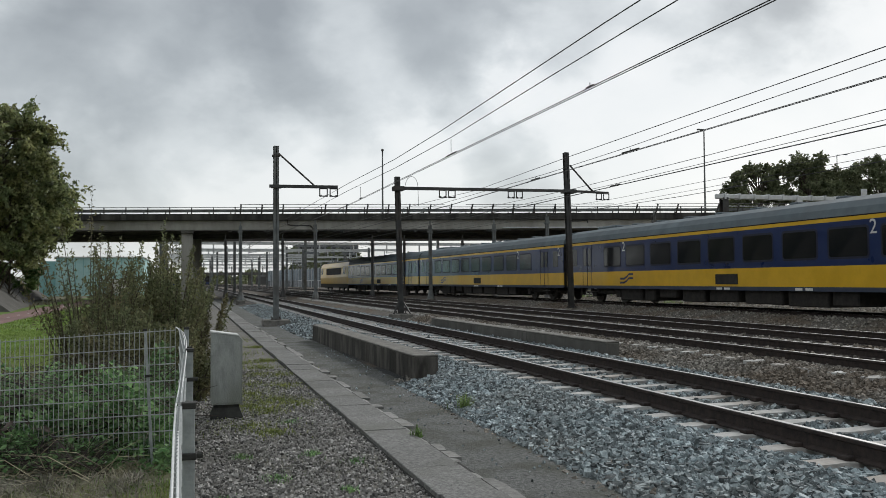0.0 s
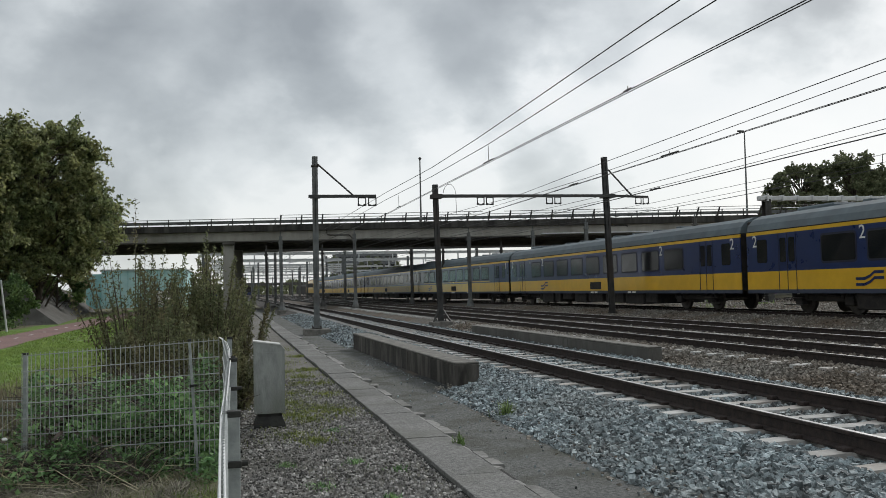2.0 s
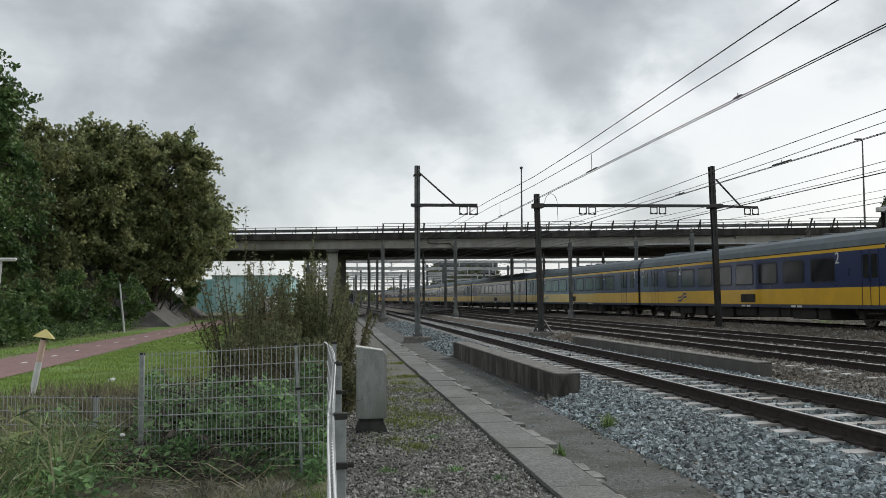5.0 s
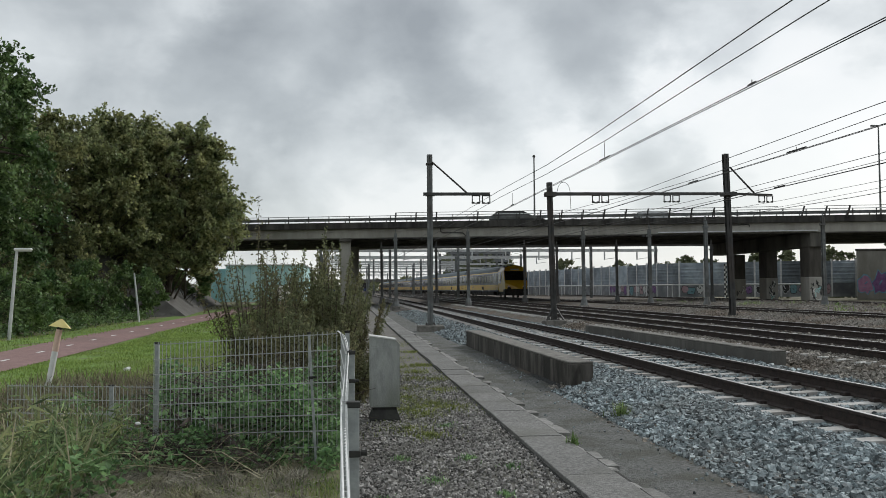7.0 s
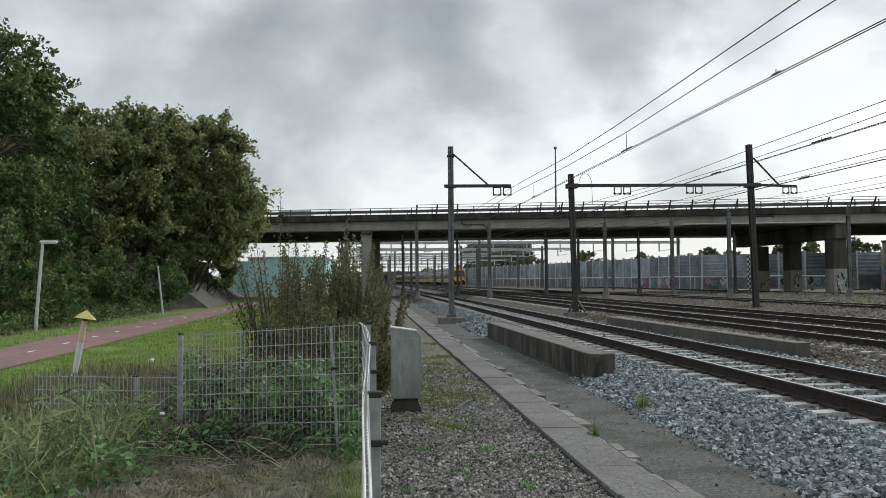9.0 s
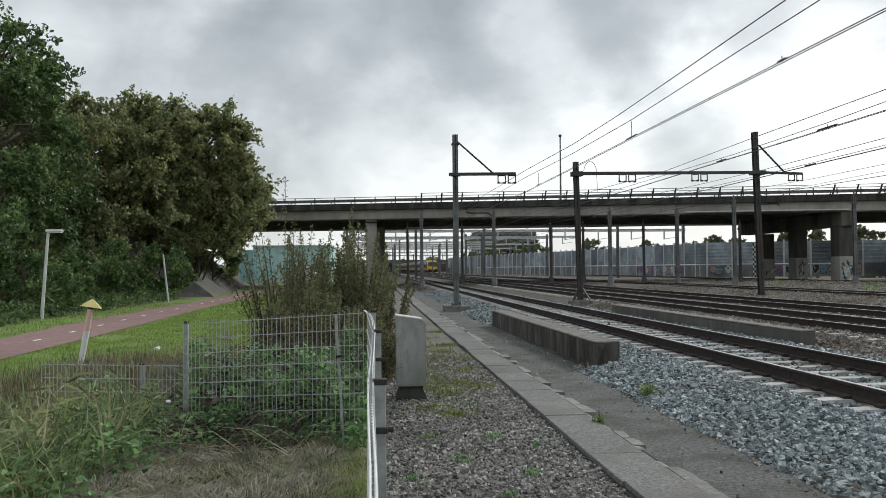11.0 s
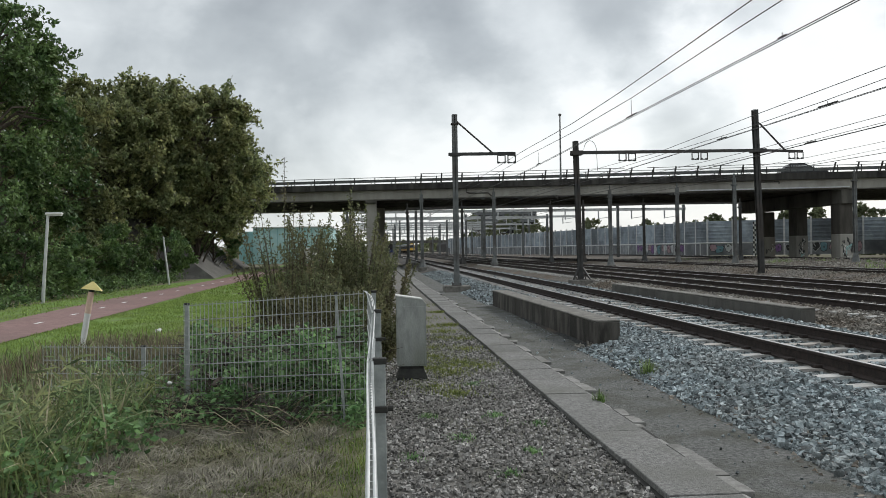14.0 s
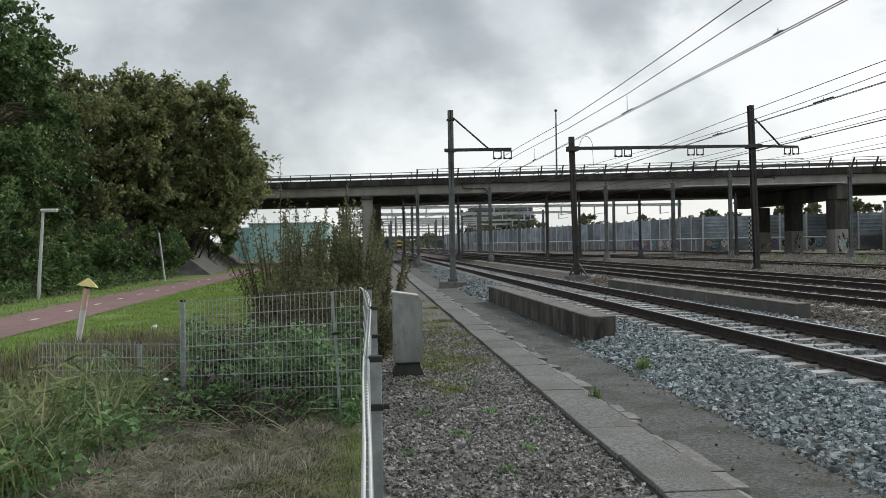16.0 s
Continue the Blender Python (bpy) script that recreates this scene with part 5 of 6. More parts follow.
def marker_post():
    s = thing("marker_post", "leaning white marker post with a yellow roof-shaped cap", "marker post", at=(-5.0, 15.5, -0.25))
    s.matrix_basis = pose(-5.02, 15.5, -0.2, 0, 9.5, 12)
    bm = B()
    bar(bm, (0, 0, 0), (0, 0, 0.85), 0.052, 10)
    part("post", bm, M_WHITE, s)
    bm = B()
    bar(bm, (0, 0, 0.85), (0, 0, 1.22), 0.053, 10)
    part("faded_band", bm, M_ORANGE, s)
    bm = B()
    vs = [bm.verts.new(v) for v in ((-0.17, -0.10, 1.26), (0.17, -0.10, 1.26), (0.17, 0.10, 1.26), (-0.17, 0.10, 1.26), (-0.01, 0, 1.40), (0.02, 0, 1.40))]
    for q in ((3, 2, 1, 0), (0, 1, 5, 4), (2, 3, 4, 5), (1, 2, 5), (3, 0, 4)):
        bm.faces.new([vs[i] for i in q])
    part("cap", bm, M_SIGNY, s, "yellow roof-shaped cap")
    bm = B()
    bar(bm, (0, 0, 1.22), (0, 0, 1.27), 0.04, 8)
    part("neck", bm, M_PLINTH, s)


marker_post()


def path_lamp(x, y, h):
    l = thing("path_lamp", "pale post-top lamp beside the cycle path", "street lamp", at=(x, y, -0.12))
    bm = B()
    bar(bm, (0.1, 0, 0), (0.33, 0, h), 0.065, 8, 0.05)
    part("pole", bm, M_STEELLT, l)
    bm = B()
    quad_box(bm, 0.24, -0.1, h - 0.02, 0.86, 0.1, h + 0.08, 0.035)
    part("head", bm, M_WHITE, l)
    bm = B()
    quad_box(bm, 0.34, -0.07, h - 0.045, 0.82, 0.07, h - 0.02)
    part("diffuser", bm, M_CABTOP, l)


path_lamp(-12.2, 33.4, 3.25)
bm = B()
bar(bm, (0, 0, -0.1), (-0.3, 0, 2.7), 0.06, 8, 0.045)
o = thing("leaning_pole", "thin pale leaning pole beside the cycle path", "pole", at=(-11.45, 50.7, -0.1))
part("pole", bm, M_STEELLT, o)


def bridge_lamp(x, y, z0, h, arm=0.5, side=-1):
    l = thing("street_lamp", "tall thin street lamp on the viaduct", "street lamp", "viaduct lamps", at=(x, y, z0))
    bm = B()
    bar(bm, (0, 0, 0), (0, 0, h), 0.09, 8, 0.06)
    part("pole", bm, M_STEEL, l)
    bm = B()
    if arm:
        bar(bm, (0, 0, h), (side * arm, 0, h + 0.12), 0.05, 6)
        quad_box(bm, side * arm - 0.35, -0.12, h + 0.06, side * arm + 0.35, 0.12, h + 0.2, 0.04)
    else:
        bar(bm, (0, 0, h - 0.02), (0, 0, h + 0.12), 0.10, 10, 0.16)
        bar(bm, (0, 0, h + 0.12), (0, 0, h + 0.22), 0.16, 10, 0.07)
    part("head", bm, M_STEEL, l)


# ---- plants ----
def leaf_mesh(name, pts, size, material, seed, long=1.5, flat=0.0):
    """Folded pointed leaves, two triangles each side of the rib, at the given places."""
    rng = np.random.default_rng(seed)
    n = len(pts)
    s = size * (0.6 + 0.8 * rng.random((n, 1)))
    d = rng.normal(size=(n, 3))
    d[:, 2] *= 1 - flat
    d /= np.linalg.norm(d, axis=1, keepdims=True)
    u = np.cross(d, rng.normal(size=(n, 3)))
    u /= np.linalg.norm(u, axis=1, keepdims=True) + 1e-9
    w = np.cross(d, u)
    p = np.asarray(pts)
    v = np.stack([p - d * s * long * 0.5, p + u * s * 0.42 + w * s * 0.12, p + d * s * long * 0.5, p - u * s * 0.42 + w * s * 0.12], 1).reshape(-1, 3)
    i = np.arange(n)[:, None] * 4
    f = np.concatenate([i + [0, 1, 2], i + [0, 2, 3]], 1).reshape(-1, 3)
    return raw_mesh(name, v, f, material)


def tree(name, x, y, h, r, seed, material, n_leaf=9000, leaf=0.22, low=0.18, label="broad leafy tree with an uneven crown", z0=-0.12, clumps=46, squash=1.0, square=2.2, lean=0.0):
    rng = np.random.default_rng(seed)
    t = thing(name, label, "tree", "trees", at=(x, y, z0))
    bm = B()
    top = Vector((rng.uniform(-0.4, 0.4), rng.uniform(-0.4, 0.4), h * 0.8))
    pts = [Vector((0, 0, -0.2)), Vector((0.05 * r, 0, h * 0.25)), Vector((top.x * 0.6, top.y * 0.6, h * 0.55)), top]
    rad = [0.035 * h * 0.55, 0.026 * h * 0.55, 0.016 * h * 0.55, 0.03]
    for a, b, ra, rb in zip(pts, pts[1:], rad, rad[1:]):
        bar(bm, a, b, ra, 8, rb)
    centres = []
    for i in range(clumps):
        zc = low + (1 - low) * rng.random() ** 0.85
        rr = r * math.sqrt(max(0.05, 1 - (2 * abs(zc - 0.52)) ** square)) * (0.30 + 0.80 * rng.random() ** 0.55)
        a = rng.random() * 6.283
        c = Vector((math.cos(a) * rr * squash + lean * zc, math.sin(a) * rr, h * zc * 0.97))
        centres.append(c)
        k = min(2, max(0, int(zc * 2.6)))
        s = pts[k].lerp(pts[k + 1], rng.random())
        if s.z > c.z:
            s = pts[0].lerp(pts[1], 0.9)
        mid = s.lerp(c, 0.5) + Vector((0, 0, 0.06 * h))
        bar(bm, s, mid, 0.006 * h, 5, 0.004 * h)
        bar(bm, mid, c, 0.004 * h, 5, 0.012)
    part("trunk", bm, M_BARK, t)
    sprays = 16
    per = n_leaf // (clumps * sprays)
    P = []
    for c in centres:
        cr = r * rng.uniform(0.16, 0.36)
        out = np.array((c.x, c.y, 0.35 * (c.z - 0.45 * h)))
        out /= np.linalg.norm(out) + 1e-6
        for k in range(sprays):
            d = rng.normal(size=3) + 0.55 * out
            d /= np.linalg.norm(d)
            l = cr * (0.45 + 0.75 * rng.random())
            u = 0.15 + 0.85 * rng.random((per, 1)) ** 0.8
            q = d * l * u + rng.normal(size=(per, 3)) * cr * 0.14 * (1.2 - 0.75 * u)
            q[:, 2] -= 0.18 * cr * u[:, 0] ** 2
            P.append(q + np.array(c[:]))
    P = np.concatenate(P)
    P = P[P[:, 2] > 0.05]
    part("crown", leaf_mesh("crown", P, leaf, material, seed + 1), material, t)
    return t


def shrub(name, x, y, h, r, seed, material, n_leaf=4000, leaf=0.07, label="", stems=26, z0=-0.05, spread=0.6, long=2.2):
    """Many thin upright stems with leaves along them."""
    rng = np.random.default_rng(seed)
    t = thing(name, label, "shrub", "shrubs", at=(x, y, z0))
    bm = B()
    P = []
    for i in range(stems):
        a, rr = rng.random() * 6.283, r * math.sqrt(rng.random())
        b0 = Vector((math.cos(a) * rr * 0.35, math.sin(a) * rr * 0.35, 0))
        hh = h * (0.55 + 0.45 * rng.random()) * (1 - 0.35 * rr / r)
        b1 = Vector((math.cos(a) * rr + rng.normal() * 0.08, math.sin(a) * rr + rng.normal() * 0.08, hh))
        mid = b0.lerp(b1, 0.5) + Vector((0, 0, hh * 0.08))
        bar(bm, b0, mid, 0.012, 4, 0.008)
        bar(bm, mid, b1, 0.008, 4, 0.003)
        m = n_leaf // stems
        k = 0.12 + 0.88 * rng.random(m)
        q = np.array([b0[:]]) * (1 - k[:, None]) + np.array([b1[:]]) * k[:, None]
        q += rng.normal(size=(m, 3)) * (spread * r * 0.22 * (1.15 - k[:, None]))
        P.append(q)
    part("twig_tangle", bm, M_BARK, t)["kind"] = "stuff"
    part("leaves", leaf_mesh("leaves", np.concatenate(P), leaf, material, seed + 1, long), material, t)
    return t


def blades(name, n, place, hmin, hmax, width, material, label, seed, bend=0.5, category="grass", comb=0.0):
    """Grass blades of two bent pieces each, joined. place(rng, n) gives x, y and z."""
    rng = np.random.default_rng(seed)
    x, y, z = place(rng, n)
    n = len(x)
    h = hmin + (hmax - hmin) * rng.random(n) ** 1.4
    a = rng.random(n) * 6.283
    if comb:
        swirl = np.array([noise.noise((float(p) * 1.1, float(q) * 1.1, 17.0)) for p, q in zip(x, y)])
        a = np.where(rng.random(n) < comb, 5.0 * swirl + 0.35 * rng.normal(size=n) + np.where(rng.random(n) < 0.3, 3.14, 0.0), a)
    lean = bend * h * (0.15 + 0.85 * rng.random(n))
    dx, dy = np.cos(a), np.sin(a)
    wf = width * (0.6 + 0.8 * rng.random(n))
    o = np.stack([-dy * wf, dx * wf, 0 * wf], -1)
    b = np.stack([x, y, z], -1)
    droop = 0.5 * np.minimum(1.0, lean / h)
    rings = []
    for t, w in ((0, 1.0), (0.4, 0.95), (0.75, 0.7)):
        c = b + np.stack([dx * lean * t ** 1.8, dy * lean * t ** 1.8, h * (t - droop * t ** 2.6)], -1)
        rings += [c - o * w, c + o * w]
    rings.append(b + np.stack([dx * lean, dy * lean, h * (1 - droop)], -1))
    v = np.stack(rings, 1).reshape(-1, 3)
    i = np.arange(n)[:, None] * 7
    f = np.concatenate([i + [0, 1, 3], i + [0, 3, 2], i + [2, 3, 5], i + [2, 5, 4], i + [4, 5, 6]], 1).reshape(-1, 3)
    return tagged(new(name, raw_mesh(name, v, f, material)), label, category, kind="stuff")


tree("oak_tree", -13.6, 69, 14.2, 4.75, 11, M_LEAF, 92000, 0.19, 0.24, "autumn-tinted oak with a ragged dark crown beside the viaduct", clumps=150, square=4.0, lean=0.1)
tree("oak_tree", -18.2, 66, 14.0, 5.4, 12, M_LEAF, 70000, 0.18, 0.10, "tall dark oak in the roadside wood", clumps=120, square=3.0)
tree("oak_tree", -22.5, 60, 14.6, 5.8, 13, M_LEAF, 40000, 0.18, 0.08, "dark oak in the roadside wood", clumps=95)
tree("ash_tree", -18.6, 43, 13.6, 4.6, 14, M_LEAF2, 56000, 0.15, 0.1, "tall green ash at the edge of the wood", clumps=120, square=3.0)
tree("ash_tree", -27, 50, 15.5, 6, 15, M_LEAF2, 18000, 0.19, 0.08, "green ash deep in the wood")
tree("oak_tree", -32, 62, 16, 6, 16, M_LEAF, 14000, 0.24, 0.05, "dark oak deep in the wood")
tree("oak_tree", -17.5, 79, 13.6, 5.0, 17, M_LEAF, 30000, 0.24, 0.1, "oak standing behind the others at the viaduct")
tree("oak_tree", -25, 74, 14, 6, 18, M_LEAF, 14000, 0.24, 0.05, "oak in the back of the wood")
for i, (x, y, h, r) in enumerate(((-14.2, 53, 3.4, 2.6), (-18, 50, 3.8, 3.2), (-14.0, 44, 2.6, 2.1), (-21, 46, 4.2, 3.2), (-13.4, 57.5, 3.0, 1.9), (-16.4, 59, 3.8, 2.4), (-13.6, 76, 5.2, 2.3), (-14.3, 37, 2.4, 2.2), (-20, 36, 3.6, 2.8), (-24, 40, 4.5, 3))):
    tree("undergrowth_bush", x, y, h, r, 40 + i, M_LEAF if i in (1, 3, 5, 9) else M_LEAF2, 12000, 0.115, 0.02, "dense dark bush at the edge of the wood", clumps=30)
shrub("willow_shrub", -0.35, 15.4, 3.05, 0.75, 61, M_LEAF3, 19000, 0.027, "grey-green willow shrub behind the fence", 60)
shrub("willow_shrub", -1.45, 14.8, 3.35, 0.85, 62, M_LEAF3, 6800, 0.027, "thin twiggy willow shrub behind the fence", 34)
shrub("willow_shrub", -0.85, 13.4, 1.75, 0.95, 63, M_LEAF3, 16000, 0.027, "low dense willow shrub behind the fence", 60)
shrub("willow_shrub", 0.2, 17.0, 2.6, 0.6, 65, M_LEAF3, 9000, 0.028, "slender willow shrub beside the path", 36)
shrub("willow_shrub", -1.1, 16.5, 3.1, 0.9, 66, M_LEAF3, 12000, 0.028, "bushy willow shrub behind the fence", 44)
shrub("willow_shrub", 0.05, 13.0, 1.3, 0.4, 64, M_LEAF3, 4500, 0.027, "small willow shrub beside the cabinet", 26)


# ---- cars on the viaduct ----
def car(label, paint, length=4.2, height=1.48, van=False):
    c = thing("car", label, "car", "cars on the viaduct")
    l, w = length / 2, 0.86
    if van:
        prof = [(-l, 0.35), (-l, height - 0.12), (-l + 0.15, height), (l - 1.75, height), (l - 0.95, 1.15), (l - 0.1, 0.98), (l, 0.7), (l, 0.35)]
        glass = [(l - 2.3, 1.2), (l - 1.75, height - 0.12), (l - 1.55, height - 0.18), (l - 1.02, 1.2)]
    else:
        prof = [(-l, 0.32), (-l, 0.85), (-l + 0.25, 1.0), (-l + 0.75, height - 0.05), (-l + 1.1, height), (l - 2.1, height), (l - 1.15, 1.0), (l - 0.2, 0.84), (l, 0.62), (l, 0.32)]
        glass = [(-l + 0.55, 1.02), (-l + 0.95, height - 0.10), (l - 2.15, height - 0.10), (l - 1.35, 1.02)]
    bm = B()
    rows = [[bm.verts.new((x, y, z if z < 1.0 else z) if k == 0 else (x * 0.985, y, z - (0.03 if z > 1 else 0))) for x, z in prof] for y, k in ((-w, 1), (-w + 0.08, 0), (w - 0.08, 0), (w, 1))]
    for a, b in zip(rows, rows[1:]):
        for i in range(len(prof)):
            j = (i + 1) % len(prof)
            bm.faces.new((a[i], a[j], b[j], b[i]))
    bm.faces.new(rows[0][::-1])
    bm.faces.new(rows[-1])
    part("body", bm, paint, c)
    for s in (-1, 1):
        bm = B()
        a = [bm.verts.new((x, s * (w + 0.004), z)) for x, z in glass]
        b = [bm.verts.new((x, s * (w - 0.03), z)) for x, z in glass]
        for i in range(4):
            j = (i + 1) % 4
            bm.faces.new((a[i], a[j], b[j], b[i]))
        bm.faces.new(a)
        part("side_window", bm, M_GLASSDK, c)
        for x in (-l + 0.8, l - 0.85):
            bm = B()
            bar(bm, (x, s * (w - 0.16), 0.32), (x, s * (w + 0.02), 0.32), 0.32, 16)
            wh = part("wheel", bm, M_TYRE, c)
            bm = B()
            bar(bm, (x, s * (w + 0.015), 0.32), (x, s * (w + 0.03), 0.32), 0.19, 12)
            part("rim", bm, M_STEELLT, wh)
    bm = B()
    quad_box(bm, l - 0.04, -0.7, 0.6, l + 0.01, -0.4, 0.76)
    quad_box(bm, l - 0.04, 0.4, 0.6, l + 0.01, 0.7, 0.76)
    part("headlamp", bm, M_WHITE, c)
    return c


CARS = [(car("dark hatchback driving over the viaduct", M_CARDK), 3.6, [(0, -230.0), (11.5, -6.7), (12.5, 13.4), (14, 40.4), (16, 76.5)]),
        (car("dark estate car driving over the viaduct", M_CARDK, 5.4, 1.5), 3.6, [(0, -141.8), (6.5, 5.1), (16, 219.8)]),
        (car("silver van driving over the viaduct", M_CARLT, 5.2, 2.3, True), 17.0, [(0, 181.0), (7, 30.0), (16, -164.0)])]

# ---- lamps on and behind the viaduct ----
bridge_lamp(17.65, 81.5, 8.0, 6.0, 0.0)
bridge_lamp(47.9, 74.5, 8.0, 8.0, 0.4)
bridge_lamp(97.6, 115, 8.0, 13.0, -1.6)
bridge_lamp(-13.1, 90, 8.0, 9.3, 0.0)
bm = B()
for i in range(9):
    a0, a1 = i * 0.35, (i + 1) * 0.35
    bar(bm, (18.1 + 0.55 * math.cos(3.0 - a0), 72, 9.6 + 0.9 * math.sin(3.0 - a0)), (18.1 + 0.55 * math.cos(3.0 - a1), 72, 9.6 + 0.9 * math.sin(3.0 - a1)), 0.02)
bar(bm, (18.1 + 0.55 * math.cos(3.0 - 3.15), 72, 9.5), (18.7, 72, 8.0), 0.02)
tagged(part("jumper_cable", bm, M_WIRE), "curled jumper cable above the portal", "cable")

# ---- pale signal gantry beyond the train ----
gan = thing("signal_gantry", "pale steel signal gantry on a dark column", "gantry")
bm = B()
quad_box(bm, 34.3, 51.8, 7.12, 48.5, 52.2, 7.42, 0.03)
for i in range(12):
    quad_box(bm, 34.8 + i * 1.15, 51.7, 7.08, 34.9 + i * 1.15, 52.3, 7.48)
part("beam", bm, M_STEELLT, gan)
for x in (34.9, 48.0):
    bm = B()
    h_column(bm, x, 52, 0, x, 52, 7.2, 0.22)
    part("column", bm, M_STEELDK, gan)
bm = B()
quad_box(bm, 40.4, 51.6, 6.5, 40.9, 51.75, 7.1)
part("signal_head", bm, M_STEELLT, gan)
bm = B()
quad_box(bm, 45.9, 51.6, 7.45, 46.3, 51.75, 8.0)
part("signal_head", bm, M_STEELLT, gan)

# ---- noise barrier ----
barrier = tagged(new("noise_barrier"), "tall grey-blue noise barrier with pale posts and graffiti", "noise barrier", kind="structure")
LINE = [(120, 92), (76, 99), (57, 104), (43.6, 112), (35.6, 165), (27.8, 219), (22.5, 262)]
bm = B()
quad_box(bm, 0.05, -0.05, 1.75, 2.95, 0.05, 4.85)
for k in range(6):
    quad_box(bm, 0.06, -0.10, 1.86 + k * 0.5, 2.94, -0.05, 2.08 + k * 0.5, 0.03)
PANEL = mesh_of(bm, "barrier_panel", M_BARRIER)
bm = B()
quad_box(bm, 0.05, -0.09, -0.1, 2.95, 0.09, 1.75)
BASEP = mesh_of(bm, "barrier_base", mat("grey_barrier_base", (0.16, 0.17, 0.18), (0.27, 0.28, 0.29), 1.0, 0.85, bump=0.2, c3=(0.10, 0.11, 0.12), s3=0.4, a3=0.7, objrand=0.3, coords="World"))
bm = B()
quad_box(bm, -0.1, -0.13, -0.1, 0.1, 0.13, 5.1)
POSTP = mesh_of(bm, "barrier_post", M_STEELLT)
GRAF = [mat("graffiti_" + n, a, b, 2.0, 0.8, bump=0) for n, a, b in (("teal", (0.10, 0.20, 0.23), (0.17, 0.29, 0.32)), ("violet", (0.13, 0.07, 0.18), (0.24, 0.14, 0.28)), ("pale", (0.40, 0.42, 0.42), (0.55, 0.56, 0.56)), ("black", (0.02, 0.02, 0.02), (0.05, 0.05, 0.05)), ("pink", (0.30, 0.20, 0.22), (0.38, 0.27, 0.29)))]
rgb = random.Random(21)


def letter(parent, m, cx, cz, w, h, fill, line, rg, y=-0.094):
    """A sprayed letter-like shape with no meaning: a rounded blob, its outline, and a stroke or two, as thin coats of paint."""
    n = 14
    rim = []
    for k in range(n):
        a = 6.283 * k / n
        q = 1 + 0.22 * math.sin(3 * a + rg.random() * 6) + 0.10 * rg.uniform(-1, 1)
        rim.append((cx + w * q * math.cos(a), cz + h * q * math.sin(a)))
    for name, mt, grow, d in (("graffiti", line, 1.14, 0.004), ("graffiti", fill, 1.0, 0.008)):
        bm = B()
        vs = [bm.verts.new((cx + (x - cx) * grow, y - d, cz + (z - cz) * grow)) for x, z in rim]
        bm.faces.new(vs)
        part(name, bm, mt, parent, "sprayed graffiti shape").matrix_basis = m
    bm = B()
    for k in range(rg.randrange(1, 3)):
        x, z = cx + rg.uniform(-0.4, 0.2) * w, cz + rg.uniform(-0.5, 0.2) * h
        dx, dz, t = rg.uniform(0.1, 0.5) * w, rg.uniform(-0.1, 0.6) * h, 0.13 * w
        vs = [bm.verts.new(v) for v in ((x - t, y - 0.012, z), (x + t, y - 0.012, z), (x + dx + t, y - 0.012, z + dz), (x + dx - t, y - 0.012, z + dz))]
        bm.faces.new(vs)
    part("graffiti", bm, line, parent, "sprayed graffiti shape").matrix_basis = m


for (xa, ya), (xb, yb) in zip(LINE, LINE[1:]):
    d = Vector((xb - xa, yb - ya, 0))
    n = round(d.length / 3.0)
    ang = math.degrees(math.atan2(d.y, d.x))
    for i in range(n):
        m = pose(xa + d.x * i / n, ya + d.y * i / n, 0.45, 0, 0, ang) @ Matrix.Diagonal((d.length / n / 3.0, -1, 0.9, 1))
        for me in (PANEL, BASEP, POSTP):
            o = part(me.name.split(".")[0], me, None, barrier)
            o.matrix_basis = m
        if ya + d.y * i / n < 135 and xa + d.x * i / n < 80:
            for g in range(3 if rgb.random() < 0.65 else 0):
                cx, cz = 0.55 + 0.95 * g + rgb.uniform(-0.2, 0.2), rgb.uniform(0.75, 1.1)
                shade = rgb.randrange(len(GRAF))
                letter(barrier, m, cx, cz, rgb.uniform(0.35, 0.5), rgb.uniform(0.45, 0.7), GRAF[shade], GRAF[3 if shade != 3 else 2], rgb)
bm = B()
rl = [(55, 101), (41.8, 110), (33.6, 165), (26.0, 219)]
for (xa, ya), (xb, yb) in zip(rl, rl[1:]):
    bar(bm, (xa, ya, 1.95), (xb, yb, 1.95), 0.09, 6)
    n = int((yb - ya) / 6)
    for i in range(n):
        k = i / n
        bar(bm, (xa + (xb - xa) * k, ya + (yb - ya) * k, 0), (xa + (xb - xa) * k, ya + (yb - ya) * k, 1.95), 0.06, 5)
tagged(part("pipe_rail", bm, M_STEELLT), "long pale pipe rail before the noise barrier", "rail")

# a painted concrete wall before the end of the barrier
mural = tagged(new("wall_mural"), "pale concrete wall sprayed with violet and blue graffiti", "wall", kind="structure")
MW = pose(61.5, 100.6, 0.3, 0, 0, math.degrees(math.atan2(-5.0, 19.0)))
bm = B()
quad_box(bm, 0, 0, -0.3, 30, 0.4, 5.6, 0.03)
part("wall_section", bm, M_CONC, mural).matrix_basis = MW
bm = B()
quad_box(bm, -0.1, -0.08, 5.6, 30.1, 0.48, 5.85, 0.03)
part("wall_cap", bm, M_CONCDARK, mural).matrix_basis = MW
GRAF2 = [mat("mural_" + n, a, b, 2.0, 0.8, bump=0) for n, a, b in (("violet", (0.20, 0.09, 0.24), (0.32, 0.17, 0.36)), ("pink", (0.42, 0.20, 0.34), (0.55, 0.30, 0.44)), ("blue", (0.12, 0.30, 0.44), (0.22, 0.44, 0.58)))]
for i in range(17):
    letter(mural, MW, 0.9 + 1.65 * i, 1.45 + 0.25 * math.sin(i * 1.9), 0.78, 1.1 + 0.2 * math.sin(i), GRAF2[(1, 0, 1, 2, 0)[i % 5]], GRAF2[2 if i % 5 != 3 else 0], rgb, -0.004)
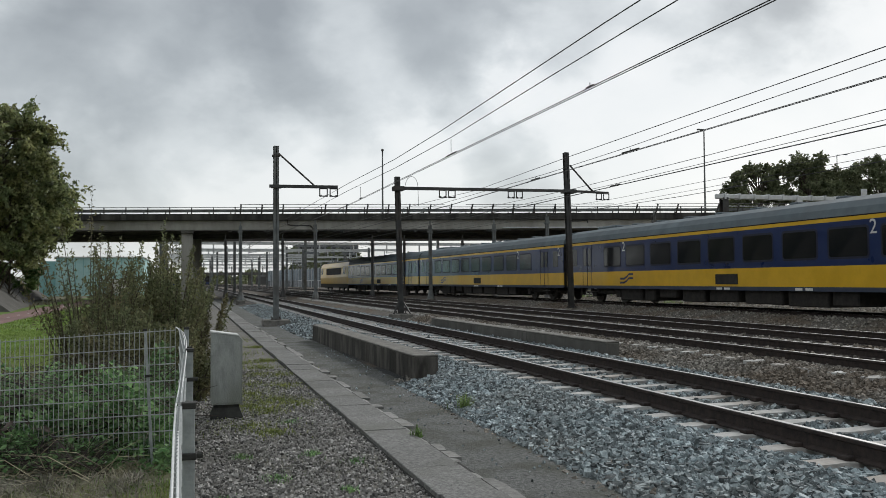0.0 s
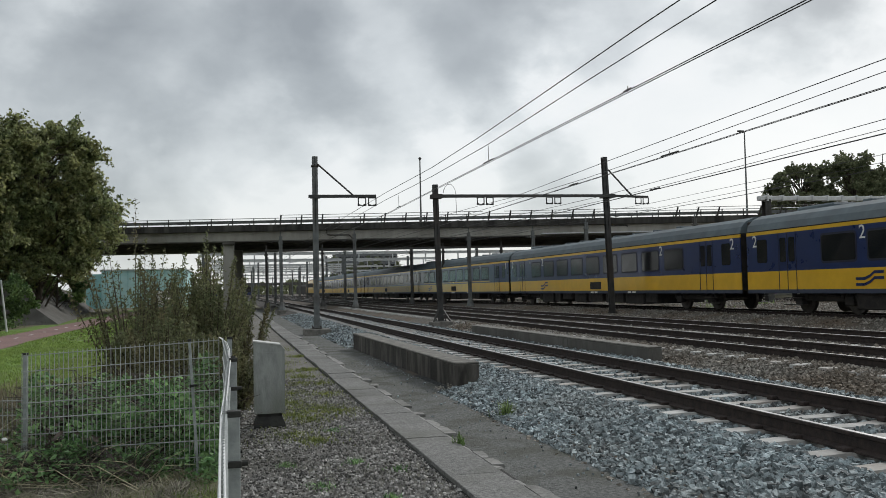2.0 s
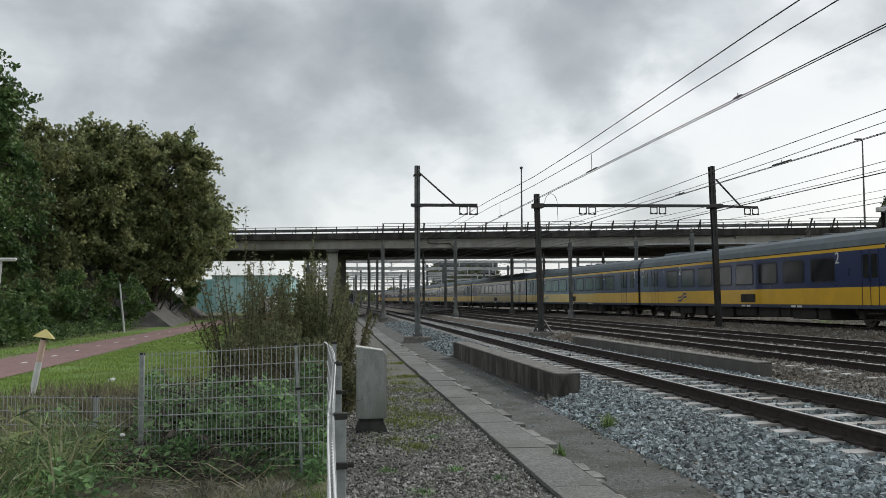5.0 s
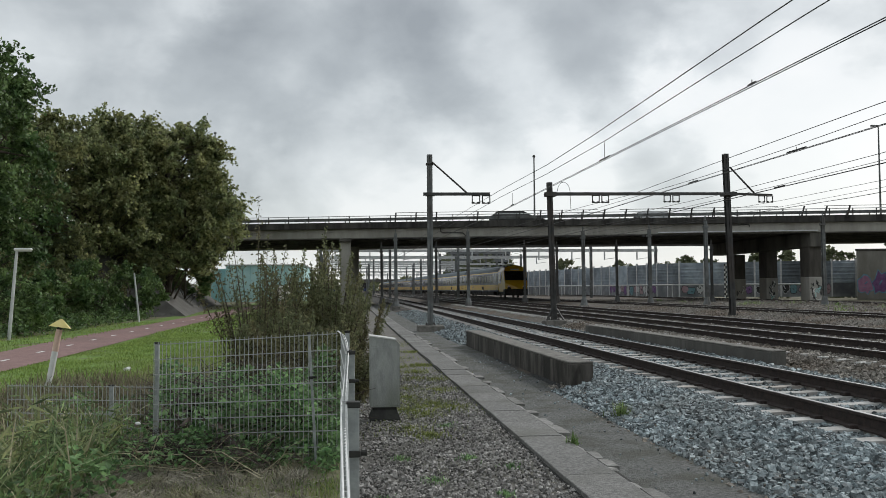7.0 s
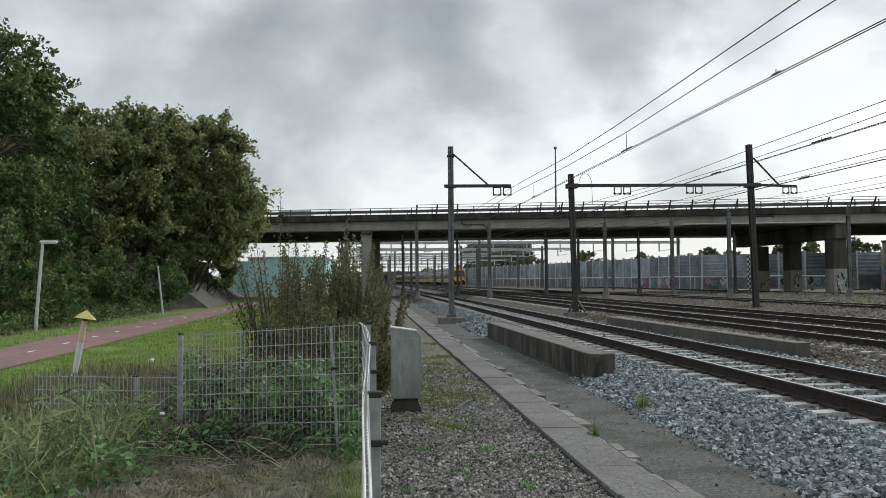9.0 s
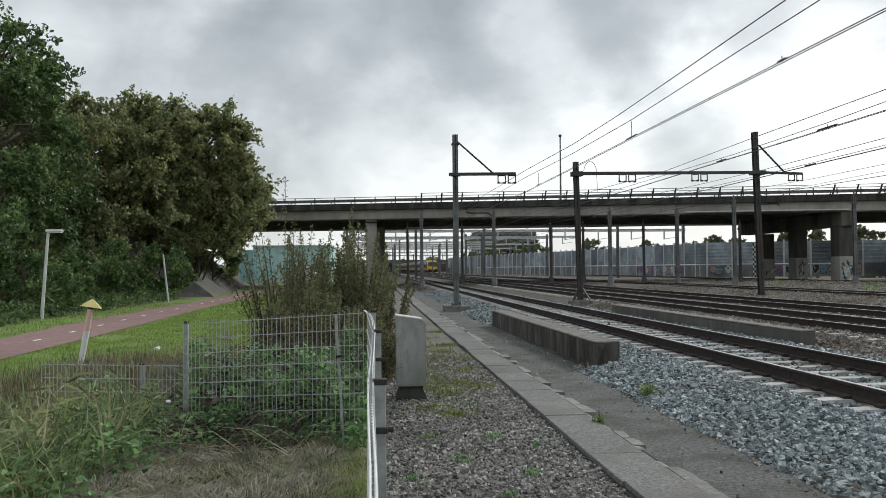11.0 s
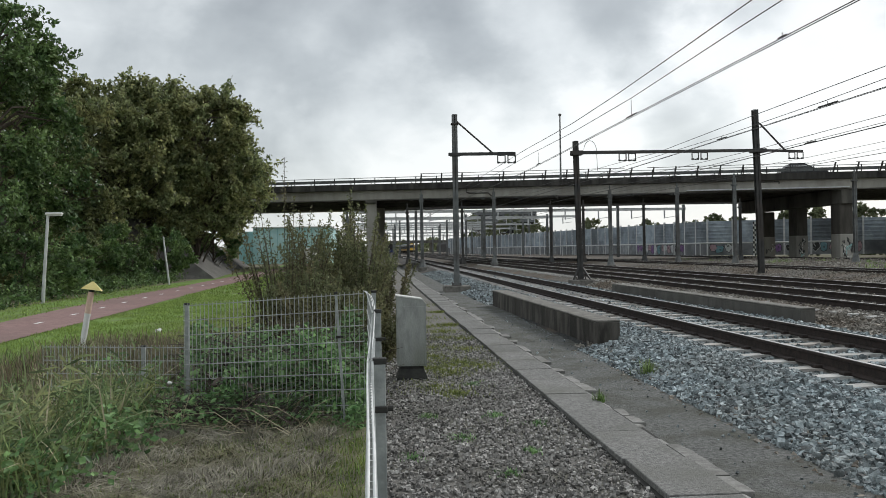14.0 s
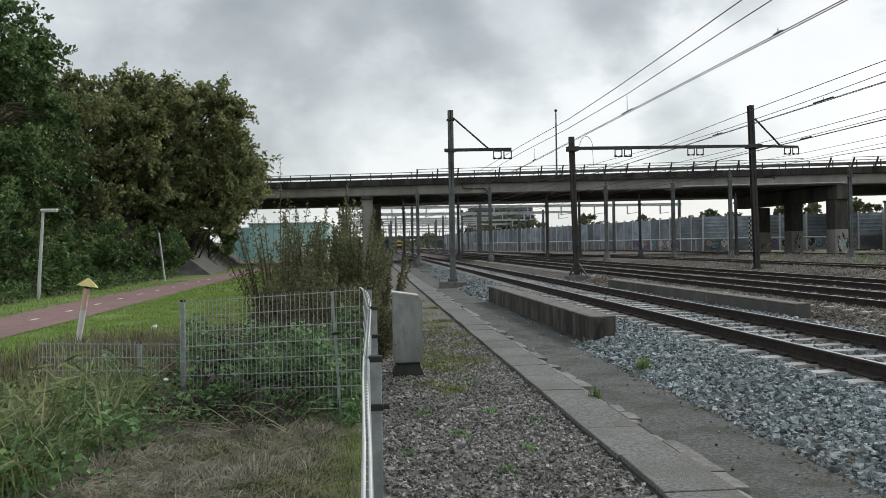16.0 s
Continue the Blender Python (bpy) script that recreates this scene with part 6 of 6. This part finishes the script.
# checkered marker pole at the barrier
pole = thing("checkered_pole", "slim pole with black and white checkered boards", "marker pole", at=(46.6, 104.6, 0.3))
for k in range(14):
    bm = B()
    quad_box(bm, -0.17, -0.03, 0.3 * k, 0.0, 0.03, 0.3 * k + 0.3)
    part("board", bm, M_CARDK if k % 2 else M_WHITE, pole)
    bm = B()
    quad_box(bm, 0.0, -0.03, 0.3 * k, 0.17, 0.03, 0.3 * k + 0.3)
    part("board", bm, M_WHITE if k % 2 else M_CARDK, pole)

# ---- buildings and far things ----
hall = thing("warehouse", "turquoise clad warehouse beyond the viaduct", "warehouse", at=(-17.6, 132, 0))
bm = B()
quad_box(bm, 0, 0, -0.2, 11.4, 30, 5.2)
part("wall", bm, M_TEALLT, hall)
bm = B()
quad_box(bm, -2.0, -0.4, -0.2, 0.0, 30, 4.7)
part("annex", bm, M_TEAL, hall, "darker turquoise corner")
for i in range(11):
    bm = B()
    quad_box(bm, 0.5 + i, -0.06, 0.2, 0.58 + i, 0.0, 5.1)
    part("cladding_rib", bm, M_TEAL, hall)
bm = B()
quad_box(bm, -0.2, -0.3, 5.2, 11.6, 30.2, 5.35)
part("roof", bm, M_STEELLT, hall)
van = car("white van parked by the warehouse", M_WHITE, 5.0, 2.2, True)
van.matrix_basis = pose(-8.2, 122, -0.05, 0, 0, 80)

off = thing("office_building", "far grey office building with rows of windows", "building", at=(39, 330, 0))
bm = B()
quad_box(bm, 0, 0, 0, 23, 14, 15.5)
part("wall", bm, M_BRICKB, off)
for fl in range(5):
    for i in range(9):
        bm = B()
        quad_box(bm, 0.8 + i * 2.45, -0.08, 1.2 + fl * 2.9, 2.7 + i * 2.45, -0.01, 2.9 + fl * 2.9)
        part("window", bm, M_GLASSDK, off)
bm = B()
quad_box(bm, -0.3, -0.3, 15.5, 23.3, 14.3, 16.2)
part("roof", bm, M_STEELLT, off)


def parked_train(x, y, length, label):
    t = thing("parked_train", label, "train", "parked trains", at=(x, y, 0.3))
    bm = B()
    ring(bm, [(-1.4, 0.5), (-1.4, 3.0), (-0.9, 3.7), (0.9, 3.7), (1.4, 3.0), (1.4, 0.5)], 0, length)
    part("body", bm, M_UNDER, t)
    bm = B()
    quad_box(bm, -1.25, -0.05, 0.6, 1.25, 0.0, 1.6)
    part("front_panel", bm, M_BLUE, t)
    bm = B()
    quad_box(bm, -1.1, -0.05, 1.8, 1.1, 0.0, 2.9)
    part("windscreen", bm, M_GLASSDK, t)


for x, y in ((24.5, 260), (28.5, 262), (3.2, 420), (-4.5, 300), (-0.5, 318), (7.5, 340)):
    parked_train(x, y, 60, "dark parked train set in the far yard")
ctl = thing("footbridge", "low dark far bridge across the yard", "bridge", at=(-14, 430, 0))
for nm, b in (("deck", (0, 0, 5.0, 60, 8, 6.3)), ("pier", (8, 1, 0, 9.5, 7, 5.0)), ("pier", (24, 1, 0, 25.5, 7, 5.0)), ("pier", (42, 1, 0, 43.5, 7, 5.0))):
    bm = B()
    quad_box(bm, *b)
    part(nm, bm, M_CONCDARK, ctl)

for i, (x, y, h, r) in enumerate(((74, 108, 13.5, 4.5), (81, 112, 19.0, 5.5), (88, 110, 20.5, 6), (95, 114, 19.5, 6), (103, 112, 21, 6), (111, 112, 19, 6), (120, 110, 20, 6))):
    tree("roadside_tree", x, y, h * 0.99, r * (0.62 if i == 0 else 0.86), 80 + i, M_LEAFFAR, 32000, 0.29, 0.2, "tall roadside tree behind the viaduct", clumps=90, square=3.0)
for i, (x, y, h, r) in enumerate(((50, 128, 7.6, 4), (55, 132, 7.0, 3.5), (64, 126, 9.0, 4.5), (70, 120, 8.5, 4), (48, 150, 7.5, 4.0), (44, 175, 8.5, 4), (59, 118, 8, 3.5), (36, 240, 13, 6), (40, 215, 11, 5), (32, 260, 14, 6), (84, 112, 9, 4))):
    tree("barrier_tree", x, y, h * 0.84, r * 0.9, 95 + i, M_LEAFFAR, 7500, 0.27, 0.1, "bushy tree behind the noise barrier", clumps=30)
rng = np.random.default_rng(5)
n = 26000
a = rng.uniform(-1.3, 1.3, n)
dist = rng.uniform(520, 700, n)
crest = 5 + 2.5 * np.sin(a * 37) + 2 * np.sin(a * 91 + 1) + 1.5 * np.sin(a * 213)
P = np.stack([np.sin(a) * dist, np.cos(a) * dist, np.abs(rng.random(n)) ** 0.7 * np.maximum(crest, 3)], -1)
tagged(new("far_woods", leaf_mesh("far_woods", P, 2.6, M_LEAFFAR, 6)), "dark line of far woods on the horizon", "woods", kind="stuff")


# ---- low plants ----
def fence_y(x):
    return 8.62 - (x + 0.10) * 0.463


def patch(x0, x1, y0, y1, zf=None):
    def place(rng, n):
        x, y = rng.uniform(x0, x1, n), rng.uniform(y0, y1, n)
        g = np.array([noise.noise((float(p) * 0.8, float(q) * 0.8, 3.0)) for p, q in zip(x, y)])
        k = g + 0.9 * rng.random(n) > 0.1
        x, y = x[k], y[k]
        return x, y, np.array([ground_z(float(p), float(q)) - 0.01 for p, q in zip(x, y)])
    return place


def bramble(n, x0, x1, d0, d1, hmax, seed, size, material, label, thin=0.0):
    rng = np.random.default_rng(seed)
    x = rng.uniform(x0, x1, n)
    d = rng.uniform(d0, d1, n)
    y = fence_y(x) + d
    top = np.array([hmax * (0.55 + 0.6 * noise.noise((float(p) * 1.7, float(q) * 1.7, 9.0)) + 0.12 * noise.noise((float(p) * 6, float(q) * 6, 2.0))) for p, q in zip(x, y)])
    z = ground_z(-1, 9) + np.maximum(top, 0.06) * (1 - 0.97 * rng.random(n) ** 1.3)
    keep = np.array([noise.noise((float(p) * 3.1, float(q) * 3.1, float(w) * 3.1 + seed)) + 0.5 * noise.noise((float(p) * 1.1, float(q) * 1.1, seed)) > thin - 0.12 * float(p) - 0.2 for p, q, w in zip(x, y, z)])
    x, y, z = x[keep], y[keep], z[keep]
    return tagged(new("brambles", leaf_mesh("brambles", np.stack([x, y, z], -1), size, material, seed + 1, 1.35, 0.5)), label, "brambles", kind="stuff")


bramble(19000, -2.2, -0.05, 0.10, 2.6, 1.05, 31, 0.05, M_NETTLE, "green brambles and nettles growing behind the mesh fence", 0.02)
bramble(4200, -2.0, -0.05, 0.05, 0.9, 0.95, 37, 0.06, M_NETTLE, "broad bramble leaves pressed against the mesh fence", 0.08)
bramble(1800, -4.0, -2.0, 1.6, 3.4, 0.45, 33, 0.045, M_NETTLE, "green weeds behind the lower fence")
bramble(1500, -1.7, -0.08, -0.45, 0.05, 0.42, 35, 0.045, M_NETTLE, "low weeds at the foot of the fence")
blades("long_grass", 2200, patch(-5.4, -2.3, 6.3, 9.7), 0.3, 0.85, 0.0055, M_GRASS, "tall green and straw-coloured grass", 41, 1.0)
blades("rough_weeds", 9000, patch(-5.4, -1.5, 11.6, 17.0), 0.15, 0.55, 0.006, M_WITHER, "brown withered weeds behind the fence", 145, 0.8)
blades("long_grass", 4200, patch(-6.2, -2.0, 10.9, 17.0), 0.12, 0.40, 0.006, M_GRASS, "rough grass beside the lower fence", 42, 0.7)
blades("broad_reed", 800, patch(-5.2, -2.35, 6.3, 9.8), 0.45, 1.1, 0.0095, M_REED, "broad drooping reed blades, some straw-coloured", 141, 0.9)
def leafy(name, n, x0, x1, y0, y1, top, size, long, material, label, category, seed):
    """Loose leaves through a low thicket whose height swells and sinks."""
    rng = np.random.default_rng(seed)
    x, y = rng.uniform(x0, x1, n), rng.uniform(y0, y1, n)
    hh = np.array([top * (0.6 + 0.7 * noise.noise((float(p) * 1.6, float(q) * 1.6, seed))) for p, q in zip(x, y)])
    keep = np.array([noise.noise((float(p) * 2.2, float(q) * 2.2, seed + 3.0)) > -0.18 for p, q in zip(x, y)]) & (hh > 0.05)
    x, y, hh = x[keep], y[keep], hh[keep]
    z = np.array([ground_z(float(p), float(q)) for p, q in zip(x, y)]) + hh * rng.random(len(x)) ** 0.7
    return tagged(new(name, leaf_mesh(name, np.stack([x, y, z], -1), size, material, seed + 1, long, 0.3)), label, category, kind="stuff")


leafy("reed_leaves", 5600, -5.3, -2.3, 6.3, 9.8, 1.0, 0.026, 7.0, M_REED, "narrow reed leaves pointing all ways", "reed", 151)
leafy("undergrowth_leaves", 7500, -5.3, -2.2, 6.3, 10.0, 0.55, 0.045, 1.6, M_NETTLE, "dark green weeds under the reeds", "weeds", 153)
leafy("wood_edge_weeds", 9000, -14.5, -11.9, 26, 58, 0.9, 0.10, 1.5, M_LEAF2, "low green weeds and saplings along the wood", "weeds", 157)
leafy("fence_weeds", 1500, -2.3, -0.15, 8.4, 9.5, 0.4, 0.034, 2.0, M_NETTLE, "green weeds growing through the fence foot", "weeds", 155)
blades("straw_reed", 170, patch(-4.4, -2.2, 6.4, 9.6), 0.5, 1.1, 0.0075, M_STRAW, "dry straw-coloured reed blades", 142, 1.1)
blades("green_grass", 4500, patch(-1.1, -0.05, 4.6, 7.9), 0.02, 0.08, 0.003, M_LAWNBLADE, "mossy green grass beside the fence", 143, 0.9)
for cx, cy, z0, count, seed in ((-2.15, 7.75, 0.0, 150, 50), (-2.2, 6.7, -0.12, 70, 54), (-3.1, 7.2, 0.15, 120, 58)):
    spot = np.random.default_rng(seed)
    P = np.stack([spot.normal(cx, 0.17, count), spot.normal(cy, 0.25, count), ground_z(cx, cy) + z0 + 0.06 + 0.30 * spot.random(count)], -1)
    tagged(new("nettles", leaf_mesh("nettles", P, 0.06, M_NETTLE, seed + 1, 1.25, 0.55)), "broad green nettle leaves among the grass", "nettles", kind="stuff")
blades("dry_grass", 24000, patch(-3.4, -0.35, 4.6, 8.9), 0.05, 0.20, 0.0034, M_HAY, "flattened dry grass before the fence", 43, 2.8, comb=0.85)
blades("matted_grass", 5000, patch(-2.8, -0.1, 4.6, 8.0), 0.03, 0.11, 0.003, M_MOSSY, "yellow-green mossy grass among the dry stalks", 149, 1.2)
blades("short_grass", 5000, patch(-1.9, -0.06, 4.6, 8.6), 0.03, 0.10, 0.003, M_GRASS, "thin green grass before the fence", 44, 0.9)
blades("lawn_grass", 90000, patch(-7.5, -2.6, 12.5, 36), 0.04, 0.10, 0.0055, M_LAWNBLADE, "short green lawn grass", 45, 0.7)
blades("lawn_grass", 14000, patch(-7.8, -2.6, 36, 62), 0.06, 0.14, 0.015, M_LAWNBLADE, "short green lawn grass towards the viaduct", 146, 0.7)
blades("lawn_grass", 6000, patch(-13, -9.9, 24, 50), 0.05, 0.14, 0.009, M_LAWNBLADE, "short green grass beyond the cycle path", 46, 0.7)
def stem_tangle(n, x0, x1, d0, d1, top, length, radius, material, label, seed):
    """Thin dry stems lying and standing along the fence, joined into one mesh."""
    rng = np.random.default_rng(seed)
    bm = B()
    for i in range(n):
        x = rng.uniform(x0, x1)
        y = fence_y(x) + rng.uniform(d0, d1)
        a, l = rng.random() * 6.283, rng.uniform(0.3, 1.0) * length
        z = ground_z(x, y) + (rng.random() ** 1.6) * top
        dz = rng.uniform(-0.1, 0.6) * l
        mid = (x + math.cos(a) * l * 0.5, y + math.sin(a) * l * 0.3, z + dz * 0.7 + 0.04 * rng.normal())
        bar(bm, (x, y, z), mid, radius, 3, radius * 0.8)
        bar(bm, mid, (x + math.cos(a) * l, y + math.sin(a) * l * 0.6, z + dz), radius * 0.8, 3, radius * 0.4)
    tagged(part("dead_stems", bm, material), label, "stems", kind="stuff")


stem_tangle(800, -2.7, -0.7, -0.6, 0.05, 0.16, 0.45, 0.0042, M_DEADDK, "tangle of dead brown stems under the fence", 52)
stem_tangle(130, -2.4, -0.7, -0.9, 0.05, 0.10, 0.75, 0.0045, M_STRAW, "pale dry stalks fallen against the fence", 57)
stem_tangle(700, -2.2, -0.1, 0.4, 2.6, 0.75, 0.6, 0.006, M_DEADDK, "dark withered bramble stems behind the fence", 53)
stem_tangle(260, -2.2, -0.1, 0.1, 0.8, 0.6, 0.6, 0.004, M_DEAD, "pale withered stems behind the fence", 55)
leafy("withered_leaves", 1400, -5.3, -3.2, 7.0, 10.0, 0.7, 0.045, 1.6, M_WITHER, "brown withered weeds among the reeds", "weeds", 163)
leafy("withered_leaves", 1500, -2.2, -0.6, 8.9, 11.2, 0.7, 0.05, 1.4, M_DEADDK, "dark withered leaves behind the fence", "weeds", 161)


def tuft_field(name, spots, n, h, material, label, seed, width=0.0035):
    def place(rng, m):
        k = rng.integers(0, len(spots), m)
        s = np.array(spots)[k]
        r = np.abs(rng.normal(size=m)) * s[:, 2]
        a = rng.random(m) * 6.283
        return s[:, 0] + r * np.cos(a), s[:, 1] + r * np.sin(a) * 1.3, 0 * r + s[:, 3]
    return blades(name, n, place, 0.02, h, width, material, label, seed, 1.0, "weeds")


tuft_field("moss_and_weeds", [(1.35, 17.5, 0.35, 0), (1.5, 14.3, 0.3, 0), (1.0, 12.3, 0.45, 0), (0.75, 12.9, 0.4, 0), (0.7, 10.4, 0.3, 0), (1.62, 16, 0.2, 0), (1.68, 23, 0.2, 0), (0.95, 14.6, 0.5, 0), (0.9, 13.4, 0.25, 0), (0.8, 12.0, 0.2, 0), (1.0, 11.6, 0.22, 0), (1.25, 12.6, 0.25, 0), (1.2, 16.2, 0.4, 0), (1.0, 18.6, 0.5, 0), (1.1, 21, 0.5, 0), (1.3, 26, 0.6, 0), (0.9, 9.9, 0.12, 0), (1.45, 12.2, 0.25, 0), (1.6, 19, 0.2, 0)], 14000, 0.07, M_MOSSY, "moss and short grass on the gravel path", 47)
tuft_field("path_weeds", [(1.17, 8.55, 0.06, 0), (0.74, 7.6, 0.08, 0), (1.25, 7.0, 0.05, 0), (0.5, 8.6, 0.05, 0), (0.95, 6.3, 0.05, 0), (1.5, 8.1, 0.06, 0), (0.3, 6.9, 0.06, 0), (1.2, 10.6, 0.08, 0)], 900, 0.07, M_NETTLE, "small green weeds on the gravel path", 48, 0.005)
tuft_field("trackside_weeds", [(26 + 1.7 * i + 1.2 * math.sin(i * 2.1), 44 + 7 * ((i * 5) % 6), 0.55, 0.24) for i in range(7)] + [(31, 52, 0.5, 0.24), (33, 50, 0.7, 0.24), (28.5, 61, 0.8, 0.25), (35, 66, 0.7, 0.23)], 900, 0.5, M_GRASS, "yellowish weeds between the far tracks", 60, 0.02)
tuft_field("duct_weed", [(2.34, 9.07, 0.045, 0.03)], 160, 0.16, M_GRASS, "grassy weed growing between duct covers", 49, 0.003)
tuft_field("ballast_weed", [(3.43, 10.86, 0.07, 0.02)], 260, 0.30, M_GRASS, "yellow-green weed at the foot of the ballast", 50, 0.004)
for (x, y, z, s) in ((-4.81, 20.2, -0.08, 0.09), (-0.69, 8.7, 0.02, 0.035), (-2.05, 9.0, 0.35, 0.03)):
    bm = B()
    bmesh.ops.create_icosphere(bm, subdivisions=2, radius=s)
    for vv in bm.verts:
        vv.co = vv.co * (0.75 + 0.5 * noise.noise(vv.co * 22))
    bm.transform(Matrix.Diagonal((1.2, 1, 0.75, 1)))
    tagged(part("litter", bm, M_WHITE), "crumpled scrap of white litter on the grass", "litter").location = (x, y, z)


# ---- what moves ----
def motions():
    for ob, y in TRAIN:
        rows = []
        for i in range(33):
            t = i * 0.5
            ya, yb = y + SPEED * t, y + SPEED * t + PITCH
            xa, xb = track_x(4, ya), track_x(4, yb)
            rows.append((t, pose(xa, ya, TZ, 0, 0, -math.degrees(math.atan2(xb - xa, PITCH)))))
        walk(ob, rows)
    for ob, lane, rows in CARS:
        turn = BR_ANG if rows[-1][1] > rows[0][1] else BR_ANG + 180
        m = bridge.matrix_basis
        out = []
        for t, s in rows:
            p = m @ Vector((s, lane, 7.64))
            out.append((t, pose(p.x, p.y, p.z, 0, 0, turn)))
        walk(ob, out)


motions()
